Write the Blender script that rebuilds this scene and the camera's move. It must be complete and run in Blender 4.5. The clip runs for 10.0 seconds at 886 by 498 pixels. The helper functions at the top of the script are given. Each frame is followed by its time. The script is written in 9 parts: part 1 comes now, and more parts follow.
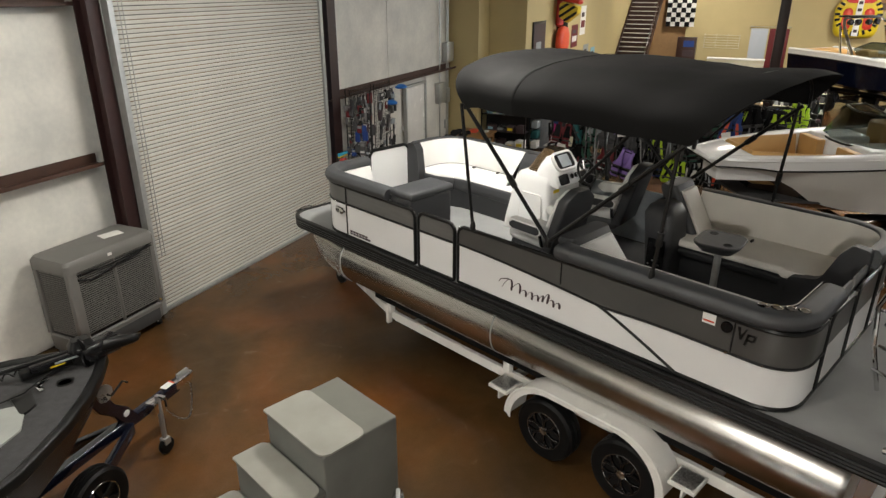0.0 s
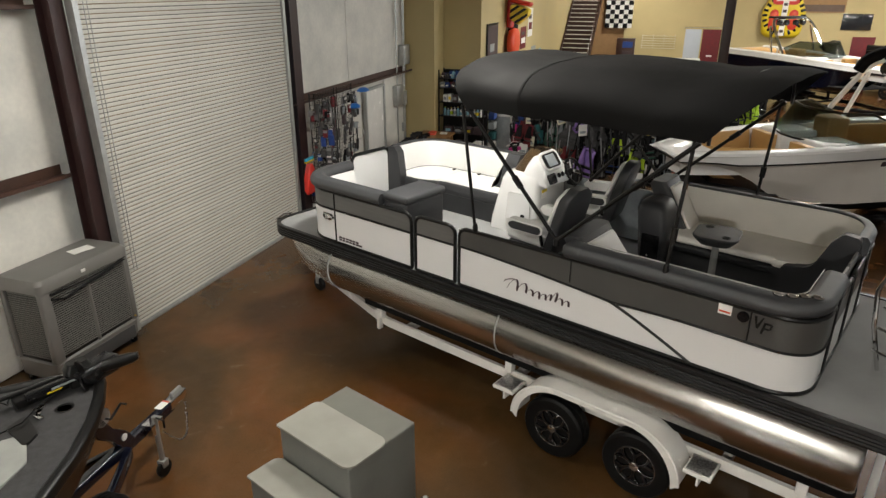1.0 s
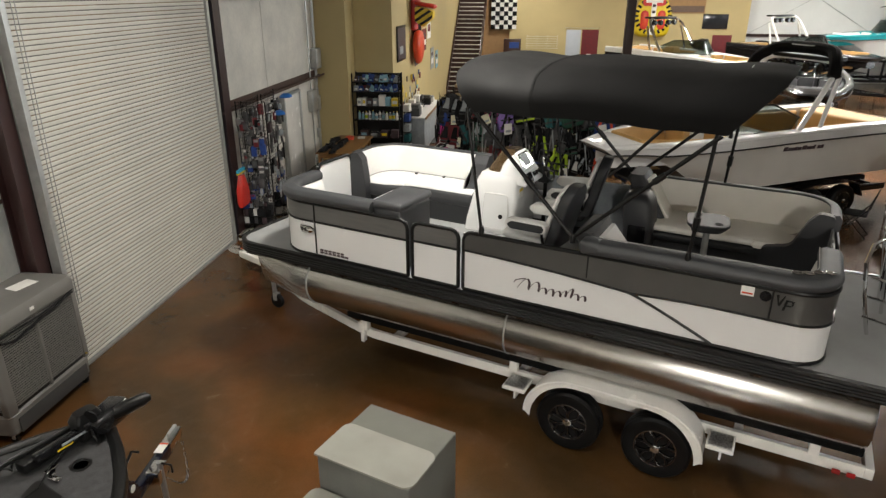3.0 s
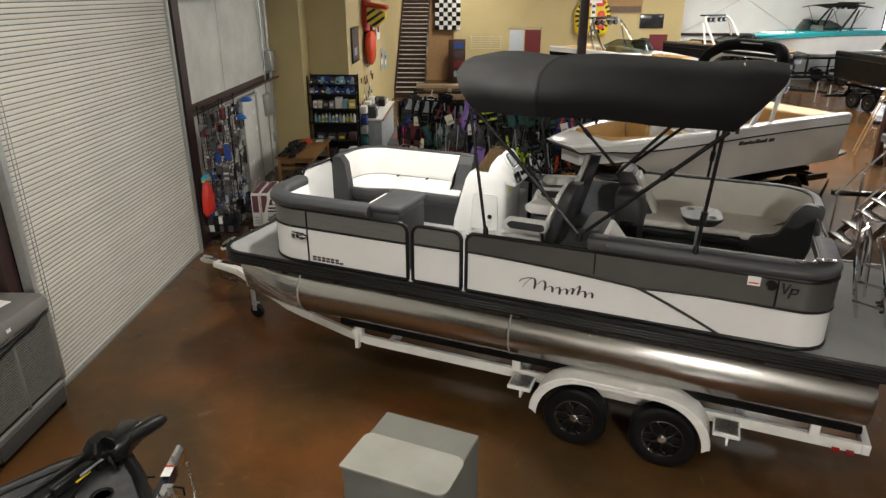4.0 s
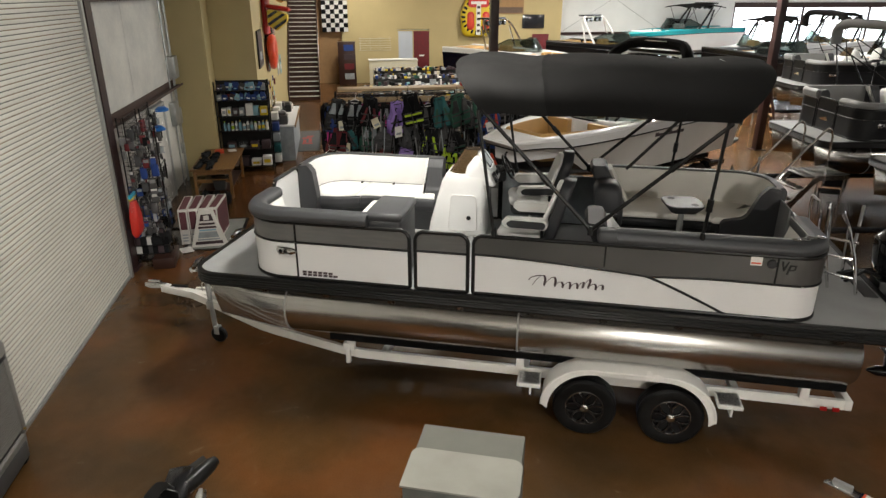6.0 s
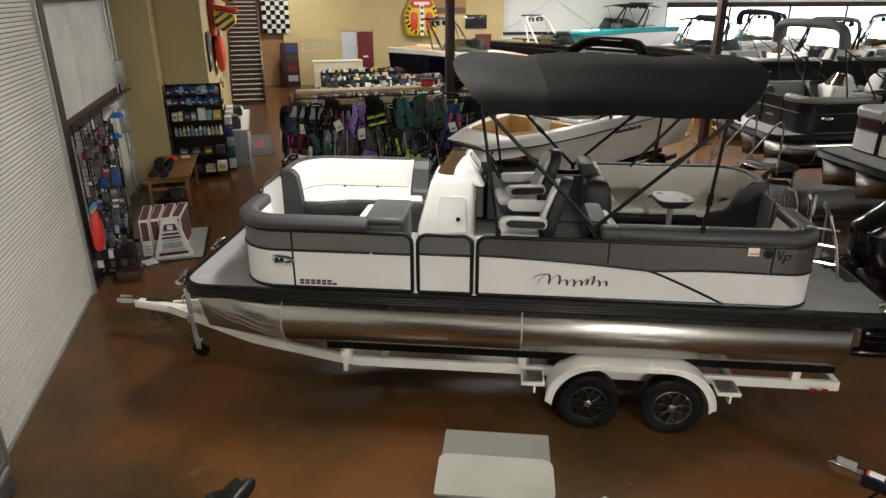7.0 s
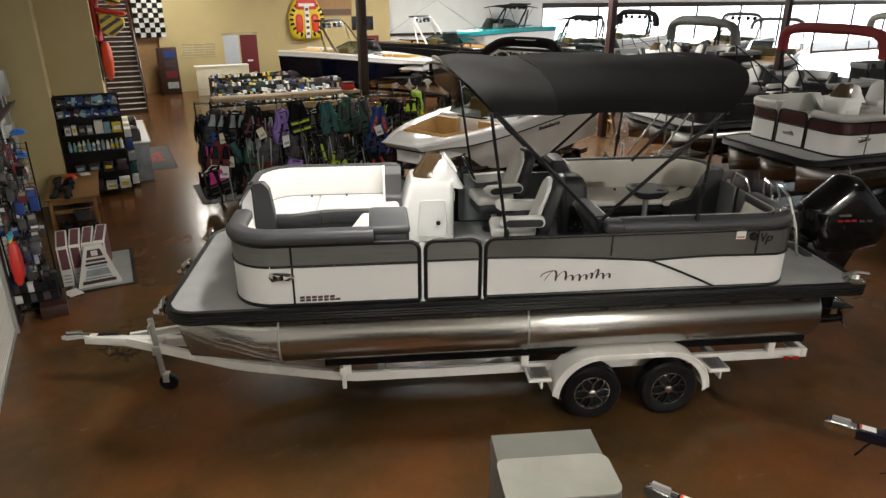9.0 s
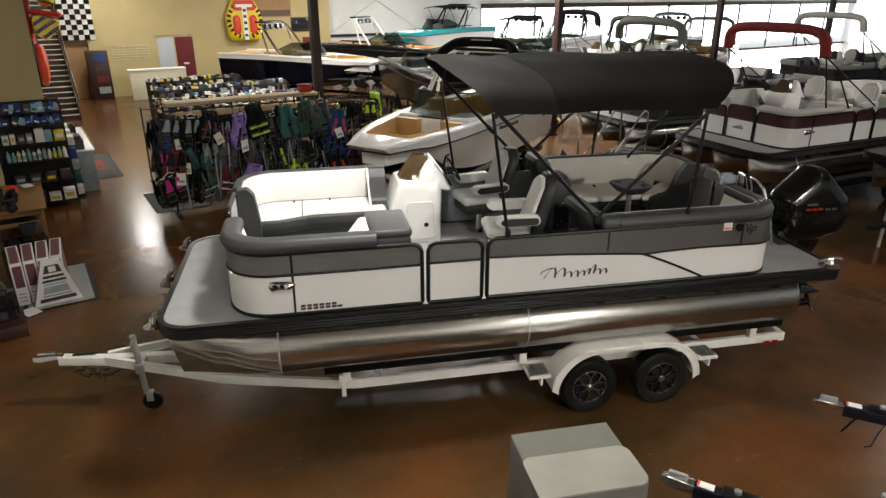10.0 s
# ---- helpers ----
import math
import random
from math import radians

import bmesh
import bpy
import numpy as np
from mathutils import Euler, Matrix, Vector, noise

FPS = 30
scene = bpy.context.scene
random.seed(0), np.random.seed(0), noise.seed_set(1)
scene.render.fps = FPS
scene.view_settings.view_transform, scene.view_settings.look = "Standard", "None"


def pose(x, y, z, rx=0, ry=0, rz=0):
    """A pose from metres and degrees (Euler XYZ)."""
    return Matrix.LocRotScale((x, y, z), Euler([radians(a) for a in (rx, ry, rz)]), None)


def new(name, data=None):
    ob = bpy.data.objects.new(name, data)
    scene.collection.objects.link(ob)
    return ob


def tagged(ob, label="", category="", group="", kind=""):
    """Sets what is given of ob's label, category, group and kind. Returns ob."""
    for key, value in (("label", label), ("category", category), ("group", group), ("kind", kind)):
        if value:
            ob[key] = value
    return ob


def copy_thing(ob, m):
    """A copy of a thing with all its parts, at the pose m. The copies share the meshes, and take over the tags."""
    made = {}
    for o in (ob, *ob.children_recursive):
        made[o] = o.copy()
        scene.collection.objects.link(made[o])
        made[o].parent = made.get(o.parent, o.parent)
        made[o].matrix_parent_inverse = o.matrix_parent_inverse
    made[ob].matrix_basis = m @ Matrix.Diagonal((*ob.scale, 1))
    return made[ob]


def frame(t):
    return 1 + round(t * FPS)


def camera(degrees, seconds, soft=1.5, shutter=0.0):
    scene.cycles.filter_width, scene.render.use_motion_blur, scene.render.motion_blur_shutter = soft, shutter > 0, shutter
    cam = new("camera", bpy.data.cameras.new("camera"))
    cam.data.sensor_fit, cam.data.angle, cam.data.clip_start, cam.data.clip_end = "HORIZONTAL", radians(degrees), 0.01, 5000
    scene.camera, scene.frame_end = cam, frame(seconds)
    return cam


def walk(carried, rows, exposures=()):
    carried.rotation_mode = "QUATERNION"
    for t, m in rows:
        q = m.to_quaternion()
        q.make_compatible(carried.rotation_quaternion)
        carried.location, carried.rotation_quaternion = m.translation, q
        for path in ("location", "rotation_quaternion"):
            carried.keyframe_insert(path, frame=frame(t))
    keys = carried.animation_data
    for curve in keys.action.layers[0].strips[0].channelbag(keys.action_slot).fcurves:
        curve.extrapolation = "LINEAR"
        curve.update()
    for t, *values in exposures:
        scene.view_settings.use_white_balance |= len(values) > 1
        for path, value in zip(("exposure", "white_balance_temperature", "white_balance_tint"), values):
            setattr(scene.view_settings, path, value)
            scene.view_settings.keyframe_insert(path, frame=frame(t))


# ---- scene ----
cam = camera(68.5, 10.0, soft=1.4)
METRES, EYE, TILT, LEAN, TURN = 6.6, 4.63, 0.45, -0.45, -44.4
ROWS = [
    (0.0, 0.0, 0.0, 0.0, -0.18, -22.6, 0.44),
    (0.5, -0.0492, 0.0041, -0.0002, -3.03, -22.5, 0.42),
    (1.0, -0.0978, 0.0104, -0.0006, -5.86, -22.43, 0.39),
    (1.5, -0.1458, 0.0196, -0.0007, -8.7, -22.37, 0.36),
    (2.0, -0.1936, 0.032, -0.0005, -11.51, -22.34, 0.31),
    (2.5, -0.2408, 0.0476, -0.0006, -14.32, -22.32, 0.27),
    (4.0, -0.3789, 0.1071, -0.0009, -22.83, -22.26, 0.17),
    (4.5, -0.4231, 0.1311, -0.0008, -25.67, -22.24, 0.15),
    (5.0, -0.4659, 0.1569, -0.0008, -28.48, -22.22, 0.13),
    (5.5, -0.5073, 0.1849, -0.0009, -31.33, -22.19, 0.11),
    (7.0, -0.6224, 0.2837, -0.0011, -39.91, -22.14, 0.04),
    (7.5, -0.6579, 0.3204, -0.0008, -42.78, -22.12, -0.0),
    (8.0, -0.691, 0.359, -0.001, -45.64, -22.09, -0.03),
    (8.5, -0.7218, 0.3987, -0.0013, -48.48, -22.06, -0.05),
    (9.0, -0.7502, 0.4396, -0.0015, -51.32, -22.04, -0.05),
    (9.5, -0.7782, 0.4815, -0.0016, -54.18, -22.02, -0.08),
    (10.0, -0.8033, 0.5234, -0.002, -57.18, -21.99, -0.1),
]
walk(cam, [(t, pose(0, 0, EYE, TILT, LEAN, TURN) @ pose(METRES * x, METRES * y, METRES * z, 90 + pitch, roll, yaw)) for t, x, y, z, yaw, pitch, roll in ROWS])

# world: bright overcast day outside the shop windows
world = bpy.data.worlds.new("world")
scene.world = world
world.use_nodes = True
wn = world.node_tree
sky = wn.nodes.new("ShaderNodeTexSky")
sky.sky_type, sky.sun_disc = "NISHITA", False
sky.sun_elevation, sky.sun_rotation = radians(50), radians(150)
wn.nodes["Background"].inputs[1].default_value = 0.12
wn.links.new(sky.outputs[0], wn.nodes["Background"].inputs[0])
scene.view_settings.exposure = 0.0

BF = pose(0, 0, 0, 0, 0, 20.9)   # the building's frame: u along the long wall, v across, z up


def area_lamp(name, m, sx, sy, watts, colour):
    d = bpy.data.lights.new(name, "AREA")
    d.shape, d.size, d.size_y, d.energy, d.color = "RECTANGLE", sx, sy, watts, colour
    ob = new(name, d)
    ob.matrix_world = m
    return ob


# unseen high-bay lamps under the roof, several added only as fill: u, v, watts
# the 1780 W one, behind the camera, is added to brighten near boat sides
LAMP_SPOTS = [(1.6, 2.4, 70), (1.6, -5.0, 30), (6.9, 3.0, 285), (18.4, -7.4, 440), (19.6, -2.8, 210), (19.0, -5.6, 280),
              (23.5, 1.5, 310), (24.0, -6.0, 360), (33.4, 2.4, 250), (31.5, -6.0, 380), (-10.2, 0.6, 1780), (5.6, -12.5, 300), (3.2, 5.4, 65), (32.5, -12.5, 460), (20.5, -10.0, 360), (24.0, -15.0, 360)]
for lu, lv, lw in LAMP_SPOTS:
    area_lamp("high_bay_lamp", BF @ pose(lu, lv, 6.28), 1.25, 0.5, lw, (1.0, 0.96, 0.88))
# daylight through the shop front
for k in range(4):
    area_lamp("shop_front_daylight", BF @ pose(37.6, -26.0 - 11.2 * k, 2.0, 0, 90, 0), 3.4, 11.0, 2600, (0.90, 0.96, 1.0))


# ---------------------------------------------------------------- materials
def mat(name, base, rough=0.5, metal=0.0, var=0.12, scale=6.0, fine=60.0, bump=0.0, stretch=(1, 1, 1), spec=0.5, tint=None, coat=0.0, per_piece=0.0, alpha=1.0, sheen=0.0):
    """A painted, moulded or woven surface: base colour with variation at two scales, uneven gloss and fine relief."""
    m = bpy.data.materials.new(name)
    m.use_nodes = True
    nt = m.node_tree
    b = nt.nodes["Principled BSDF"]
    L = nt.links.new
    tc = nt.nodes.new("ShaderNodeTexCoord")
    mp = nt.nodes.new("ShaderNodeMapping")
    mp.inputs["Scale"].default_value = stretch
    L(tc.outputs["Object"], mp.inputs["Vector"])
    n1 = nt.nodes.new("ShaderNodeTexNoise")
    n1.inputs["Scale"].default_value, n1.inputs["Detail"].default_value = scale, 5
    n2 = nt.nodes.new("ShaderNodeTexNoise")
    n2.inputs["Scale"].default_value, n2.inputs["Detail"].default_value = fine, 3
    L(mp.outputs[0], n1.inputs["Vector"])
    L(mp.outputs[0], n2.inputs["Vector"])
    add = nt.nodes.new("ShaderNodeMath")
    add.operation = "MULTIPLY_ADD"
    add.inputs[1].default_value = 0.35
    L(n2.outputs["Fac"], add.inputs[0])
    L(n1.outputs["Fac"], add.inputs[2])
    ramp = nt.nodes.new("ShaderNodeValToRGB")
    ramp.color_ramp.elements[0].position, ramp.color_ramp.elements[1].position = 0.42, 0.95
    lo = [c * (1 - var) for c in base]
    hi = [min(1.0, c * (1 + var)) for c in (tint or base)]
    ramp.color_ramp.elements[0].color = (*lo, 1)
    ramp.color_ramp.elements[1].color = (*hi, 1)
    L(add.outputs[0], ramp.inputs[0])
    col = ramp.outputs[0]
    if per_piece:
        oi = nt.nodes.new("ShaderNodeObjectInfo")
        hv = nt.nodes.new("ShaderNodeHueSaturation")
        mr = nt.nodes.new("ShaderNodeMapRange")
        mr.inputs["To Min"].default_value, mr.inputs["To Max"].default_value = 1 - per_piece, 1 + per_piece
        L(oi.outputs["Random"], mr.inputs["Value"])
        L(mr.outputs[0], hv.inputs["Value"])
        L(col, hv.inputs["Color"])
        col = hv.outputs[0]
    L(col, b.inputs["Base Color"])
    rr = nt.nodes.new("ShaderNodeMapRange")
    rr.inputs["To Min"].default_value, rr.inputs["To Max"].default_value = max(0.02, rough * 0.8), min(1, rough * 1.2)
    L(n1.outputs["Fac"], rr.inputs["Value"])
    L(rr.outputs[0], b.inputs["Roughness"])
    b.inputs["Metallic"].default_value = metal
    b.inputs["Specular IOR Level"].default_value = spec
    b.inputs["Coat Weight"].default_value = coat
    b.inputs["Coat Roughness"].default_value = 0.08
    b.inputs["Sheen Weight"].default_value = sheen
    b.inputs["Alpha"].default_value = alpha
    if bump:
        bp = nt.nodes.new("ShaderNodeBump")
        bp.inputs["Strength"].default_value, bp.inputs["Distance"].default_value = bump, 0.01
        L(add.outputs[0], bp.inputs["Height"])
        L(bp.outputs[0], b.inputs["Normal"])
    return m


def floor_material():
    """Acid-stained, sealed concrete: brown with rusty and dark clouds, scuffs and a glossy seal."""
    m = mat("stained_concrete", (0.1, 0.05, 0.03), 0.3)
    nt = m.node_tree
    b = nt.nodes["Principled BSDF"]
    L = nt.links.new
    tc = nt.nodes.new("ShaderNodeTexCoord")

    def noise_of(scale, detail, distort=0.0):
        n = nt.nodes.new("ShaderNodeTexNoise")
        n.inputs["Scale"].default_value, n.inputs["Detail"].default_value, n.inputs["Distortion"].default_value = scale, detail, distort
        L(tc.outputs["Object"], n.inputs["Vector"])
        return n

    def ramp_of(src, stops):
        r = nt.nodes.new("ShaderNodeValToRGB")
        r.color_ramp.interpolation = "B_SPLINE"
        while len(r.color_ramp.elements) < len(stops):
            r.color_ramp.elements.new(0.5)
        for e, (p, c) in zip(r.color_ramp.elements, stops):
            e.position, e.color = p, (*c, 1)
        L(src, r.inputs[0])
        return r

    big, mid, small, fine = noise_of(0.42, 3, 0.4), noise_of(1.3, 3, 0.2), noise_of(9, 4), noise_of(55, 3)
    c1 = ramp_of(big.outputs["Fac"], [(0.30, (0.043, 0.025, 0.0108)), (0.43, (0.074, 0.039, 0.0135)), (0.54, (0.107, 0.047, 0.0145)), (0.68, (0.145, 0.051, 0.0138))])
    c2 = ramp_of(mid.outputs["Fac"], [(0.28, (0.70, 0.74, 0.78)), (0.50, (1.0, 1.0, 1.0)), (0.72, (1.22, 1.12, 1.03))])
    c3 = ramp_of(small.outputs["Fac"], [(0.28, (0.93, 0.93, 0.93)), (0.52, (1.0, 1.0, 1.0)), (0.74, (1.06, 1.05, 1.04))])
    c4 = ramp_of(fine.outputs["Fac"], [(0.3, (0.80, 0.80, 0.80)), (0.7, (1.18, 1.17, 1.15))])
    prev = c1.outputs[0]
    for c in (c2, c3, c4):
        mx = nt.nodes.new("ShaderNodeMix")
        mx.data_type, mx.blend_type = "RGBA", "MULTIPLY"
        mx.inputs["Factor"].default_value = 0.85
        L(prev, mx.inputs["A"])
        L(c.outputs[0], mx.inputs["B"])
        prev = mx.outputs["Result"]
    # pale scuffs, scattered thinly
    sc = noise_of(3.2, 6, 1.2)
    sm = ramp_of(sc.outputs["Fac"], [(0.68, (0, 0, 0)), (0.78, (0.26, 0.26, 0.26))])
    mx = nt.nodes.new("ShaderNodeMix")
    mx.data_type = "RGBA"
    mx.inputs["B"].default_value = (0.26, 0.19, 0.12, 1)
    L(sm.outputs[0], mx.inputs["Factor"])
    L(prev, mx.inputs["A"])
    prev = mx.outputs["Result"]
    L(prev, b.inputs["Base Color"])
    rr = nt.nodes.new("ShaderNodeMapRange")
    rr.inputs["To Min"].default_value, rr.inputs["To Max"].default_value = 0.13, 0.31
    L(mid.outputs["Fac"], rr.inputs["Value"])
    L(rr.outputs[0], b.inputs["Roughness"])
    b.inputs["Specular IOR Level"].default_value = 0.38
    return m


def glass_material(name, colour=(1, 1, 1), rough=0.02):
    m = bpy.data.materials.new(name)
    m.use_nodes = True
    b = m.node_tree.nodes["Principled BSDF"]
    b.inputs["Base Color"].default_value = (*colour, 1)
    b.inputs["Transmission Weight"].default_value = 1.0
    b.inputs["Roughness"].default_value = rough
    b.inputs["IOR"].default_value = 1.2
    return m


def glow_material(name, colour, strength):
    m = bpy.data.materials.new(name)
    m.use_nodes = True
    b = m.node_tree.nodes["Principled BSDF"]
    b.inputs["Base Color"].default_value = (*colour, 1)
    b.inputs["Emission Color"].default_value = (*colour, 1)
    b.inputs["Emission Strength"].default_value = strength
    return m


M_FLOOR = floor_material()
M_INSUL = mat("white_insulation_vinyl", (0.66, 0.65, 0.61), 0.5, var=0.10, scale=1.6, fine=14, bump=0.5, tint=(0.74, 0.72, 0.66))
M_YELLOW = mat("yellow_painted_drywall", (0.50, 0.405, 0.20), 0.6, var=0.06, scale=1.2, fine=80, bump=0.05)
M_WHITEWALL = mat("white_painted_steel_wall", (0.72, 0.73, 0.72), 0.5, var=0.05, scale=1.0, fine=30, bump=0.05)
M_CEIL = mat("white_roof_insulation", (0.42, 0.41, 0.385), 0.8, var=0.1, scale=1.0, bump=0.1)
M_MAROON = mat("maroon_primer_steel", (0.030, 0.012, 0.011), 0.45, var=0.25, scale=5, fine=60, bump=0.08)
M_GIRT = mat("dusty_brown_girt", (0.058, 0.027, 0.017), 0.55, var=0.35, scale=4, fine=60, bump=0.08)
M_GALV = mat("galvanised_steel", (0.42, 0.43, 0.42), 0.4, 0.6, var=0.12, scale=12, fine=90)
M_SLAT = mat("cream_enamelled_slat", (0.585, 0.572, 0.52), 0.45, var=0.09, scale=2.2, fine=40, bump=0.06, stretch=(0.25, 1, 1), per_piece=0.05)
M_RUST = mat("rust_stained_joint", (0.15, 0.08, 0.032), 0.7, var=0.45, scale=1.3, fine=30, tint=(0.24, 0.17, 0.10))
# grey of the shadow line under a slat, put into the joint colour
M_JOINT_SHADE = mat("grey_joint_shade", (0.115, 0.112, 0.10), 0.7, var=0.35, scale=1.5, fine=30)
M_WHITE_GEL = mat("white_gelcoat", (0.80, 0.80, 0.79), 0.22, var=0.03, scale=2, fine=50, coat=0.5)
M_WHITE_PANEL = mat("white_aluminium_panel", (0.74, 0.74, 0.735), 0.3, var=0.03, scale=1.5, fine=60, bump=0.02)
M_WHITE_PAINT = mat("white_trailer_paint", (0.80, 0.79, 0.755), 0.26, var=0.06, scale=4, fine=70, bump=0.03)
M_GREY_PANEL = mat("charcoal_metallic_panel", (0.088, 0.086, 0.083), 0.35, 0.35, var=0.10, scale=2, fine=120)
M_SILVER_PANEL = mat("fine_ribbed_grey_panel", (0.16, 0.16, 0.155), 0.4, 0.4, var=0.12, scale=3, fine=140, stretch=(1, 1, 12))
M_BLACK_RAIL = mat("black_anodised_rail", (0.006, 0.006, 0.006), 0.35, 0.0, spec=0.28, var=0.2, scale=8, fine=80)
M_RUBBER = mat("black_rubber", (0.0042, 0.0042, 0.0042), 0.5, spec=0.22, var=0.25, scale=10, fine=90, bump=0.1)
M_ALU = mat("brushed_aluminium", (0.47, 0.46, 0.44), 0.23, 1.0, var=0.06, scale=2.0, fine=26, stretch=(1, 0.10, 5), bump=0.006)
M_CHROME = mat("polished_stainless", (0.75, 0.75, 0.75), 0.08, 1.0, var=0.03)
M_VINYL_GREY = mat("dark_grey_upholstery", (0.032, 0.033, 0.036), 0.5, var=0.10, scale=5, fine=160, bump=0.10)
M_VINYL_MID = mat("mid_grey_upholstery", (0.046, 0.048, 0.052), 0.5, var=0.08, scale=5, fine=160, bump=0.10)
M_VINYL_WHITE = mat("white_upholstery", (0.80, 0.795, 0.775), 0.45, var=0.04, scale=4, fine=120, bump=0.08)
M_VINYL_PALE = mat("mid_grey_padding", (0.20, 0.20, 0.20), 0.5, var=0.06, scale=4, fine=120, bump=0.08)
M_VINYL_BEIGE = mat("pale_grey_upholstery", (0.79, 0.76, 0.695), 0.5, var=0.05, scale=4, fine=120, bump=0.08)
M_VINYL_SILVER = mat("silver_grey_upholstery", (0.46, 0.455, 0.435), 0.5, var=0.06, scale=4, fine=120, bump=0.08)
M_TAN = mat("tan_upholstery", (0.52, 0.31, 0.11), 0.5, var=0.08, scale=4, fine=90, bump=0.08)
M_DECK = mat("grey_woven_deck", (0.29, 0.295, 0.295), 0.75, var=0.12, scale=3, fine=220, bump=0.15)
M_TABLE = mat("dark_grey_moulded_plastic", (0.030, 0.031, 0.033), 0.42, var=0.12, scale=9, fine=140, bump=0.06)
M_CANVAS = mat("black_marine_canvas", (0.0066, 0.0064, 0.0064), 0.85, spec=0.10, var=0.18, scale=2.2, fine=200, bump=0.12)
M_CANVAS_FRONT = mat("paler_black_marine_canvas", (0.0088, 0.0086, 0.0085), 0.75, spec=0.14, var=0.12, scale=2.2, fine=200, bump=0.12)
M_CANVAS_GREY = mat("grey_marine_canvas", (0.13, 0.13, 0.13), 0.8, var=0.15, scale=3, fine=200, bump=0.12)
M_CANVAS_RED = mat("red_marine_canvas", (0.22, 0.02, 0.022), 0.8, var=0.15, scale=3, fine=200, bump=0.12)
M_CARPET = mat("black_bunk_carpet", (0.006, 0.006, 0.006), 0.95, spec=0.1, var=0.3, scale=20, fine=200, bump=0.3)
M_PLASTIC_GREY = mat("grey_cooler_plastic", (0.145, 0.14, 0.13), 0.5, var=0.08, scale=4, fine=90, bump=0.04)
M_PLASTIC_DARK = mat("dark_grey_plastic", (0.050, 0.050, 0.050), 0.6, var=0.15, scale=6, fine=90, bump=0.05)
M_STEPS = mat("grey_stair_carpet", (0.15, 0.15, 0.13), 0.85, var=0.10, scale=5, fine=170, bump=0.2)
M_STEPS_PAD = mat("pale_grey_step_pad", (0.27, 0.265, 0.235), 0.8, var=0.13, scale=3.5, fine=170, bump=0.2)
M_STEPS_SIDE = mat("grey_step_side_vinyl", (0.125, 0.128, 0.115), 0.6, var=0.18, scale=3, fine=120, bump=0.06)
M_COWL = mat("black_cowl_enamel", (0.0035, 0.0035, 0.004), 0.10, var=0.2, spec=0.4)
M_BLACK_GLOSS = mat("black_gloss_paint", (0.008, 0.008, 0.009), 0.22, var=0.2, spec=0.35, coat=0.15)
M_SATIN_BLACK = mat("satin_black_panel", (0.011, 0.011, 0.012), 0.42, var=0.2, spec=0.3)
M_PALE_HULL = mat("off_white_gelcoat", (0.70, 0.68, 0.64), 0.22, var=0.06, scale=1.5)
M_NAVY_HULL = mat("deep_blue_gelcoat", (0.0022, 0.0035, 0.011), 0.15, var=0.15, spec=0.35)
M_NAVY = mat("navy_gelcoat", (0.004, 0.006, 0.016), 0.2, var=0.15, coat=0.6)
M_TEAL = mat("teal_gelcoat", (0.02, 0.32, 0.36), 0.25, var=0.08, coat=0.5)
M_BROWN = mat("brown_gelcoat", (0.14, 0.095, 0.07), 0.25, var=0.1, coat=0.4)
M_TAUPE = mat("taupe_gelcoat", (0.70, 0.69, 0.67), 0.25, var=0.06, coat=0.4)
M_BURGUNDY = mat("burgundy_panel", (0.045, 0.012, 0.012), 0.35, 0.2, var=0.2, stretch=(1, 1, 6))
M_RED = mat("red_plastic", (0.55, 0.025, 0.015), 0.4, var=0.1)
M_REDLENS = mat("red_lens", (0.30, 0.01, 0.01), 0.15, var=0.1, coat=0.5)
M_ORANGE = mat("orange_red_vinyl", (0.62, 0.06, 0.02), 0.35, var=0.1)
M_BRASS = mat("dull_brass", (0.42, 0.29, 0.08), 0.4, 0.8, var=0.1)
M_YEL = mat("yellow_vinyl", (0.70, 0.52, 0.02), 0.35, var=0.08)
M_BLUE = mat("blue_plastic", (0.02, 0.16, 0.55), 0.4, var=0.1)
M_CYAN = mat("cyan_plastic", (0.03, 0.35, 0.55), 0.4, var=0.1)
M_LIME = mat("lime_fabric", (0.42, 0.62, 0.02), 0.6, var=0.12)
M_PURPLE = mat("lilac_fabric", (0.30, 0.19, 0.55), 0.6, var=0.12)
M_PINK = mat("magenta_fabric", (0.55, 0.03, 0.25), 0.6, var=0.12)
M_GREENF = mat("green_fabric", (0.02, 0.085, 0.055), 0.7, var=0.2)
M_TEALF = mat("teal_fabric", (0.015, 0.11, 0.115), 0.7, var=0.2)
M_BLUEF = mat("royal_blue_fabric", (0.013, 0.045, 0.20), 0.7, var=0.2)
M_BLACKF = mat("black_neoprene", (0.012, 0.012, 0.013), 0.85, spec=0.12, var=0.35, scale=12, fine=90, bump=0.15, per_piece=0.6)
M_GREYF = mat("grey_neoprene", (0.055, 0.055, 0.057), 0.8, var=0.45, scale=14, fine=90, bump=0.15, per_piece=0.5)
M_REDF = mat("red_fabric", (0.13, 0.010, 0.014), 0.7, var=0.2)
M_WOOD = mat("honey_oak_wood", (0.22, 0.11, 0.033), 0.45, var=0.25, scale=3, fine=60, stretch=(1, 9, 9), bump=0.06)
M_PLYWOOD = mat("raw_plywood", (0.50, 0.36, 0.20), 0.6, var=0.12, scale=3, fine=60, stretch=(1, 8, 8), bump=0.05)
M_DARKWOOD = mat("dark_stained_wood", (0.035, 0.013, 0.008), 0.4, var=0.3, scale=4, fine=60, stretch=(1, 6, 6), bump=0.05)
M_PAPER = mat("white_paper", (0.78, 0.77, 0.74), 0.7, var=0.04)
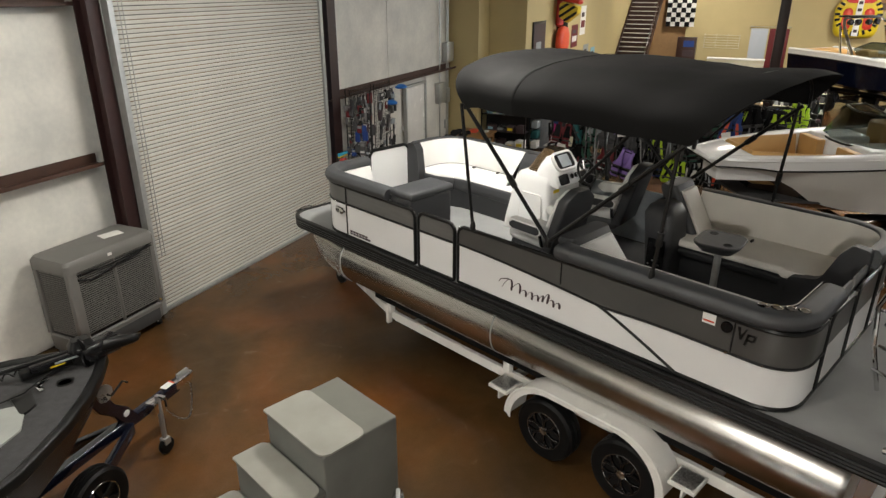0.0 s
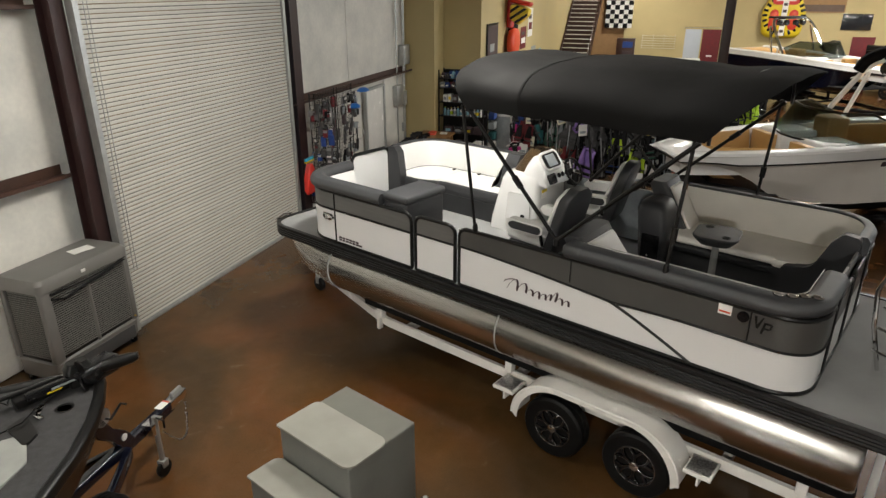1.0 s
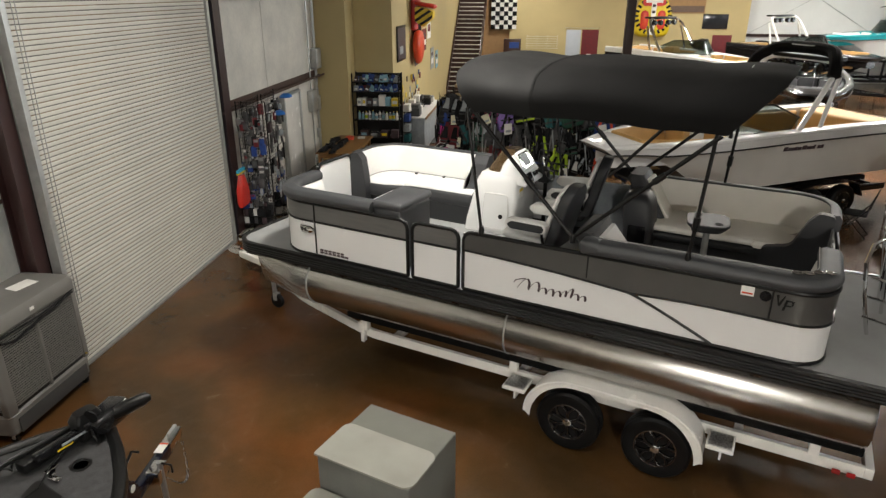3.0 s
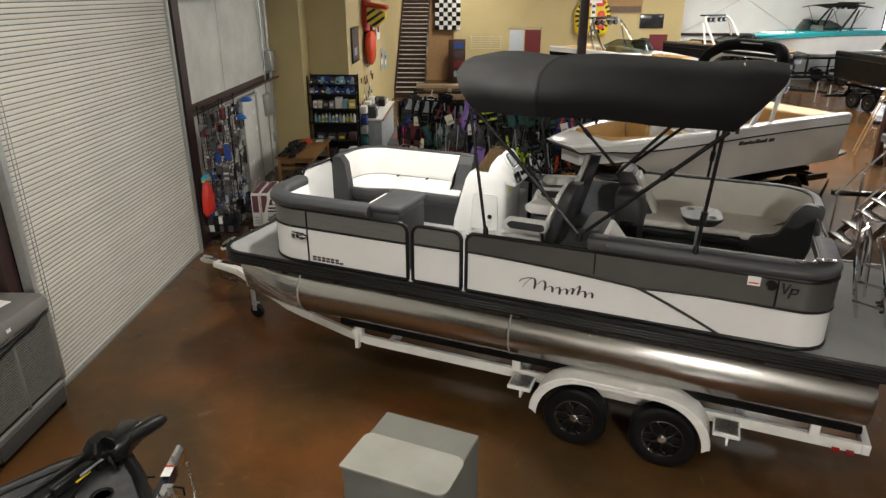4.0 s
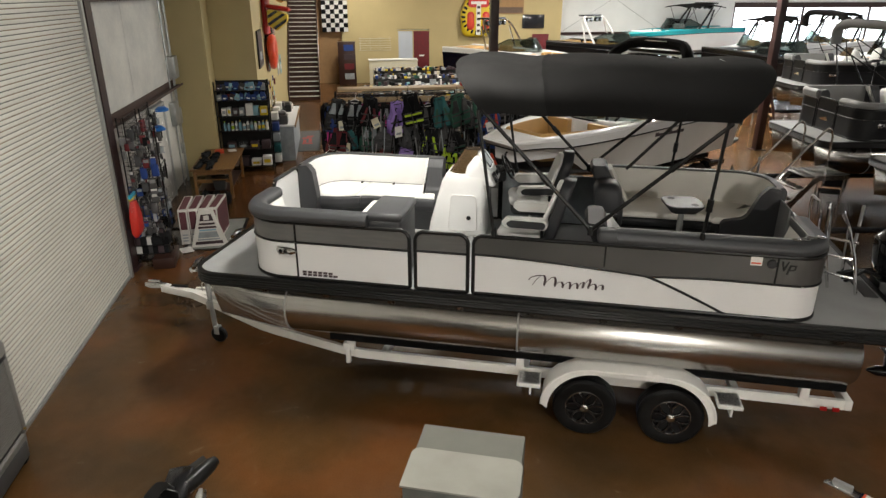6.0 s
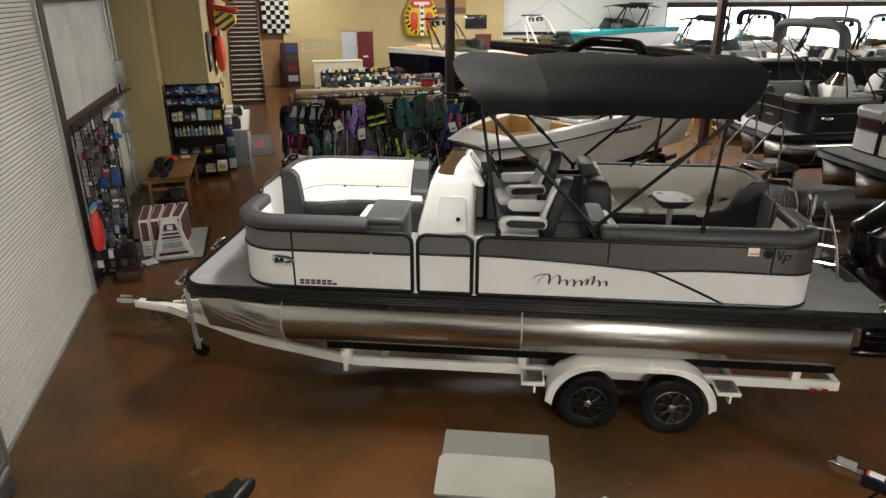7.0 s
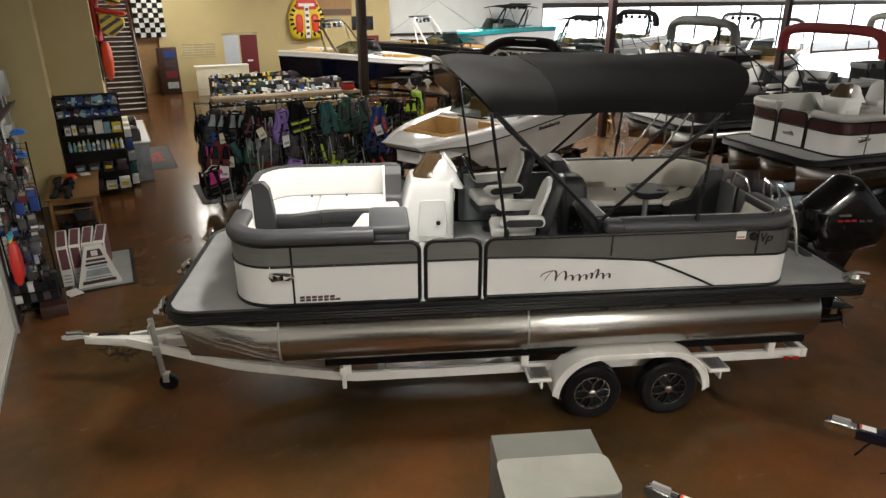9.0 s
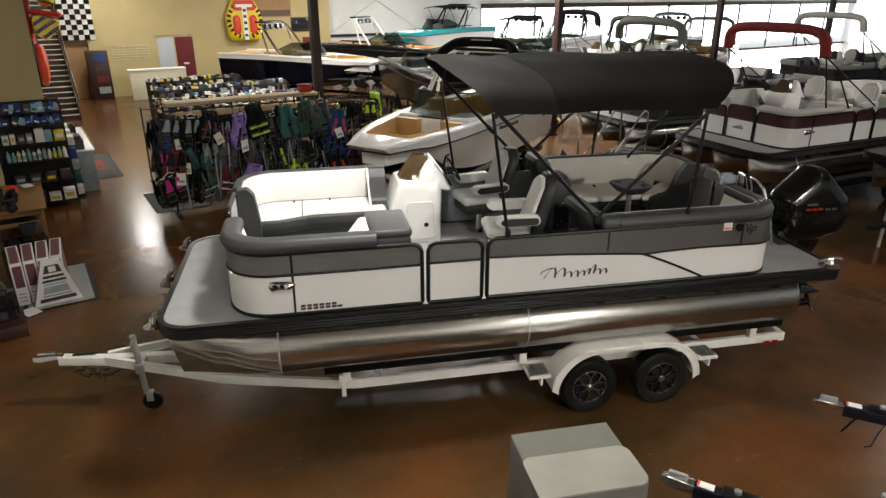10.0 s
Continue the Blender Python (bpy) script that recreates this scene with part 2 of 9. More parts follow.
M_CREAM = mat("cream_paper", (0.66, 0.62, 0.46), 0.7, var=0.05)
M_BOARD = mat("white_corrugated_board", (0.68, 0.66, 0.62), 0.6, var=0.06, scale=5, fine=60)
M_PRINT = mat("dark_print", (0.05, 0.03, 0.035), 0.6, var=0.3)
M_MAROONPRINT = mat("maroon_print", (0.12, 0.035, 0.045), 0.6, var=0.35, scale=4)
M_GREYPRINT = mat("grey_print", (0.30, 0.33, 0.35), 0.6, var=0.2)
M_BLUEPRINT = mat("pale_blue_print", (0.22, 0.42, 0.52), 0.6, var=0.2)
M_MAT = mat("grey_mat_pile", (0.075, 0.078, 0.08), 0.95, var=0.15, scale=6, fine=200, bump=0.3)
M_MAT_PALE = mat("pale_grey_mat_pile", (0.30, 0.31, 0.29), 0.95, var=0.1, scale=6, fine=200, bump=0.3)
M_MATRED = mat("red_mat_print", (0.30, 0.045, 0.035), 0.95, var=0.2, scale=10, fine=200, bump=0.3)
M_CARDBOARD = mat("brown_cardboard", (0.34, 0.20, 0.09), 0.75, var=0.12)
M_GLASS = glass_material("clear_glass")
M_SMOKE = mat("smoked_acrylic", (0.085, 0.055, 0.028), 0.10, var=0.1, alpha=0.86)
M_TINT = glass_material("tinted_windscreen", (0.20, 0.23, 0.22), 0.03)
M_CLEARWRAP = mat("clear_plastic_film", (0.85, 0.86, 0.86), 0.12, var=0.05, scale=14, bump=0.5, alpha=0.05)
M_FILM_FOLD = mat("folded_plastic_film", (0.7, 0.69, 0.66), 0.25, var=0.1, scale=20, alpha=0.35)
M_SCREEN = mat("black_display_glass", (0.02, 0.022, 0.026), 0.08, var=0.1, coat=0.5)
M_TREAD = mat("diamond_tread_plate", (0.5, 0.5, 0.5), 0.3, 0.9, var=0.5, scale=45, fine=90, bump=0.5)
M_DAYLIGHT = glow_material("overcast_daylight", (0.93, 0.97, 1.0), 3.2)
M_LAMPGLOW = glow_material("lamp_diffuser", (1.0, 0.94, 0.82), 9.0)


# ---------------------------------------------------------------- mesh tools
def bm_new():
    return bmesh.new()


def box(bm, x0, x1, y0, y1, z0, z1, bev=0.0, seg=2, m=None):
    g = bmesh.ops.create_cube(bm, size=1.0)
    vs = g["verts"]
    mm = Matrix.Translation(((x0 + x1) / 2, (y0 + y1) / 2, (z0 + z1) / 2)) @ Matrix.Diagonal((x1 - x0, y1 - y0, z1 - z0, 1))
    bmesh.ops.transform(bm, matrix=(m @ mm) if m is not None else mm, verts=vs)
    if bev:
        es = list({e for v in vs for e in v.link_edges})
        bmesh.ops.bevel(bm, geom=es, offset=bev, segments=seg, profile=0.5, affect="EDGES")
    return bm


def ring_faces(bm, a, b):
    n = len(a)
    for i in range(n):
        j = (i + 1) % n
        try:
            bm.faces.new((a[i], a[j], b[j], b[i]))
        except ValueError:
            pass


def loft(bm, loops, caps=True, closed=False):
    """Skin over closed loops of equal length."""
    rows = [[bm.verts.new(p) for p in lp] for lp in loops]
    for a, b in zip(rows, rows[1:]):
        ring_faces(bm, a, b)
    if closed:
        ring_faces(bm, rows[-1], rows[0])
    elif caps:
        bm.faces.new(rows[0][::-1])
        bm.faces.new(rows[-1])
    return bm


def strip(bm, rows, thick=None):
    """Sheet over open rows of points."""
    vs = [[bm.verts.new(p) for p in r] for r in rows]
    for a, b in zip(vs, vs[1:]):
        for i in range(len(a) - 1):
            bm.faces.new((a[i], a[i + 1], b[i + 1], b[i]))
    if thick:
        bmesh.ops.recalc_face_normals(bm, faces=bm.faces[:])
        bmesh.ops.solidify(bm, geom=bm.faces[:], thickness=thick)
    return bm


def tube(bm, pts, r, n=8, closed=False, r2=None):
    """Round bar along points."""
    P = [Vector(p) for p in pts]
    k = len(P)
    up = None
    loops = []
    for i in range(k):
        if closed:
            d = P[(i + 1) % k] - P[i - 1]
        else:
            d = P[min(i + 1, k - 1)] - P[max(i - 1, 0)]
        d.normalize()
        if up is None:
            up = Vector((0, 0, 1)) if abs(d.z) < 0.9 else Vector((1, 0, 0))
        s = d.cross(up).normalized()
        up = s.cross(d).normalized()
        rr = r if r2 is None else r + (r2 - r) * i / (k - 1)
        loops.append([P[i] + (s * math.cos(a) + up * math.sin(a)) * rr for a in (2 * math.pi * q / n for q in range(n))])
    return loft(bm, loops, closed=closed)


def fillet(pts, radius, n=6, closed=False):
    """2D polyline with rounded corners; radius: one number or one for each point."""
    k = len(pts)
    rad = radius if isinstance(radius, (list, tuple)) else [radius] * k
    out = []
    for i, p in enumerate(pts):
        if (not closed and i in (0, k - 1)) or rad[i] <= 0:
            out.append(tuple(p))
            continue
        p = Vector(p)
        a, b = Vector(pts[i - 1]) - p, Vector(pts[(i + 1) % k]) - p
        la, lb = a.length, b.length
        a.normalize()
        b.normalize()
        ang = a.angle(b)
        t = min(rad[i] / math.tan(ang / 2), la * 0.499, lb * 0.499)
        for q in range(n + 1):
            s = q / n
            # quadratic blend, close to an arc
            w = (1 - s) ** 2 * (p + a * t) + 2 * s * (1 - s) * (p + (a + b) * t * 0.14) + s * s * (p + b * t)
            out.append((w.x, w.y))
    return out


def sweep(bm, path, prof, closed=False, caps=True, slope=None):
    """Profile (offset to the right of the path, height) along a plan path of (x, y) or (x, y, z)."""
    k = len(path)
    loops = []
    for i in range(k):
        p = Vector(path[i][:2])
        pa = Vector(path[i - 1][:2]) if (i or closed) else None
        pb = Vector(path[(i + 1) % k][:2]) if (i < k - 1 or closed) else None
        d1 = (p - pa).normalized() if pa is not None else None
        d2 = (pb - p).normalized() if pb is not None else None
        if d1 is None:
            d1 = d2
        if d2 is None:
            d2 = d1
        n1, n2 = Vector((d1.y, -d1.x)), Vector((d2.y, -d2.x))
        nn = (n1 + n2)
        nn = nn / max(0.35, (nn.length_squared / 2)) if nn.length > 1e-6 else n1
        z0 = path[i][2] if len(path[i]) > 2 else 0.0
        loops.append([(p.x + nn.x * o, p.y + nn.y * o, z + z0) for o, z in prof])
    return loft(bm, loops, caps=caps, closed=closed)


def prism(bm, poly, z0, z1, axis="z"):
    """Extruded polygon; axis x: poly is (y, z), axis y: poly is (x, z)."""
    def put(a, b, c):
        return {"z": (a, b, c), "x": (c, a, b), "y": (a, c, b)}[axis]
    return loft(bm, [[put(a, b, z0) for a, b in poly], [put(a, b, z1) for a, b in poly]])


def lathe(bm, prof, axis="z", n=20, centre=(0, 0, 0), caps=True):
    """Turned shape of (radius, height) along an axis."""
    loops = []
    for r, h in prof:
        lp = []
        for q in range(n):
            a = 2 * math.pi * q / n
            c, s = r * math.cos(a), r * math.sin(a)
            v = {"z": (c, s, h), "x": (h, c, s), "y": (c, h, s)}[axis]
            lp.append((v[0] + centre[0], v[1] + centre[1], v[2] + centre[2]))
        loops.append(lp)
    return loft(bm, loops, caps=caps)


def part(name, bm, material, parent=None, label="", smooth=35, m=None, kind=""):
    """One mesh object under a thing or a part."""
    bmesh.ops.remove_doubles(bm, verts=bm.verts[:], dist=0.00005)
    bmesh.ops.recalc_face_normals(bm, faces=bm.faces[:])
    me = bpy.data.meshes.new(name)
    if smooth:
        lim = radians(smooth)
        for f in bm.faces:
            f.smooth = True
        for e in bm.edges:
            if len(e.link_faces) == 2 and e.calc_face_angle(0.0) > lim:
                e.smooth = False
    bm.to_mesh(me)
    bm.free()
    me.materials.append(material)
    ob = new(name, me)
    if parent is not None:
        ob.parent = parent
    if m is not None:
        ob.matrix_basis = m
    if label or kind:
        tagged(ob, label=label, kind=kind)
    return ob


def thing(name, m, label, category, group="", kind=""):
    ob = new(name)
    ob.empty_display_size = 0.2
    ob.matrix_basis = m
    return tagged(ob, label, category, group, kind)


def lone(name, bm, material, m, label, category, group="", kind="", smooth=35):
    """A thing that is one mesh."""
    ob = part(name, bm, material, None, smooth=smooth, m=m)
    return tagged(ob, label, category, group, kind)


def bx(name, parent, material, x0, x1, y0, y1, z0, z1, bev=0.0, label="", m=None, seg=2):
    return part(name, box(bm_new(), x0, x1, y0, y1, z0, z1, bev, seg), material, parent, label, m=m)


def tb(name, parent, material, pts, r, n=8, label="", closed=False):
    return part(name, tube(bm_new(), pts, r, n, closed), material, parent, label)


def rrect(x0, x1, y0, y1, r, n=4):
    return fillet([(x0, y0), (x1, y0), (x1, y1), (x0, y1)], r, n, closed=True)


def W(u, v, z=0.0, rz=0.0):
    """A pose in the building's frame."""
    return BF @ pose(u, v, z, 0, 0, rz)


# ---------------------------------------------------------------- the building
def wall_piece(name, u0, u1, v0, v1, z0, z1, material, label):
    ob = part(name, box(bm_new(), u0, u1, v0, v1, z0, z1), material, None, m=BF.copy())
    return tagged(ob, label, "wall", kind="structure")


tagged(part("floor", box(bm_new(), -12, 38.2, -66, 8.3, -0.2, 0.0), M_FLOOR, None, m=BF.copy()),
       "brown acid-stained sealed concrete showroom floor with scuffs", "floor", kind="structure")
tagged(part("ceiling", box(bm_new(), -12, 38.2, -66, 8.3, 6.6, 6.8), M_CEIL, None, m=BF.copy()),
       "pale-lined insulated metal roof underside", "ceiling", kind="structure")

wall_north = wall_piece("wall_north", -12, 6.42, 8.14, 8.3, 0, 6.6, M_INSUL, "steel-framed wall lined with white insulation vinyl")
wall_north_2 = wall_piece("wall_north_2", 10.95, 17.6, 7.86, 8.05, 0, 6.6, M_INSUL, "steel-framed wall lined with white insulation vinyl")
wall_piece("wall_north_3", 6.42, 10.95, 7.9, 8.3, 4.9, 6.6, M_INSUL, "white-lined wall above the roll-up door")
wall_piece("wall_west", -12.2, -12, -66, 8.05, 0, 6.6, M_WHITEWALL, "plain white end wall")
wall_piece("wall_south", -12, 38.2, -66.2, -66, 0, 6.6, M_WHITEWALL, "plain white side wall")


def quilt(parent, u0, u1, z0, z1, n, face=7.835):
    """White lining vinyl, slightly slack between its battens."""
    step = (u1 - u0) / n
    for k in range(n):
        a, b = u0 + k * step + 0.012, u0 + (k + 1) * step - 0.012
        rows = []
        for i in range(9):
            s = i / 8
            row = []
            for j in range(9):
                q = j / 8
                bulge = 0.05 * math.sin(math.pi * s) ** 0.6 * math.sin(math.pi * q) ** 0.6
                bulge += 0.012 * noise.noise((a + s * step * 1.7, q * 3.1, k * 3.7 + z0))
                row.append((a + (b - a) * s, face - max(0.0, bulge), z0 + (z1 - z0) * q))
            rows.append(row)
        part("insulation_panel", strip(bm_new(), rows, 0.012), M_INSUL, parent)


quilt(wall_north, -1.2, 6.38, 0.02, 2.30, 3, 8.115)
quilt(wall_north, -1.2, 6.38, 2.46, 4.36, 3, 8.115)
quilt(wall_north, -1.2, 6.38, 4.52, 6.5, 3, 8.115)
quilt(wall_north_2, 11.2, 14.0, 2.56, 4.44, 1)
quilt(wall_north_2, 14.0, 17.5, 2.56, 4.44, 1)
quilt(wall_north_2, 11.2, 14.0, 4.6, 6.5, 1)
quilt(wall_north_2, 14.0, 17.5, 4.6, 6.5, 1)
quilt(wall_north_2, 11.2, 14.6, 0.02, 2.40, 3)
quilt(wall_north_2, 16.0, 17.5, 0.02, 2.40, 1)


def girt(u0, u1, z, h=0.14, dv=0.0):
    prof = [(7.60, z), (7.82, z), (7.82, z + h), (7.80, z + h), (7.80, z + 0.012), (7.612, z + 0.012), (7.612, z + h * 0.35), (7.60, z + h * 0.35)]
    ob = part("wall_girt", prism(bm_new(), [(a + dv, b) for a, b in prof], u0, u1, "x"), M_GIRT, None, m=BF.copy(), smooth=0)
    tagged(ob, "brown steel girt across the wall lining", "girt", kind="structure")


girt(-6, 6.06, 2.32, dv=0.27)
girt(-6, 6.06, 4.38, dv=0.27)
girt(11.2, 17.55, 2.42)
girt(11.2, 17.55, 4.46)


def i_column(u, v, label, w=0.2, d=0.28, rz=0.0):
    """Rolled steel column with flanges and a base plate."""
    t = thing("steel_column", W(u, v, 0, rz), label, "column", kind="structure")
    a, b = w / 2, d / 2
    poly = [(-a, -b), (a, -b), (a, -b + 0.016), (0.008, -b + 0.016), (0.008, b - 0.016), (a, b - 0.016), (a, b), (-a, b), (-a, b - 0.016), (-0.008, b - 0.016), (-0.008, -b + 0.016), (-a, -b + 0.016)]
    part("shaft", prism(bm_new(), poly, 0.02, 6.6), M_MAROON, t, smooth=0)
    part("base_plate", box(bm_new(), -a - 0.06, a + 0.06, -b - 0.06, b + 0.06, 0.0, 0.022, 0.004), M_MAROON, t)
    return t


i_column(6.11, 7.74, "maroon steel wall column beside the roll-up door", 0.20, 0.24)
i_column(11.27, 7.66, "maroon steel wall column beside the roll-up door", 0.28, 0.28)
for cu, cv in ((17.9, -0.55), (18.1, -9.2), (18.3, -17.9), (18.5, -26.5), (-5.0, -0.6), (-5.0, -9.2)):
    t = thing("steel_column", W(cu, cv), "square maroon steel showroom column", "column", kind="structure")
    part("shaft", box(bm_new(), -0.11, 0.11, -0.11, 0.11, 0.02, 6.6, 0.012), M_MAROON, t)
    part("base_plate", box(bm_new(), -0.2, 0.2, -0.2, 0.2, 0, 0.02, 0.004), M_MAROON, t)

# roll-up door: curtain of curved slats in galvanised guides
roll_door = thing("roll_up_door_1", W(6.22, 7.53), "cream roll-up steel door with rust-stained slat joints, closed", "roll-up door", kind="structure")
DW = 4.62
PITCH = 0.0575
bm = bm_new()
prof = [(0.002, 0.0), (-0.010, 0.0003), (-0.0135, 0.003), (-0.0145, 0.010), (-0.0145, 0.036), (-0.0135, 0.043), (-0.010, 0.0457), (0.002, 0.046), (0.005, 0.046), (0.005, 0.0)]
prism(bm, prof, 0.0, DW, "x")
slat0 = part("slat", bm, M_SLAT, roll_door, smooth=50, m=pose(0, 0, 0.06))
joint0 = {}
for k in range(90):
    if k:
        s = new("slat", slat0.data)
        s.parent = roll_door
        s.matrix_basis = pose(0, 0, 0.06 + k * PITCH)
    # joints alternate: real rust, and a grey strip painted as slat shadow
    jm = M_RUST if k % 2 else M_JOINT_SHADE
    if k % 2 not in joint0:
        joint0[k % 2] = part("slat_joint", prism(bm_new(), [(0.004, 0.046), (-0.0065, 0.0462), (-0.0065, 0.0573), (0.004, 0.0575)], 0.0, DW, "x"), jm, roll_door, smooth=0, m=pose(0, 0, 0.06 + k * PITCH))
    else:
        j = new("slat_joint", joint0[k % 2].data)
        j.parent = roll_door
        j.matrix_basis = pose(0, 0, 0.06 + k * PITCH)
bx("bottom_bar", roll_door, M_GALV, 0, DW, -0.03, 0.012, 0.0, 0.055, 0.006, "worn galvanised bottom bar")
for gx in (-0.02, DW - 0.02):
    part("guide", prism(bm_new(), [(gx, -0.06), (gx + 0.08, -0.06), (gx + 0.08, -0.045), (gx + 0.015, -0.045), (gx + 0.015, 0.05), (gx + 0.08, 0.05), (gx + 0.08, 0.065), (gx, 0.065)], 0.0, 5.2), M_GALV, roll_door, smooth=0)
part("lift_chain", tube(bm_new(), [(0.13, -0.07, 0.9), (0.13, -0.07, 5.2)], 0.006, 5), M_GALV, roll_door)
part("lift_chain", tube(bm_new(), [(0.19, -0.07, 0.9), (0.19, -0.07, 5.2)], 0.006, 5), M_GALV, roll_door)

# walk-through door in the long wall
d1 = thing("door_1", W(14.72, 7.75), "white flush steel door in a grey frame", "door", kind="structure")
bx("door_leaf", d1, M_WHITE_PAINT, 0.06, 1.12, 0.02, 0.06, 0.01, 2.2, 0.004)
for x0, x1, z0, z1 in ((0, 0.06, 0, 2.26), (1.12, 1.18, 0, 2.26), (0.06, 1.12, 2.2, 2.26)):
    bx("door_frame", d1, M_GALV, x0, x1, -0.02, 0.08, z0, z1, 0.004)
tb("door_handle", d1, M_CHROME, [(1.05, 0.02, 1.0), (1.05, -0.04, 1.0), (0.95, -0.04, 1.0)], 0.009)

# yellow drywall: corner jog, its return, and the far shop wall
wall_piece("wall_east_1", 17.6, 18.8, 6.95, 8.05, 0, 6.6, M_YELLOW, "yellow painted drywall corner")
wall_piece("wall_east_2", 18.45, 18.8, 5.85, 6.95, 0, 6.6, M_YELLOW, "yellow painted drywall")
wall_piece("wall_east_3", 18.8, 30.4, 5.85, 6.05, 0, 6.6, M_YELLOW, "yellow painted drywall beside the stairs")
wall_piece("wall_stair", 30.4, 38.0, 5.88, 6.08, 0, 6.6, M_YELLOW, "yellow painted drywall beside the stairs")
wall_piece("wall_far_1", 36.6, 36.8, 3.2, 5.88, 0, 6.6, M_CARDBOARD, "tan painted wall behind the stairs")
wall_piece("wall_far_2", 36.4, 36.8, 0.25, 3.2, 0, 6.6, M_YELLOW, "yellow painted far wall")
wall_piece("wall_far_3", 36.4, 36.8, -8.9, -1.55, 0, 6.6, M_YELLOW, "yellow painted far wall")
wall_piece("wall_far_4", 36.4, 36.8, -1.55, 0.25, 2.75, 6.6, M_YELLOW, "yellow painted wall above the doors")
wall_piece("wall_back_room", 38.0, 38.2, -1.6, 0.4, 0, 3.0, M_WHITEWALL, "pale grey back room wall")
wall_piece("wall_far_5", 37.6, 37.8, -20.0, -8.9, 0, 6.6, M_WHITEWALL, "white steel wall with cross bracing")
wall_piece("wall_far_6", 36.8, 37.6, -8.95, -8.8, 0, 6.6, M_WHITEWALL, "white wall return")
wall_piece("wall_far_7", 37.6, 37.8, -66, -20.0, 4.05, 6.6, M_WHITEWALL, "white wall above the shop front")
wall_piece("shop_front_header", 37.45, 37.6, -66, -20.0, 3.75, 4.05, M_MAROON, "dark header above the shop front")
# bracing rods and dark base band of the white wall
for a, b in (((37.57, -9.2, 2.4), (37.57, -15.6, 6.2)), ((37.57, -15.6, 2.4), (37.57, -9.2, 6.2))):
    tagged(part("brace_rod", tube(bm_new(), [a, b], 0.014, 6), M_GALV, None, m=BF.copy()), "thin steel cross-brace rod on the wall", "brace", kind="structure")
tagged(part("trim", box(bm_new(), 37.5, 37.6, -20, -8.9, 2.32, 2.46), M_MAROON, None, m=BF.copy()), "dark steel girt on the white wall", "trim", kind="structure")
# shop front: mullions and panes
for k in range(10):
    v0 = -20.0 - k * 4.57
    w = thing("window_%d" % (k + 1), W(37.66, v0), "tall shop-front window full of bright daylight", "window", kind="structure")
    bx("window_frame", w, M_MAROON, -0.06, 0.06, -0.09, 0.0, 0, 4.0, 0.005)
    bx("window_frame", w, M_MAROON, -0.06, 0.06, -4.57, -0.09, 0, 0.12, 0.005)
    bx("window_frame", w, M_MAROON, -0.04, 0.04, -4.57, -0.09, 2.75, 2.81, 0.005)
    for z0, z1 in ((0.12, 2.75), (2.81, 3.95)):
        p = bx("pane", w, M_GLASS, -0.004, 0.004, -4.57, -0.09, z0, z1)
        p.visible_shadow = False
tagged(part("backdrop", box(bm_new(), 46, 46.1, -86, -6, -1, 9), M_DAYLIGHT, None, m=BF.copy()), "bright overcast daylight beyond the shop front", "backdrop", kind="structure")
tagged(part("ground", box(bm_new(), 38.2, 46, -86, -6, -0.3, -0.05), mat("pale_outdoor_concrete", (0.5, 0.49, 0.46), 0.8, var=0.1), None, m=BF.copy()), "pale concrete forecourt outside", "ground", kind="structure")

# unseen high-bay fittings over the lamps, the added fill ones too
fit0 = None
for lu, lv, lw in LAMP_SPOTS:
    if fit0 is None:
        fit0 = thing("high_bay_light", W(lu, lv, 6.3), "white linear high-bay light under the roof, out of view, some only fill", "ceiling light", "high-bay lights")
        part("housing", prism(bm_new(), [(-0.28, 0.0), (0.28, 0.0), (0.2, 0.08), (-0.2, 0.08)], -0.66, 0.66, "x"), M_WHITE_PAINT, fit0, m=pose(0, 0, 0.01))
        bx("diffuser", fit0, M_LAMPGLOW, -0.63, 0.63, -0.25, 0.25, 0.002, 0.01)
        for hx in (-0.5, 0.5):
            tb("hanger", fit0, M_GALV, [(hx, 0, 0.08), (hx, 0, 0.3)], 0.004, 5)
    else:
        copy_thing(fit0, W(lu, lv, 6.3))


# ---------------------------------------------------------------- pontoon boats
def along(path, s):
    """Point on a plan polyline at length s."""
    for a, b in zip(path, path[1:]):
        d = math.dist(a, b)
        if s <= d + 1e-9:
            q = s / d if d else 0
            return (a[0] + (b[0] - a[0]) * q, a[1] + (b[1] - a[1]) * q)
        s -= d
    return path[-1]


def length(path):
    return sum(math.dist(a, b) for a, b in zip(path, path[1:]))


def dense(path, step=0.06):
    n = max(2, int(length(path) / step))
    L = length(path)
    return [along(path, L * i / n) for i in range(n + 1)]


def fence_frame(path, z0, z1, r=0.022, corner=0.09, step=0.08):
    """Rounded tubular frame that follows a plan path."""
    L = length(path)
    out = fillet([(0, z0), (L, z0), (L, z1), (0, z1)], [0.02, 0.02, corner, corner], 5, closed=True)
    pts = []
    for a, b in zip(out, out[1:] + out[:1]):
        d = math.dist(a, b)
        n = max(1, int(d / step))
        for i in range(n):
            q = i / n
            s, z = a[0] + (b[0] - a[0]) * q, a[1] + (b[1] - a[1]) * q
            x, y = along(path, s)
            pts.append((x, y, z))
    return tube(bm_new(), pts, r, 8, closed=True)


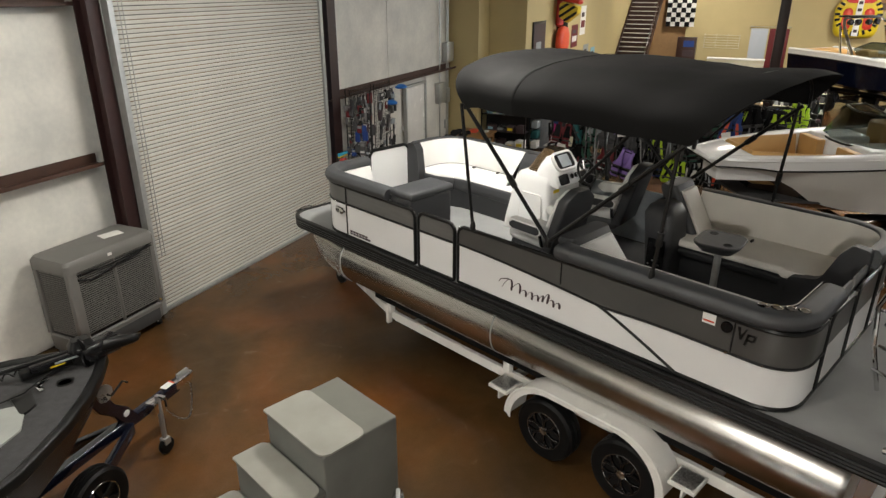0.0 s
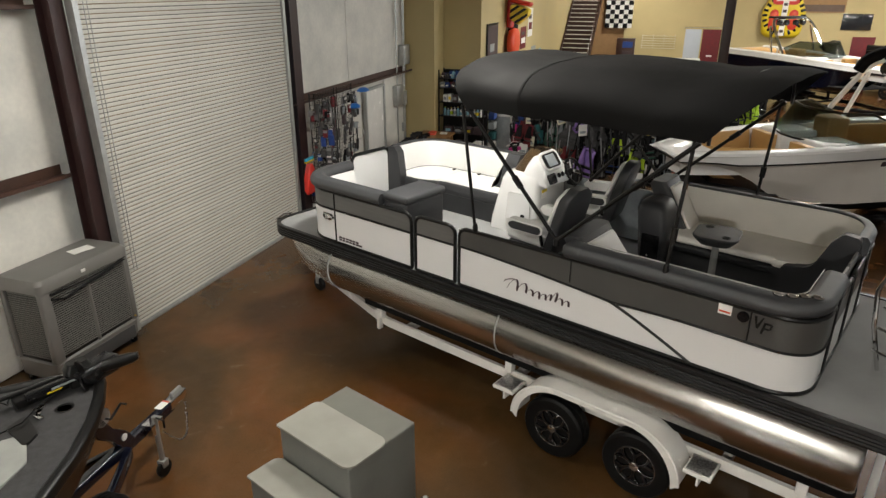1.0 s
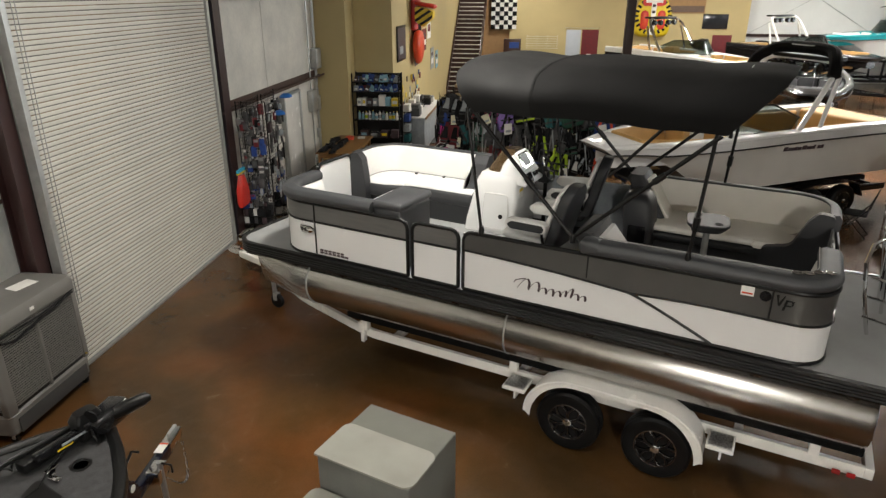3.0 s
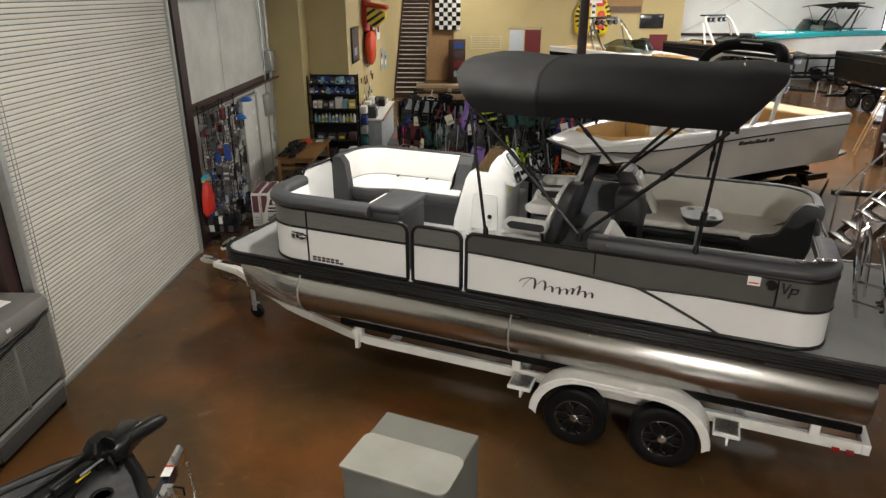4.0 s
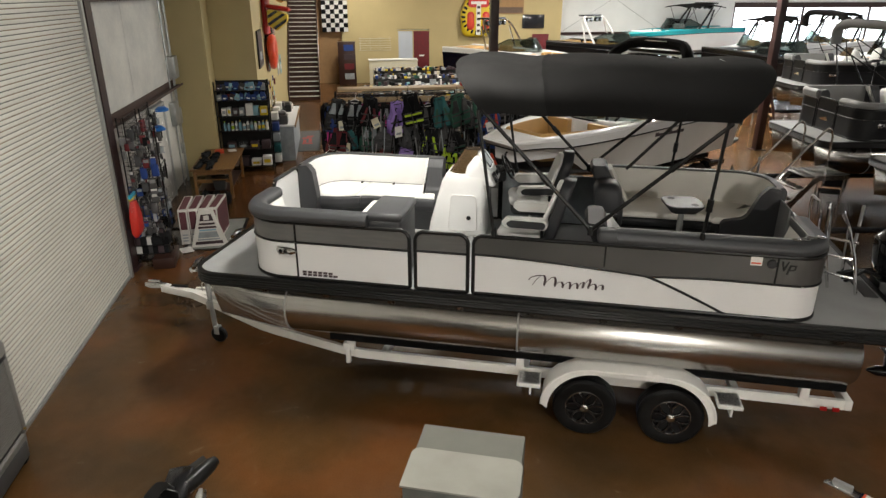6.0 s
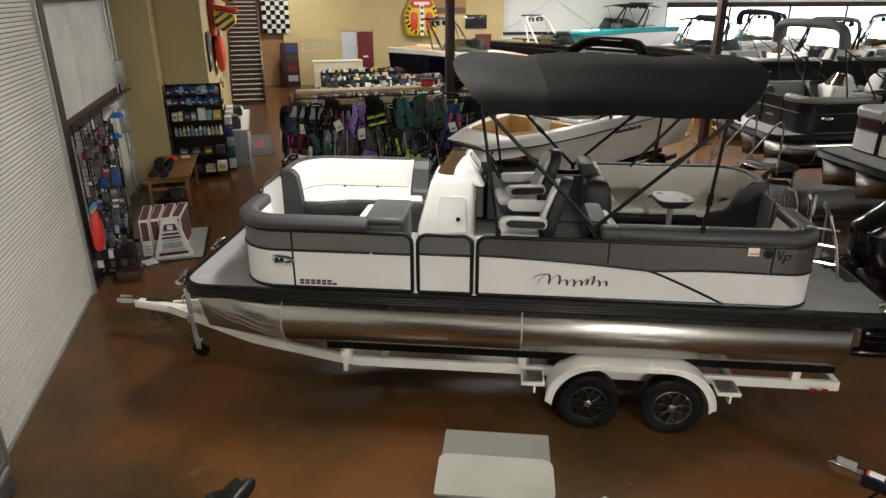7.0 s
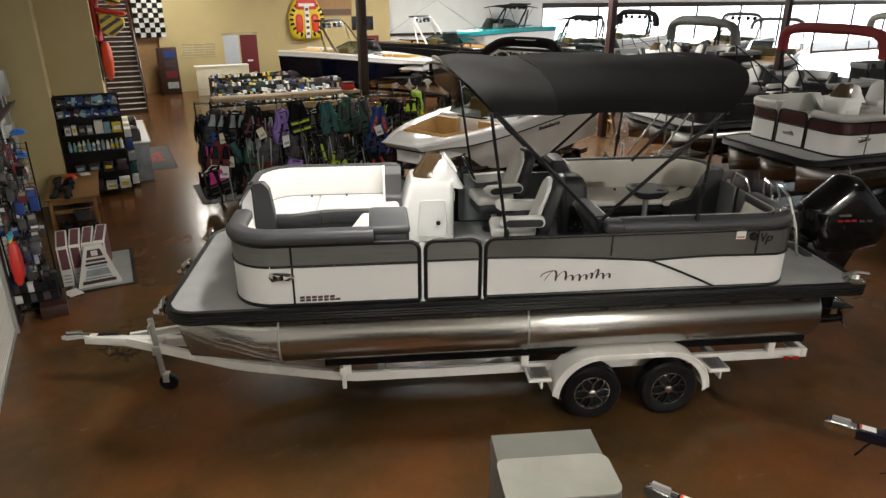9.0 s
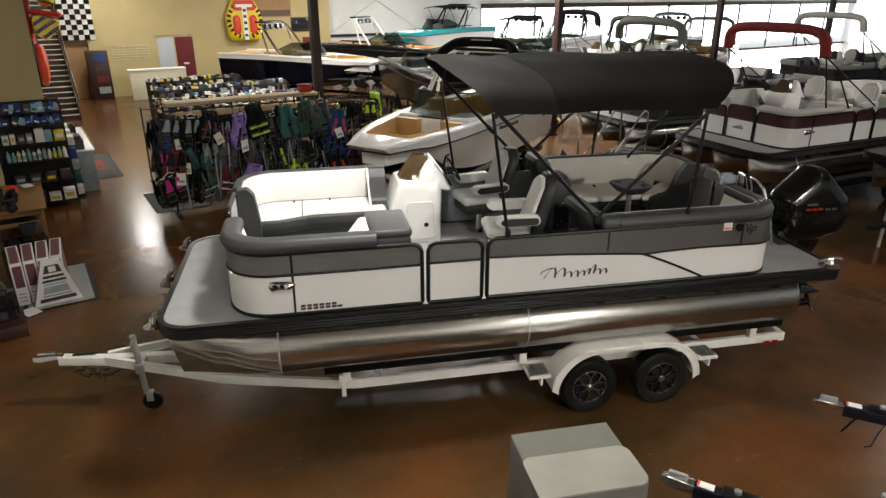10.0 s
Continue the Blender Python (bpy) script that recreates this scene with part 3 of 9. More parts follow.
def plate(path, lo, hi, o0=-0.006, o1=0.006, step=0.06):
    """Sheet that follows a plan path between two heights, each a number or a function of the length along it."""
    L = length(path)
    n = max(2, int(L / step))
    bm = bm_new()
    loops = []
    flo = lo if callable(lo) else (lambda s: lo)
    fhi = hi if callable(hi) else (lambda s: hi)
    pts = [along(path, L * i / n) for i in range(n + 1)]
    for i, p in enumerate(pts):
        a, b = Vector(pts[max(i - 1, 0)]), Vector(pts[min(i + 1, n)])
        d = (b - a).normalized()
        nx, ny = d.y, -d.x
        s = L * i / n
        loops.append([(p[0] + nx * o, p[1] + ny * o, z) for o, z in ((o0, flo(s)), (o1, flo(s)), (o1, fhi(s)), (o0, fhi(s)))])
    return loft(bm, loops)


def fence_section(boat, path, z0, z1, split, low_mat, up_mat, name="fence_panel", rivets=False):
    f = part(name, plate(path, z0 + 0.01, split), low_mat, boat)
    part("upper_panel", plate(path, split, z1 - 0.01), up_mat, f)
    part("frame", fence_frame(path, z0, z1), M_BLACK_RAIL, f)
    dp = offset_path(dense(path, 0.08), -0.010)
    dr = part("divider_rail", tube(bm_new(), [(x, y, split) for x, y in dp], 0.014, 6), M_BLACK_RAIL, f)
    if rivets:
        op = offset_path(dense(path, 0.20), -0.024)
        for x, y in op[1:-1]:
            part("rivet", lathe(bm_new(), [(0.008, -0.004), (0.005, 0.004)], "z", 8, (x, y, split + 0.004)), M_CHROME, f)
    return f


def offset_path(path, o):
    """Plan path moved to its right by o."""
    out = []
    for i, p in enumerate(path):
        a, b = Vector(path[max(i - 1, 0)]), Vector(path[min(i + 1, len(path) - 1)])
        d = (b - a).normalized()
        out.append((p[0] + d.y * o, p[1] - d.x * o))
    return out


def mirrored(path):
    return [(-x, y) for x, y in reversed(path)]


def soft(prof, r=0.03, n=3):
    return fillet(prof, r, n, closed=True)


def cushion(boat, name, path, prof, material, r=0.035, label="", parent=None):
    return part(name, sweep(bm_new(), path, soft(prof, r)), material, parent or boat, label, smooth=50)


NOSE_STEPS = (0.0, 0.15, 0.3, 0.45, 0.6, 0.7, 0.78, 0.85, 0.92, 1.0)


def nose_section(s, r, zc):
    """Place, half width, top and bottom of a tube's nose at s from its seam to its tip."""
    y = 6.662 + 1.0 * s
    w = r * (1 - 0.93 * s ** 1.9)
    top = zc + r * (1 - 0.03 * s)
    bot = zc - r + 0.085 * s ** 1.5
    return y, w, top, bot


def nose_point(s, a, r, zc, tx, out=0.0):
    """Point on a nose at angle a from the top: wedge-shaped below, raked forward towards the deck."""
    y, w, top, bot = nose_section(s, r, zc)
    up = (1 + math.cos(a)) / 2
    wide = math.sin(a) * (1 - 0.35 * s * max(0.0, -math.cos(a)))
    return (tx + (w + out) * wide, y + 0.13 * s * s * up, (top + bot) / 2 + ((top - bot) / 2 + out) * math.cos(a))


def pontoon_hull(boat, pal, simple=False):
    """Deck, three tubes and rub rail."""
    deck = fillet([(-1.31, 0.2), (1.31, 0.2), (1.31, 7.78), (-1.31, 7.78)], [0.05, 0.05, 0.28, 0.28], 6, closed=True)
    part("deck", prism(bm_new(), deck, 1.50, 1.602), M_DECK, boat, "grey woven-vinyl deck floor")
    edge = deck + deck[:1]
    rr = part("rub_rail", sweep(bm_new(), deck[::-1], [(0.006, 1.47), (-0.02, 1.47), (-0.03, 1.49), (-0.02, 1.505), (-0.03, 1.52), (-0.02, 1.535), (-0.03, 1.55), (-0.02, 1.565), (-0.03, 1.58), (-0.025, 1.612), (0.03, 1.612), (0.03, 1.6), (0.006, 1.59)], closed=True), M_BLACK_RAIL, boat, "black ribbed rub rail", smooth=25)
    for tx in (-0.94, 0.0, 0.94):
        loops = []
        n = 28
        r = 0.335
        zc = 1.16
        ya = 0.59 if tx else 0.12
        rows = [(ya, 0.0), (ya, 0.93), (ya + 0.04, 1.0), (4.00, 1.0), (6.66, 1.0)]
        for y, k in rows:
            loops.append([(tx + r * max(k, 0.02) * math.sin(2 * math.pi * q / n), y, zc + r * max(k, 0.02) * math.cos(2 * math.pi * q / n)) for q in range(n)])
        part("pontoon_tube", loft(bm_new(), loops), M_ALU, boat, "brushed aluminium pontoon tube", smooth=40)
        # nose: the keel rises to a blunt edge under the deck
        loops = []
        for s in NOSE_STEPS:
            loops.append([nose_point(s, 2 * math.pi * q / n, r, zc, tx) for q in range(n)])
        part("nose_cone", loft(bm_new(), loops), M_ALU, boat, "brushed aluminium nose cone", smooth=40)
        for yw in (3.98, 6.655):
            part("weld_seam", lathe(bm_new(), [(r - 0.002, yw - 0.012), (r + 0.004, yw - 0.006), (r + 0.004, yw + 0.006), (r - 0.002, yw + 0.012)], "y", 28, (tx, 0, zc), caps=False), M_GALV, boat)
        part("deck_bracket", box(bm_new(), tx - 0.13, tx + 0.13, 0.6, 6.9, 1.44, 1.5), M_ALU, boat)
    bm = bm_new()
    for k in range(9):
        box(bm, -1.25, 1.25, 0.7 + k * 0.78, 0.78 + k * 0.78, 1.44, 1.498)
    part("underdeck_frame", bm, M_ALU, boat)


def corner_seat(boat, path, pal, depth):
    """Seat that fills a rounded corner: two cushions on a dark base with a padded front lip."""
    wall = offset_path(dense(path, 0.06), 0.05)
    xf = wall[-1][0] + 0.05 - depth
    xe = wall[0][0] + 0.02
    front = fillet([(xe, 6.98), (xe, 6.62), (xf, 6.22), (xf, wall[-1][1])], [0, 0.12, 0.25, 0], 5)
    ring = wall + front[::-1]

    def cut(poly, y, keep_low):
        """Polygon cut at a plane across the boat."""
        out = []
        for a, b in zip(poly, poly[1:] + poly[:1]):
            ia, ib = (a[1] <= y) == keep_low, (b[1] <= y) == keep_low
            if ia:
                out.append(a)
            if ia != ib:
                q = (y - a[1]) / (b[1] - a[1])
                out.append((a[0] + (b[0] - a[0]) * q, y))
        return out

    def shrink(poly, d):
        cx, cy = sum(p[0] for p in poly) / len(poly), sum(p[1] for p in poly) / len(poly)
        return [(x + (cx - x) / max(0.2, math.hypot(x - cx, y - cy)) * d, y + (cy - y) / max(0.2, math.hypot(x - cx, y - cy)) * d) for x, y in poly]
    part("seat_base", prism(bm_new(), shrink(ring, 0.03), 1.604, 1.93), pal["seat_base"], boat)
    for poly in (cut(ring, 6.345, True), cut(ring, 6.355, False)):
        part("seat_cushion", loft(bm_new(), [[(x, y, z) for x, y in shrink(poly, d)] for z, d in ((1.931, 0.02), (1.96, 0.0), (2.05, 0.0), (2.068, 0.012), (2.075, 0.04))]), pal["seat"], boat, smooth=60)
    part("piping", tube(bm_new(), [(x, y, 2.079) for x, y in offset_path(dense(path, 0.06), 0.098)], 0.006, 5), M_VINYL_PALE, boat)
    for a, b in ((0.0, 0.40), (0.405, 1.0)):
        Lf = length(front)
        seg = [along(front, Lf * (a + (b - a) * i / 16)) for i in range(17)]
        cushion(boat, "seat_front", seg, [(-0.05, 1.88), (0.045, 1.875), (0.055, 1.95), (0.04, 2.035), (-0.02, 2.052)], pal["seat_base"], 0.03)


def bench(boat, path, pal, top, seat_depth=0.56, base=None, seat=None, back=None, bolster=None, thin=False, seat_path=None, low_lip=False):
    """Lounge that follows the fence: base, seat, back and top bolster."""
    sp = seat_path or path
    if seat_path == "corner":
        corner_seat(boat, path, pal, seat_depth)
        sp = None
    if sp:
        cushion(boat, "seat_base", sp, [(0.03, 1.604), (seat_depth - 0.05, 1.604), (seat_depth - 0.03, 1.90), (0.03, 1.90)], base or pal["seat_base"], 0.02)
        if low_lip:
            cushion(boat, "seat_cushion", sp, [(0.05, 1.985), (seat_depth + 0.03, 1.985), (seat_depth + 0.055, 2.03), (seat_depth + 0.02, 2.066), (0.05, 2.075)], seat or pal["seat"], 0.03)
        else:
            cushion(boat, "seat_cushion", sp, [(0.05 if thin else 0.14, 1.935), (seat_depth - 0.03, 1.935), (seat_depth, 2.0), (seat_depth - 0.04, 2.058), (0.05 if thin else 0.14, 2.07)], seat or pal["seat"], 0.035)
    L = length(sp) if sp else 0.0
    cutp = ([0.0, L * 0.5, L] if L > 1.6 else [0.0, L]) if sp else []
    for a, b in zip(cutp, cutp[1:]):
        n = max(2, int((b - a) / 0.07))
        seg = [along(sp, a + 0.008 + (b - a - 0.016) * i / n) for i in range(n + 1)]
        cushion(boat, "seat_front", seg, [(seat_depth - 0.06, 1.89), (seat_depth + 0.035, 1.885), (seat_depth + 0.05, 1.95), (seat_depth + 0.03, 1.972 if low_lip else 2.035), (seat_depth - 0.05, 1.98 if low_lip else 2.06)], base or pal["seat_base"], 0.03)
    bt = top - (0.012 if thin else 0.06)
    if thin:
        cushion(boat, "backrest", path, [(0.008, 2.05), (0.085, 2.05), (0.05, bt), (0.008, bt)], back or pal["back"], 0.02)
    else:
        cushion(boat, "backrest", path, [(0.05, 2.05), (0.20, 2.05), (0.115, bt), (0.05, bt)], back or pal["back"], 0.03)
        # dark strip stands in for the shade where seat meets back
        cushion(boat, "crease", path, [(0.185, 2.062), (0.208, 2.062), (0.208, 2.08), (0.185, 2.08)], pal["seat_base"], 0.003)
    if thin:
        cushion(boat, "bolster", path, [(-0.055, 2.30), (0.0, 2.30), (0.004, top - 0.035), (0.05, top - 0.03), (0.052, top - 0.004), (-0.03, top), (-0.065, top - 0.05)], bolster or pal["bolster"], 0.015)
    else:
        cushion(boat, "bolster", path, [(-0.055, 2.285), (0.145, top - 0.12), (0.14, top - 0.015), (0.08, top + 0.005), (-0.03, top - 0.005), (-0.065, top - 0.06)], bolster or pal["bolster"], 0.04)


def captain_chair(boat, x, y, rz, pal):
    m = pose(x, y, 1.604, 0, 0, rz)
    c = part("captain_chair", box(bm_new(), -0.25, 0.25, -0.25, 0.29, 0.29, 0.45, 0.07, 4), pal["seat_base"], boat, "helm chair with white cushions and a dark grey shell", m=m)
    part("pedestal", lathe(bm_new(), [(0.15, 0.0), (0.15, 0.012), (0.05, 0.03), (0.04, 0.34)], "z", 16), M_CHROME, c)
    part("seat_cushion", box(bm_new(), -0.255, 0.255, -0.22, 0.31, 0.42, 0.545, 0.06, 4), pal["seat"], c)
    # back shell and inner cushion: waisted, leaning aft
    def back(dy0, dy1, w, z0, z1):
        loops = []
        for i in range(8):
            s = i / 7
            z = z0 + (z1 - z0) * s
            ww = w * (1.0 - 0.10 * s) * (1 if s < 0.80 else math.sqrt(max(0.12, 1 - ((s - 0.80) / 0.22) ** 2)))
            lean = -0.18 - 0.20 * s
            loops.append(fillet([(-ww, lean + dy0, ), (ww, lean + dy0), (ww, lean + dy1), (-ww, lean + dy1)], 0.03, 3, closed=True))
            loops[-1] = [(a, b, z) for a, b in loops[-1]]
        return loft(bm_new(), loops)
    part("back_shell", back(-0.13, 0.0, 0.25, 0.38, 1.10), pal["seat_base"], c, smooth=50)
    part("back_cushion", back(0.005, 0.06, 0.215, 0.48, 1.07), pal["seat"], c, smooth=50)
    for sx in (-1, 1):
        a = part("armrest", prism(bm_new(), fillet([(-0.27, 0.61), (0.16, 0.595), (0.25, 0.65), (0.19, 0.71), (-0.27, 0.72)], [0.045, 0.04, 0.045, 0.045, 0.045], 4, closed=True), sx * 0.31 - 0.05, sx * 0.31 + 0.05, "x"), pal["seat"], c, smooth=40)
        part("arm_pad", prism(bm_new(), fillet([(-0.25, 0.62), (0.13, 0.61), (0.195, 0.652), (0.13, 0.692), (-0.25, 0.70)], 0.035, 4, closed=True), sx * 0.36 - 0.014, sx * 0.36 + 0.014, "x"), pal["seat_base"], a, "dark grey outer arm pad", smooth=40)
        tb("arm_bracket", c, M_BLACK_RAIL, [(sx * 0.25, -0.2, 0.46), (sx * 0.30, -0.2, 0.63)], 0.018, 6)
    return c


def helm_console(boat, pal):
    # tapered moulded pod with a raised dash
    def sec(z, x0, x1, y0, y1, r=0.07):
        return [(a, b, z) for a, b in rrect(x0, x1, y0, y1, r)]
    c = part("helm_console", loft(bm_new(), [sec(1.604, 0.50, 1.20, 4.60, 5.36), sec(1.75, 0.50, 1.20, 4.60, 5.34), sec(2.32, 0.49, 1.19, 4.60, 5.18), sec(2.40, 0.52, 1.17, 4.60, 5.14), sec(2.42, 0.58, 1.12, 4.66, 5.08)]), M_WHITE_GEL, boat, "white moulded helm console", smooth=40)
    # recessed side door with a round latch
    ring = fillet([(4.70, 1.68), (5.08, 1.68), (5.04, 2.16), (4.72, 2.16)], 0.04, 4, closed=True)
    part("locker_door", prism(bm_new(), ring, 0.478, 0.498, "x"), M_WHITE_GEL, c)
    part("door_trim", tube(bm_new(), [(0.482, a, b) for a, b in ring], 0.006, 5, closed=True), M_TAUPE, c)
    part("latch", lathe(bm_new(), [(0.03, 0.468), (0.03, 0.49)], "x", 14, (0, 4.81, 1.86)), M_BLACK_RAIL, c)
    # rounded dash pod that faces aft, with a white hood round the display
    part("dash_pod", loft(bm_new(), [[(x, a, b) for a, b in fillet([(4.46, 2.28), (4.90, 2.36), (4.86 - k * 0.3, 2.52 - k), (4.77 - k * 0.2, 2.64 - k), (4.70, 2.655 - k), (4.56, 2.47 - k * 0.6)], [0.02, 0.02, 0.06, 0.05, 0.03, 0.04], 4, closed=True)] for x, k in ((0.52, 0.14), (0.56, 0.05), (0.62, 0.0), (1.02, 0.0), (1.08, 0.05), (1.13, 0.14))]), M_WHITE_GEL, c, smooth=50)
    part("display_hood", tube(bm_new(), [(a, b, 0) for a, b in rrect(-0.19, 0.19, -0.115, 0.115, 0.06, 5)], 0.022, 8, closed=True), M_WHITE_GEL, c, m=pose(0.80, 4.632, 2.572, 54, 0, 0), smooth=50)
    part("display", prism(bm_new(), rrect(-0.175, 0.175, -0.10, 0.10, 0.05, 4), -0.01, 0.012), M_SCREEN, c, m=pose(0.80, 4.632, 2.572, 54, 0, 0))
    part("chart_screen", prism(bm_new(), rrect(-0.10, 0.10, -0.08, 0.08, 0.01, 2), 0.012, 0.017), M_GREYPRINT, c, m=pose(0.80, 4.632, 2.572, 54, 0, 0))
    part("switch_panel", prism(bm_new(), rrect(-0.085, 0.085, -0.065, 0.065, 0.02, 4), -0.005, 0.014), M_BLACK_GLOSS, c, m=pose(0.64, 4.50, 2.385, 64, 0, 0))
    for q in range(3):
        part("gauge", lathe(bm_new(), [(0.032, 0.0), (0.034, 0.012), (0.026, 0.016)], "z", 14), M_BLACK_GLOSS, c, m=pose(0.80 + 0.09 * q, 4.50, 2.40, 62, 0, 0))
    wheel = part("steering_wheel", tube(bm_new(), [(0.165 * math.cos(a), 0.165 * math.sin(a), 0) for a in (2 * math.pi * q / 24 for q in range(24))], 0.016, 8, closed=True), M_BLACK_RAIL, c, m=pose(0.92, 4.36, 2.46, 62, 0, 0))
    for q in range(3):
        a = radians(90 + 120 * q)
        part("spoke", tube(bm_new(), [(0, 0, -0.03), (0.16 * math.cos(a), 0.16 * math.sin(a), 0)], 0.011, 6), M_CHROME, wheel)
    part("hub", lathe(bm_new(), [(0.04, -0.1), (0.045, -0.02), (0.03, 0.01)], "z", 14), M_BLACK_RAIL, wheel)
    part("throttle", box(bm_new(), 1.10, 1.18, 4.40, 4.56, 2.20, 2.42, 0.03), M_BLACK_RAIL, c)
    part("throttle_lever", tube(bm_new(), [(1.13, 4.46, 2.40), (1.13, 4.42, 2.58), (1.05, 4.40, 2.62)], 0.016, 6), M_BLACK_RAIL, c)
    part("helm_sticker", box(bm_new(), 0.56, 0.68, 4.590, 4.597, 2.12, 2.24), M_PAPER, c, "white and yellow warning sticker")
    part("sticker_band", box(bm_new(), 0.56, 0.68, 4.587, 4.591, 2.20, 2.24), M_YEL, c)
    # small smoked windscreen wraps the front of the pod
    pts = fillet([(0.57, 4.74), (0.60, 5.11), (1.08, 5.11), (1.12, 4.74)], [0, 0.14, 0.14, 0], 6)
    rows = [[(0.84 + (x - 0.84) * k, 4.74 + (y - 4.74) * j, z) for x, y in pts] for z, k, j in ((2.405, 1.0, 1.0), (2.50, 0.86, 0.84), (2.60, 0.66, 0.66), (2.70, 0.40, 0.50))]
    part("windscreen", strip(bm_new(), rows, 0.006), M_SMOKE, c, "smoked acrylic windscreen")
    return c


def bimini(boat, material, y0, y1, z_edge, z_top, frame=True):
    """Stretched canopy on three bows, with legs to the rails."""
    rows = []
    ny, nx = 25, 25
    for i in range(ny):
        s = i / (ny - 1)
        y = y0 + (y1 - y0) * s
        sag = 0.045 * (1 - abs(math.cos(math.pi * 2 * s))) if 0.02 < s < 0.98 else 0.0
        end = 0.03 * (max(0, 0.08 - s) / 0.08) ** 2 + 0.04 * (max(0, s - 0.92) / 0.08) ** 2
        row = []
        for j in range(nx):
            q = -1 + 2 * j / (nx - 1)
            # superellipse bow: flat top, steep sides
            a = q * math.pi / 2
            x = math.copysign(abs(math.sin(a)) ** 0.85, a) * 1.27
            h = abs(math.cos(a)) ** 0.62
            z = z_edge + (z_top - z_edge) * h
            z -= sag * (0.35 + 0.65 * h) + end * (0.3 + 0.7 * h)
            z += 0.016 * noise.noise((x * 1.6 + y * 1.2, y * 2.2 - x, 1.7)) + 0.006 * noise.noise((x * 7, y * 5, 4.1))
            yy = y + 0.03 * noise.noise((x * 3, s * 2, 9.0)) - (0.42 * (1 - h) ** 0.9 * (1 if s > 0.5 else -1) * abs(2 * s - 1) ** 1.5)
            row.append((x, yy, z))
        rows.append(row)
    # rows from here forward take the slightly paler canvas
    cut = 17
    top = part("bimini_canopy", strip(bm_new(), rows[:cut + 1], 0.008), material, boat, "stretched dark canvas bimini top", smooth=60)
    part("front_panel", strip(bm_new(), rows[cut:], 0.008), M_CANVAS_FRONT, top, "slightly paler front panel of the bimini", smooth=60)
    for i in (cut,):
        part("seam", strip(bm_new(), [[(x, y - 0.012, z + 0.007) for x, y, z in rows[i]], [(x, y + 0.012, z + 0.007) for x, y, z in rows[i]]], 0.003), material, top, smooth=60)
    if not frame:
        return top
    for sx in (-1, 1):
        e = sx * 1.25
        piv = (sx * 1.27, 3.31, 2.42)
        for a, b, r in ((piv, (e, y1 - 0.40, z_edge + 0.03), 0.02), (piv, (e, y0 + 0.46, z_edge - 0.02), 0.02),
                        ((sx * 1.26, 4.27, 2.30), (e, y1 - 0.36, z_edge + 0.02), 0.017), ((sx * 1.27, 2.26, 2.40), (e, y0 + 0.50, z_edge), 0.017),
                        ((sx * 1.26, 3.03, 3.05) if sx < 0 else (sx * 1.26, 3.03, 3.05), (e, 2.55, z_edge + 0.06), 0.015)):
            part("bow_leg", tube(bm_new(), [a, b], r, 8), M_BLACK_RAIL, boat)
        for p in (piv, (sx * 1.26, 4.27, 2.33), (sx * 1.27, 2.26, 2.43)):
            part("rail_mount", lathe(bm_new(), [(0.028, -0.05), (0.03, 0.0), (0.02, 0.04)], "z", 10, p), M_BLACK_RAIL, boat)
        for q, (a, b) in ((0.42, (piv, (e, y1 - 0.40, z_edge + 0.03))), (0.62, (piv, (e, y0 + 0.46, z_edge - 0.02))), (0.3, ((sx * 1.27, 2.26, 2.40), (e, y0 + 0.50, z_edge)))):
            p = Vector(a).lerp(Vector(b), q)
            d = (Vector(b) - Vector(a)).normalized()
            part("clamp", tube(bm_new(), [p - d * 0.06, p + d * 0.06], 0.03, 8), M_BLACK_RAIL, boat)
    for yb in (y0 + 0.40, (y0 + y1) / 2, y1 - 0.40):
        pts = []
        for j in range(19):
            a = (-1 + 2 * j / 18) * math.pi / 2
            pts.append((math.copysign(abs(math.sin(a)) ** 0.85, a) * 1.24, yb, z_edge + (z_top - z_edge) * abs(math.cos(a)) ** 0.62 - 0.035))
        part("canopy_bow", tube(bm_new(), pts, 0.016, 7), M_BLACK_RAIL, boat)
    return top


def folded_bimini(boat, material, y, z):
    """Bimini folded into its padded boot: one fat arch over the boat on raked legs."""
    arch = fillet_3d([(-1.23, y - 0.04, z - 0.50), (-1.20, y, z - 0.12), (-0.85, y, z), (0.85, y, z), (1.20, y, z - 0.12), (1.23, y - 0.04, z - 0.50)], 4, 0.42)
    rows = []
    for i, p in enumerate(arch):
        a, b = arch[max(i - 1, 0)], arch[min(i + 1, len(arch) - 1)]
        d = (b - a).normalized()
        side = Vector((0, 1, 0))
        up = side.cross(d).normalized()
        k = 0.105 + 0.012 * noise.noise((i * 0.8, z, y))
        rows.append([p + side * (k * 1.15 * math.cos(q)) + up * (k * 0.95 * math.sin(q)) for q in (2 * math.pi * j / 12 for j in range(12))])
    boot = part("bimini_boot", loft(bm_new(), rows), material, boat, "folded bimini in a padded boot", smooth=60)
    for sx in (-1, 1):
        e = sx * 1.235
        for a, b in (((sx * 1.27, y - 1.9, 2.36), (e, y - 0.05, z - 0.50)), ((sx * 1.27, y - 0.35, 2.36), (e, y - 0.06, z - 0.45)), ((sx * 1.27, y - 1.05, 2.36), (e, y - 0.5, z - 0.78))):
            part("bow_leg", tube(bm_new(), [a, b], 0.017, 7), M_BLACK_RAIL, boot)
    return boot


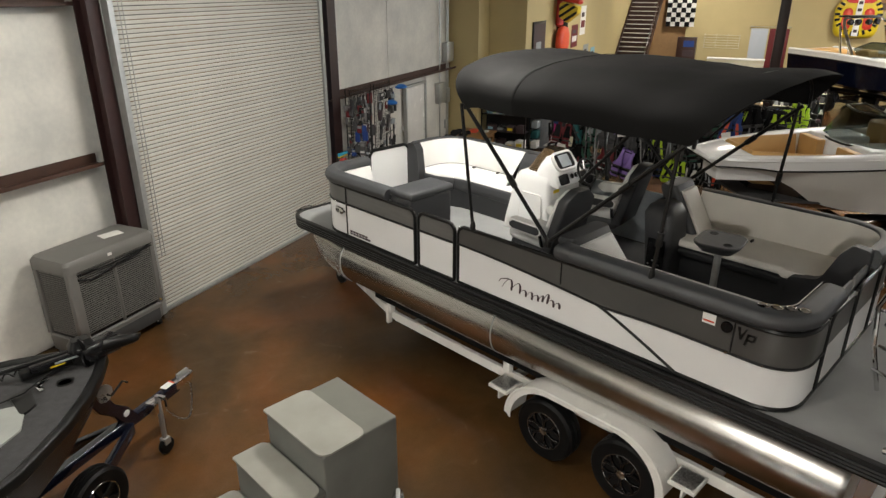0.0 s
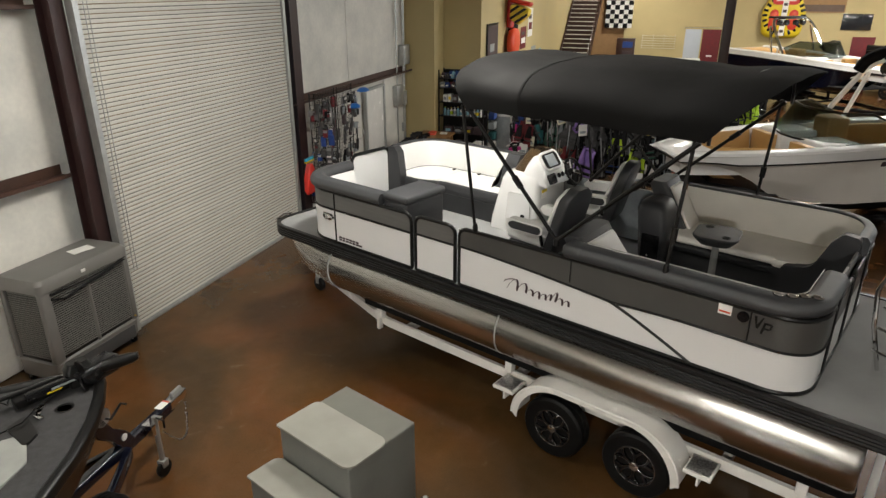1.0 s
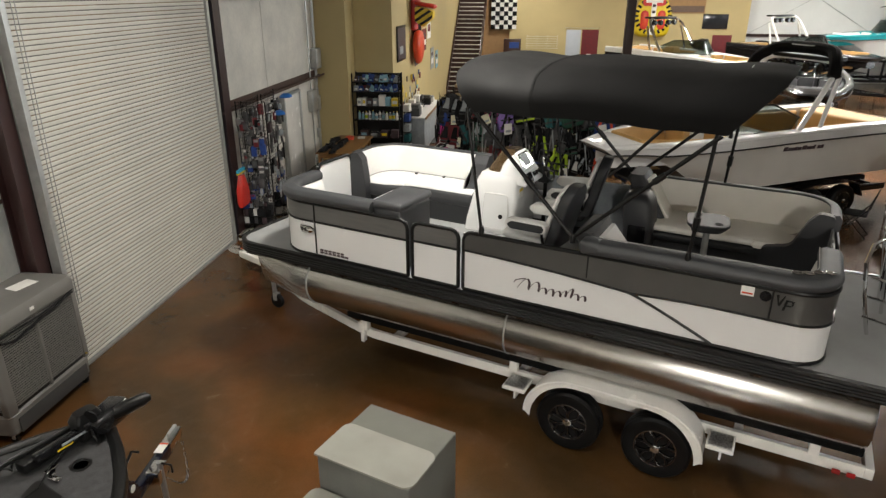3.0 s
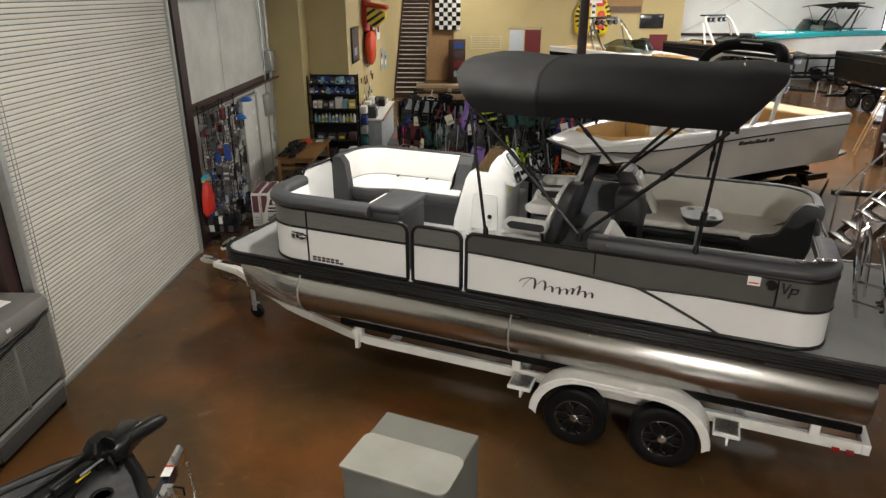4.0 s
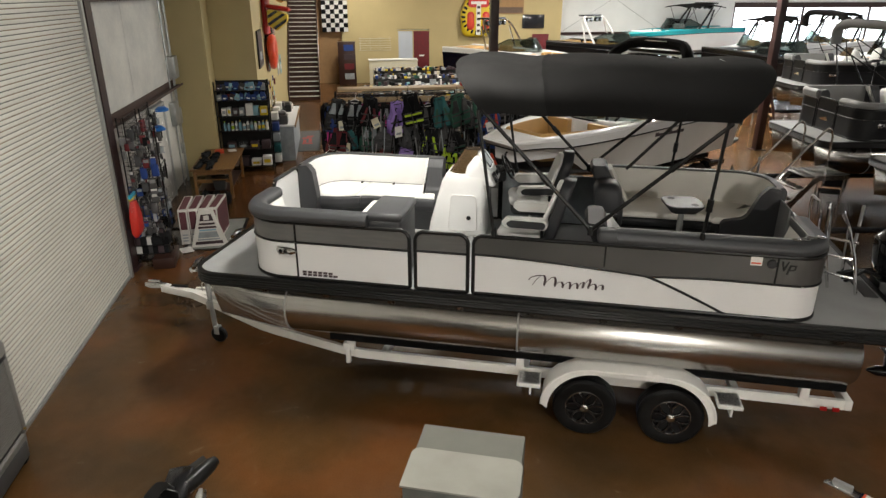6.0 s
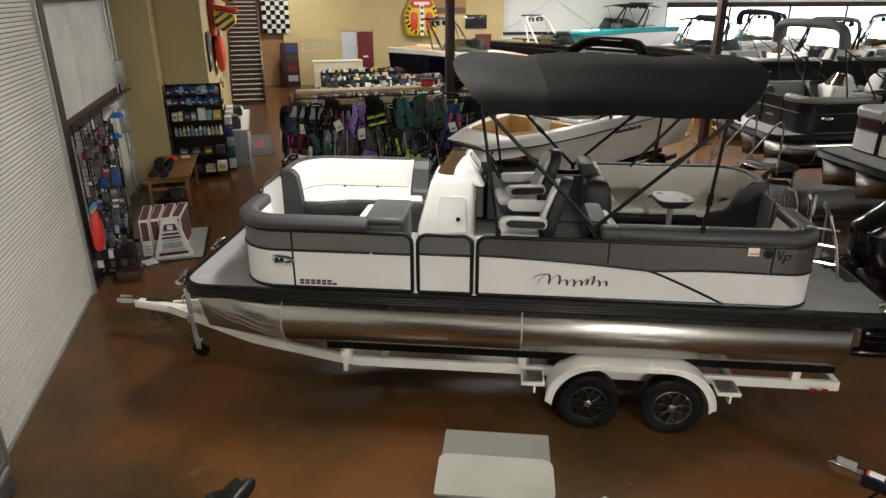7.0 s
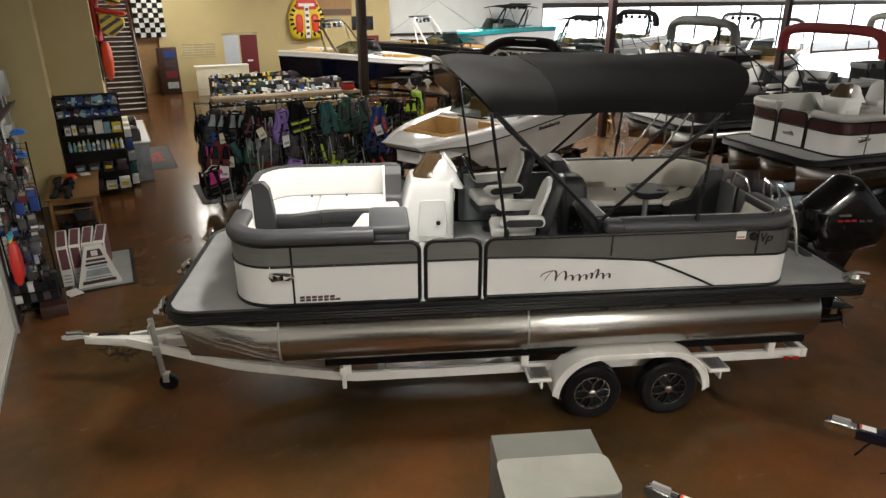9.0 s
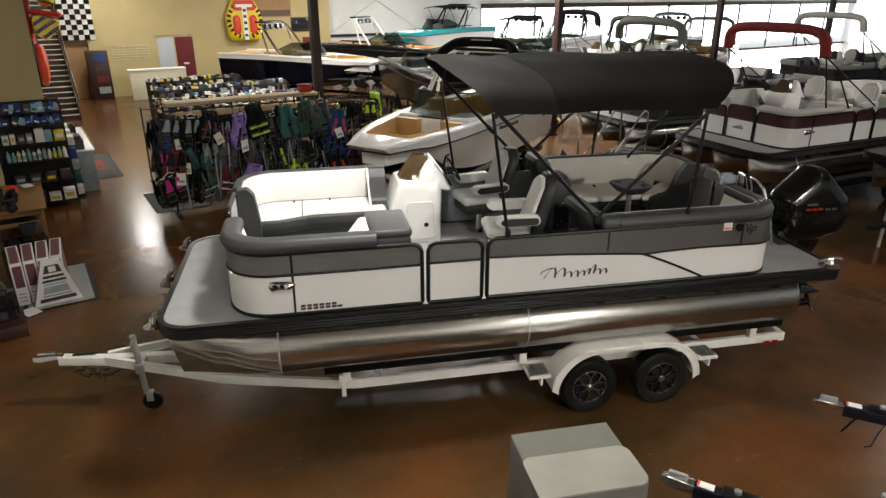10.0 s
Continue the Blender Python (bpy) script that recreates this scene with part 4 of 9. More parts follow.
def fillet_3d(pts, n=4, k=0.35):
    """Polyline with its inner corners softened."""
    P = [Vector(p) for p in pts]
    out = [P[0]]
    for a, b, c in zip(P, P[1:], P[2:]):
        p, q = b.lerp(a, k), b.lerp(c, k)
        for i in range(n + 1):
            s = i / n
            out.append((1 - s) ** 2 * p + 2 * s * (1 - s) * b + s * s * q)
    out.append(P[-1])
    return out


def outboard(boat, x, y, z):
    """Outboard with a wedge-shaped cowl: raked front, pointed crown, sloping back."""
    m = pose(x, y, z)
    side = [(0.17, 0.36), (0.19, 0.66), (-0.05, 0.86), (-0.26, 1.05), (-0.42, 1.03), (-0.84, 0.62), (-0.93, 0.42), (-0.84, 0.12), (-0.40, 0.02), (0.02, 0.08)]

    def slice_at(xx, k):
        out = fillet(side, [0.05, 0.06, 0.1, 0.05, 0.05, 0.08, 0.08, 0.08, 0.1, 0.08], 3, closed=True)
        return [(xx, -0.36 + (a + 0.36) * k, 0.5 + (b - 0.5) * k) for a, b in out]
    cowl = part("outboard_motor", loft(bm_new(), [slice_at(xx, k) for xx, k in ((-0.25, 0.55), (-0.23, 0.80), (-0.18, 0.93), (-0.08, 1.0), (0.08, 1.0), (0.18, 0.93), (0.23, 0.80), (0.25, 0.55))]), M_COWL, boat, "glossy black outboard motor with small red marks", smooth=40, m=m)

    def sec(zz, w, y0, y1, r=0.1):
        return [(a, b, zz) for a, b in fillet([(-w, y0), (w, y0), (w, y1), (-w, y1)], [r, r, r * 0.7, r * 0.7], 4, closed=True)]
    part("midsection", loft(bm_new(), [sec(-0.95, 0.04, -0.52, -0.22, 0.03), sec(-0.3, 0.08, -0.48, -0.18, 0.03), sec(0.12, 0.15, -0.60, -0.05, 0.05)]), M_COWL, cowl, smooth=40)
    part("cavitation_plate", box(bm_new(), -0.16, 0.16, -0.72, -0.2, -0.76, -0.745, 0.004), M_COWL, cowl)
    part("gearcase", lathe(bm_new(), [(0.015, 0.1), (0.06, 0.0), (0.07, -0.3), (0.05, -0.55)], "y", 14, (0, -0.15, -0.98)), M_COWL, cowl)
    for q in range(3):
        part("propeller_blade", box(bm_new(), -0.05, 0.05, -0.01, 0.01, 0.05, 0.19, 0.006), M_CHROME, cowl, m=pose(0, -0.68, -0.98, 0, 120 * q, 0) @ pose(0, 0, 0, 0, 0, 30))
    part("bracket", box(bm_new(), -0.14, 0.14, -0.20, 0.12, -0.35, 0.20, 0.02), M_BLACK_RAIL, cowl)
    for q in range(4):
        part("rigging_hose", tube(bm_new(), [(-0.12 + 0.08 * q, 0.12, 0.25), (-0.14 + 0.08 * q, 0.30, 0.32 - 0.03 * q), (-0.1 + 0.08 * q, 0.46, 0.16)], 0.018, 6), M_RUBBER, cowl)
    for sx in (-1, 1):
        for y0, y1, z0, mt in ((-0.21, -0.14, 0.52, M_REDLENS), (-0.30, -0.23, 0.52, M_REDLENS), (-0.39, -0.32, 0.52, M_REDLENS), (-0.50, -0.43, 0.51, M_GREY_PANEL), (-0.60, -0.53, 0.51, M_GREY_PANEL), (-0.30, -0.14, 0.59, M_GREY_PANEL)):
            part("side_mark", prism(bm_new(), [(y0, z0 - 0.014), (y1, z0 - 0.014), (y1 + 0.015, z0 + 0.016), (y0 + 0.015, z0 + 0.016)], min(sx * 0.235, sx * 0.254), max(sx * 0.235, sx * 0.254), "x"), mt, cowl)
    return cowl


def cleat(boat, x, y, z, rz):
    c = part("cleat", lathe(bm_new(), [(0.11, 0.0), (0.115, 0.02), (0.06, 0.05), (0.05, 0.10)], "z", 14), M_CHROME, boat, m=pose(x, y, z, 0, 0, rz))
    part("horn", tube(bm_new(), [(-0.15, 0, 0.085), (0, 0, 0.115), (0.15, 0, 0.085)], 0.026, 8), M_CHROME, c)


def pontoon_boat(m, label, pal, canopy, helm=True, motor=True, group=""):
    boat = thing("pontoon_boat", m, label, "boat", group)
    pontoon_hull(boat, pal)
    Z0, Z1 = 1.622, 2.272
    X = 1.255
    bow_r = 0.30 if group else 0.62
    port_bow = fillet([(-X, 5.165), (-X, 7.10), (-0.42, 7.10)], [0, bow_r, 0], 10)
    bow_f = fence_section(boat, port_bow, Z0, Z1, 2.05, pal["low"], pal["band"], rivets=True)
    fence_section(boat, mirrored(port_bow), Z0, Z1, 2.05, pal["low"], pal["band"])
    jx, jy = offset_path(dense(port_bow, 0.02), -0.008)[64]
    part("panel_joint", tube(bm_new(), [(jx, jy, Z0), (jx, jy, Z1)], 0.011, 6), M_BLACK_RAIL, bow_f)
    gate = [(-X, 4.535), (-X, 5.10)]
    g = fence_section(boat, gate, Z0, Z1, 2.06, pal["low"], pal["band"], "side_gate", True)
    fence_section(boat, mirrored([(-X, 4.5), (-X, 5.12)]), Z0, Z1, 2.06, pal["low"], pal["band"])
    bowgate = [(-0.36, 7.09), (0.36, 7.09)]
    if group:
        bg = fence_section(boat, bowgate, Z0, Z1 + 0.06, 2.05, pal["low"], pal["band"], "bow_gate")
        for k in range(3):
            part("gate_emblem", prism(bm_new(), [(-0.12 + 0.09 * k, 1.84), (-0.02 + 0.09 * k, 1.84), (0.03 + 0.09 * k, 1.92 - 0.02 * k), (-0.07 + 0.09 * k, 1.92 - 0.02 * k)], 7.097, 7.106, "y"), M_CHROME, bg)
    else:
        bg = part("bow_gate", plate(bowgate, Z0 + 0.02, Z1 + 0.17), M_WHITE_PANEL, boat)
        part("bow_gate_frame", fence_frame(bowgate, Z0, Z1 + 0.19, 0.024), M_BLACK_RAIL, bg)
    # aft quarter, with the swept panel line
    aft = fillet([(-0.72, 1.06), (-X, 1.06), (-X, 4.475)], [0, 0.30, 0], 8)
    for path, flip in ((aft, False), (mirrored(aft), True)):
        L = length(path)
        f = part("fence_panel", plate(path, Z0 + 0.01, Z1 - 0.01), pal["low"], boat)
        part("frame", fence_frame(path, Z0, Z1), M_BLACK_RAIL, f)

        def arch(s):
            s = L - s if flip else s
            d = L - s              # distance aft of the gate
            if d < 1.78:
                return 2.07 - 0.10 * (d / 1.78) ** 1.6
            return 1.97 + 0.025 * math.sin(min(1, (d - 1.78) / 0.7) * math.pi / 2) - 0.015 * max(0, d - 2.5)
        n = int(L / 0.06)
        part("upper_panel", plate(path, arch, Z1 - 0.012, -0.012, -0.004), pal["up"], f)
        # shallow outward offset for the trim
        def out3(s, z, o=-0.012):
            x, y = along(path, s)
            x2, y2 = along(path, min(L, s + 0.02))
            x1, y1 = along(path, max(0, s - 0.02))
            d = Vector((x2 - x1, y2 - y1)).normalized()
            return (x + d.y * o, y - d.x * o, z)
        part("arch_trim", tube(bm_new(), [out3(L * i / n, arch(L * i / n)) for i in range(n + 1)], 0.013, 6), M_BLACK_RAIL, f)
        sgn = (lambda d: d) if flip else (lambda d: L - d)
        part("sweep_trim", tube(bm_new(), [out3(sgn(1.74 + 0.78 * q), 1.972 - 0.338 * q ** 1.12) for q in (i / 12 for i in range(13))], 0.013, 6), M_BLACK_RAIL, f)
        part("panel_joint", tube(bm_new(), [out3(sgn(1.33), Z0 + 0.42), out3(sgn(1.33), Z1)], 0.009, 5), M_BLACK_RAIL, f)
        part("panel_joint", tube(bm_new(), [out3(sgn(2.93), arch(sgn(2.93))), out3(sgn(2.93), Z1)], 0.009, 5), M_BLACK_RAIL, f)
        for k in range(12):
            s = sgn(0.2 + k * 0.27)
            x, y, z = out3(s, arch(s), -0.027)
            part("rivet", lathe(bm_new(), [(0.009, -0.004), (0.006, 0.004)], "x", 8, (x, y, z + 0.002)), M_CHROME, f)
    for xs in (((-0.68, 1.06), (-0.02, 1.06)), ((0.02, 1.06), (0.68, 1.06))):
        fence_section(boat, list(xs), Z0, Z1, 1.985, pal["low"], pal["up"], "stern_gate")
    part("gate_lining", box(bm_new(), 0.04, 0.41, 1.10, 1.125, 1.66, 2.36, 0.012), M_VINYL_PALE, boat)
    part("gate_lining", box(bm_new(), -0.66, -0.04, 1.10, 1.125, 1.66, 2.36, 0.012), M_VINYL_PALE, boat, "mid grey padded lining of the stern gate")
    # bow lounges
    for path in (fillet([(-X, 5.62), (-X, 7.08), (-0.46, 7.08)], [0, bow_r - 0.02, 0], 10), fillet([(0.46, 7.08), (X, 7.08), (X, 5.30)], [0, bow_r - 0.02, 0], 10)):
        near = path[0][0] < -1
        bench(boat, path, pal, 2.42 if near else 2.475, 0.52 if near else 0.64, thin=not near, seat_path=[(-X, 5.62), (-X, 6.44)] if near else "corner")
    part("arm_block", box(bm_new(), -1.235, -0.56, 5.26, 5.64, 1.604, 2.36, 0.05, 3), pal["seat_base"], boat, "dark grey lounge armrest block")
    part("arm_top", box(bm_new(), -1.24, -0.535, 5.25, 5.67, 2.34, 2.43, 0.04, 3), pal["bolster"], boat)
    side = fillet([(0.02, 1.604), (0.60, 1.604), (0.63, 2.05), (0.36, 2.09), (0.24, 2.38), (0.15, 2.49), (0.0, 2.47)], [0.02, 0.05, 0.06, 0.10, 0.08, 0.05, 0.04], 4, closed=True)
    part("end_panel", prism(bm_new(), [(1.235 - a, b) for a, b in side], 5.26, 5.47, "y"), pal["seat_base"], boat, "dark grey lounge end panel", smooth=50)
    part("end_pad", prism(bm_new(), [(1.225 - a * 0.96, b - 0.012) for a, b in side if b > 2.0], 5.472, 5.50, "y"), pal["seat"], boat, "white padded inner face of the lounge end", smooth=50)
    slim = fillet([(0.02, 1.604), (0.26, 1.604), (0.25, 2.1), (0.21, 2.40), (0.14, 2.49), (0.0, 2.47)], [0.02, 0.02, 0.06, 0.06, 0.05, 0.04], 4, closed=True)
    part("end_panel", prism(bm_new(), [(7.09 - a, b) for a, b in slim], 0.34, 0.47, "x"), pal["seat_base"], boat, "dark grey lounge end panel", smooth=50)
    part("end_panel", prism(bm_new(), [(1.10 + a, b) for a, b in side], 0.42, 0.52, "x"), pal["seat_base"], boat, "dark grey lounge end panel", smooth=50)
    # reclined white back of the near bow lounge
    part("recline_back", prism(bm_new(), fillet([(5.64, 1.95), (6.02, 2.0), (5.98, 2.08), (5.74, 2.385), (5.64, 2.39)], 0.03, 3, closed=True), -1.10, -0.64, "x"), pal["seat"], boat, "white reclined lounge back", smooth=40)
    # stern lounges
    near_aft = fillet([(-0.40, 1.10), (-X, 1.10), (-X, 3.05)], [0, 0.30, 0], 8)
    part("piping", tube(bm_new(), [(x, y, 2.412) for x, y in offset_path(dense(near_aft, 0.06), 0.138)], 0.005, 5), M_VINYL_SILVER, boat, "pale piping along the lounge bolster")
    bench(boat, near_aft, pal, 2.42, 0.60, seat=pal["seat_base"], back=pal["aft_back"])
    bench(boat, fillet([(X, 3.0), (X, 1.10), (0.5, 1.10)], [0, 0.42, 0], 8), pal, 2.475, 0.68, thin=True, seat=pal["aft_seat"], back=pal["aft_back"], low_lip=True)
    part("bolster", box(bm_new(), -1.31, -1.10, 3.02, 3.24, 2.28, 2.42, 0.05, 3), pal["bolster"], boat)
    part("side_lining", box(bm_new(), X - 0.06, X - 0.015, 3.02, 4.45, 1.63, 2.30, 0.01), pal["lining"], boat)
    part("side_lining", box(bm_new(), -X + 0.015, -X + 0.05, 3.25, 4.45, 1.63, 2.25, 0.01), pal["lining"], boat)
    # facing backrests amidships, tilted, with pale fronts
    for bx0, bx1, yb, zt, front in ((0.76, 1.20, 2.98, 2.57, pal["aft_seat"]), (-1.08, -0.44, 3.04, 2.42, pal["seat"])):
        b = part("seat_back", loft(bm_new(), [[(x, y, z) for x, y in rrect(bx0, bx1, yb + dy, yb + dy + th, 0.05)] for z, dy, th in ((1.604, -0.25, 0.30), (2.0, -0.20, 0.30), (zt - 0.05, 0.10, 0.22), (zt, 0.13, 0.16))]), pal["seat_base"], boat, smooth=50)
        part("back_cushion", loft(bm_new(), [[(x, y, z) for x, y in rrect(bx0 + 0.06, bx1 - 0.06, yb + dy - 0.05, yb + dy, 0.02)] for z, dy in ((2.02, -0.18), (zt - 0.06, 0.10))]), front, b, smooth=50)
    # dark storage pod beside the far seat back, with a black panel on its side
    pod = part("storage_pod", loft(bm_new(), [[(x, y, z) for x, y in rrect(0.34 + i, 0.74 - i * 0.3, 2.86 + i + d, 3.20 - i + d, 0.07)] for z, i, d in ((1.604, 0.02, 0.0), (2.1, 0.0, 0.02), (2.34, 0.0, 0.05), (2.42, 0.04, 0.06), (2.44, 0.10, 0.06))]), pal["seat_base"], boat, "dark grey storage pod", smooth=50)
    part("speaker_panel", box(bm_new(), 0.325, 0.345, 2.94, 3.14, 1.72, 2.08, 0.008), M_BLACK_GLOSS, pod)
    for sy, sz in ((2.98, 1.80), (3.05, 1.84), (3.10, 1.79)):
        part("toggle", lathe(bm_new(), [(0.012, 0.310), (0.014, 0.330)], "x", 10, (0, sy, sz)), M_CHROME, pod)
    # table
    tbl = part("table_top", loft(bm_new(), [[(x, y, z) for x, y in rrect(-0.235 + i, 0.235 - i, -0.215 + i, 0.215 - i, 0.11 - i * 0.5, 6)] for z, i in ((-0.075, 0.07), (-0.02, 0.02), (0.0, 0.004), (0.016, 0.0), (0.024, 0.008))]), M_TABLE, boat, "dark grey rounded lounge table", m=pose(0.05, 2.26, 2.352, 0, 0, 8), smooth=40)
    part("leg", lathe(bm_new(), [(0.12, -0.745), (0.12, -0.725), (0.034, -0.70), (0.034, -0.07)], "z", 14), M_GALV, tbl)
    for q in (-1, 1):
        part("cup_holder", lathe(bm_new(), [(0.042, 0.0245), (0.042, 0.027), (0.034, 0.027), (0.032, 0.0245)], "z", 16, (q * 0.13, q * 0.10, 0)), M_RUBBER, tbl)
    # cup holders on the stern bolster, speaker, vent and cap
    for cx, cy in ((-1.19, 1.40), (-1.10, 1.24)):
        for dx in (0, 0.085):
            part("cup_holder", lathe(bm_new(), [(0.04, 0.0), (0.044, 0.008), (0.034, 0.01), (0.03, 0.002)], "z", 16, (cx + dx * 0.4, cy - dx, 2.424)), M_CHROME, boat)
    for yy, xx in ((5.99, 1.12), (6.45, 1.11), (2.30, 1.02)):
        part("grab_handle", box(bm_new(), xx - 0.035, xx + 0.035, yy - 0.012, yy + 0.012, 2.065, 2.095, 0.008), M_BLACK_RAIL, boat)
    if helm:
        helm_console(boat, pal)
        captain_chair(boat, 0.86, 4.02, 8, pal)
        captain_chair(boat, -0.42, 3.98, -6, pal)
    # docking light, fuel cap, sticker and lettering shapes on the near side
    px, py = offset_path(dense(port_bow, 0.02), -0.016)[69]
    dl = part("docking_light", loft(bm_new(), [[(-d, a, b) for a, b in fillet([(-0.17 * k, -0.01 * k), (-0.06 * k, -0.05 * k), (0.12 * k, -0.062 * k), (0.15 * k, 0.0), (0.12 * k, 0.055 * k), (-0.06 * k, 0.035 * k)], 0.02 * k, 3, closed=True)] for d, k in ((0, 1), (0.025, 0.95), (0.045, 0.62))]), M_CHROME, boat, "chrome docking light", m=pose(px, py, 1.955, -6, 0, -16))
    for ly in (-0.01, 0.06):
        part("light_lens", lathe(bm_new(), [(0.020, -0.052), (0.024, -0.042)], "x", 14, (0, ly, 0)), M_SCREEN, dl)
    part("fuel_cap", lathe(bm_new(), [(0.042, -X - 0.033), (0.046, -X - 0.026), (0.046, -X - 0.012)], "x", 18, (0, 1.60, 2.20)), M_BLACK_GLOSS, boat)
    bx("sticker", boat, M_PAPER, -X - 0.020, -X - 0.016, 1.69, 1.795, 2.175, 2.262, label="white warning sticker with orange band")
    bx("sticker_band", boat, M_ORANGE, -X - 0.022, -X - 0.018, 1.70, 1.785, 2.192, 2.206)
    return boat


PAL_MAIN = dict(low=M_WHITE_PANEL, up=M_GREY_PANEL, band=M_SILVER_PANEL, seat=M_VINYL_WHITE, back=M_VINYL_WHITE, bolster=M_VINYL_MID, seat_base=M_VINYL_GREY, aft_seat=M_VINYL_BEIGE, aft_back=M_VINYL_BEIGE, lining=M_GREYPRINT)
main_boat = pontoon_boat(pose(5.9, 0, 0), "white and charcoal pontoon boat with black bimini on a trailer", PAL_MAIN, M_CANVAS)
bimini(main_boat, M_CANVAS, 1.68, 4.82, 3.53, 3.97)
outboard(main_boat, 0.0, 0.0, 1.44)
cleat(main_boat, -1.02, 7.84, 1.50, 10)
cleat(main_boat, 0.04, 7.88, 1.50, 0)
cleat(main_boat, 1.2, 7.86, 1.50, 0)
cleat(main_boat, -1.25, 0.3, 1.606, 90)


def lettering(boat, y0, z0, size, strokes, material):
    """Plain slanted strokes in place of a name on the near side; y runs aft."""
    t = None
    for dy, dz, w, h in strokes:
        poly = fillet([(0, 0), (w * size, 0), (w * size + 0.25 * h * size, h * size), (0.25 * h * size, h * size)], 0.004, 2, closed=True)
        yy, zz = y0 - dy * size, z0 + dz * size
        p = part("name_stroke", loft(bm_new(), [[(-1.255 - o, yy - a, zz + b) for a, b in poly] for o in (0.0065, 0.0095)]), material, boat if t is None else t, smooth=0)
        t = t or p


def scribble(boat, y0, z0, material):
    """Plain calligraphic run of humps in place of a name, broad on the down strokes."""
    humps = [(0.13, 0.118, 0.0), (0.12, 0.105, 0.0), (0.095, 0.056, 0.01), (0.085, 0.06, 0.02), (0.08, 0.052, 0.01), (0.055, 0.068, 0.0), (0.06, 0.105, 0.0), (0.09, 0.056, 0.012), (0.075, 0.05, 0.006)]
    t, y = None, 0.0
    for w, h, dip in humps:
        lift = y * 0.02
        mid = [(y + w * 0.95 * q + 0.40 * zz, lift + zz) for q, zz in ((i / 14, h * max(0.0, math.sin(math.pi * min(1.0, i / 14 * 1.06))) ** 0.55 - dip * (i / 14) ** 3) for i in range(15))]
        bm = bm_new()
        rows = []
        for i, (a, b) in enumerate(mid):
            p, n = mid[max(i - 1, 0)], mid[min(i + 1, 14)]
            d = Vector((n[0] - p[0], n[1] - p[1])).normalized()
            half = 0.0028 + 0.0075 * max(0.0, -d.y + 0.25) * (0.5 if i in (0, 14) else 1.0)
            rows.append([(-1.2615 + o, y0 - (a + s * half * -d.y), z0 + b + s * half * d.x) for s, o in ((-1, 0.0), (-1, -0.003), (1, -0.003), (1, 0.0))])
        p = part("name_stroke", loft(bm, rows), material, boat if t is None else t, smooth=0)
        t = t or p
        y += w * 0.90
    part("name_flourish", tube(bm_new(), [(-1.2625, y0 + 0.04, z0 + 0.055), (-1.2625, y0 + 0.02, z0 + 0.085), (-1.2625, y0 - 0.04, z0 + 0.11), (-1.2625, y0 - 0.09, z0 + 0.12)], 0.005, 6), material, t)
    return t


scribble(main_boat, 3.85, 1.772, M_PRINT)
BLOCK = [(k * 0.95, 0.0, 0.76, 0.40) for k in range(6)] + [(k * 0.95, 0.50, 0.76, 0.40) for k in range(6)] + [(5.6, 0.0, 0.8, 0.4)]
lettering(main_boat, 6.40, 1.66, 0.064, BLOCK, M_PRINT)
badge = None
for poly in ([(0.0, 0.10), (0.022, 0.10), (0.030, 0.035), (0.024, 0.0)], [(0.024, 0.0), (0.030, 0.035), (0.062, 0.10), (0.074, 0.10), (0.040, 0.0)], [(0.058, -0.035), (0.078, -0.035), (0.098, 0.065), (0.078, 0.065)], [(0.078, 0.065), (0.078, 0.05), (0.128, 0.05), (0.140, 0.065)], [(0.070, 0.02), (0.068, 0.005), (0.118, 0.005), (0.128, 0.02)], [(0.118, 0.005), (0.138, 0.02), (0.144, 0.065), (0.126, 0.05)]):
    p = part("badge_letter", loft(bm_new(), [[(-1.255 - o, 1.52 - a, 2.135 + b) for a, b in poly] for o in (0.0125, 0.017)]), M_BLACK_RAIL, badge or main_boat, smooth=0)
    badge = badge or p
# clear shipping film round the nose of the near tube
rows = []
for i in range(17):
    q = i / 16
    row = []
    for k in range(25):
        a = math.pi + 2.6 * (k / 24 - 0.5) + math.pi / 4
        crumple = 0.008 + 0.010 * abs(noise.noise((i * 0.5 + k * 0.35, k * 0.9, 2.0)))
        row.append(nose_point(q * 0.98, a, 0.335, 1.16, -0.94, crumple))
    rows.append(row)
wrap = part("film_wrap", strip(bm_new(), rows), M_CLEARWRAP, main_boat, "clear shipping film on the nose")
part("film_hem", tube(bm_new(), rows[0], 0.004, 5), M_FILM_FOLD, wrap)
# pleats of the film run from the hem up to the stem
for k0, k1, i1 in ((13, 20, 16), (15, 22, 16), (18, 23, 12), (8, 11, 13)):
    part("film_pleat", tube(bm_new(), [rows[i][min(24, int(k0 + (k1 - k0) * i / 16 + 0.5))] for i in range(0, i1 + 1, 2)], 0.003, 5), M_FILM_FOLD, wrap)


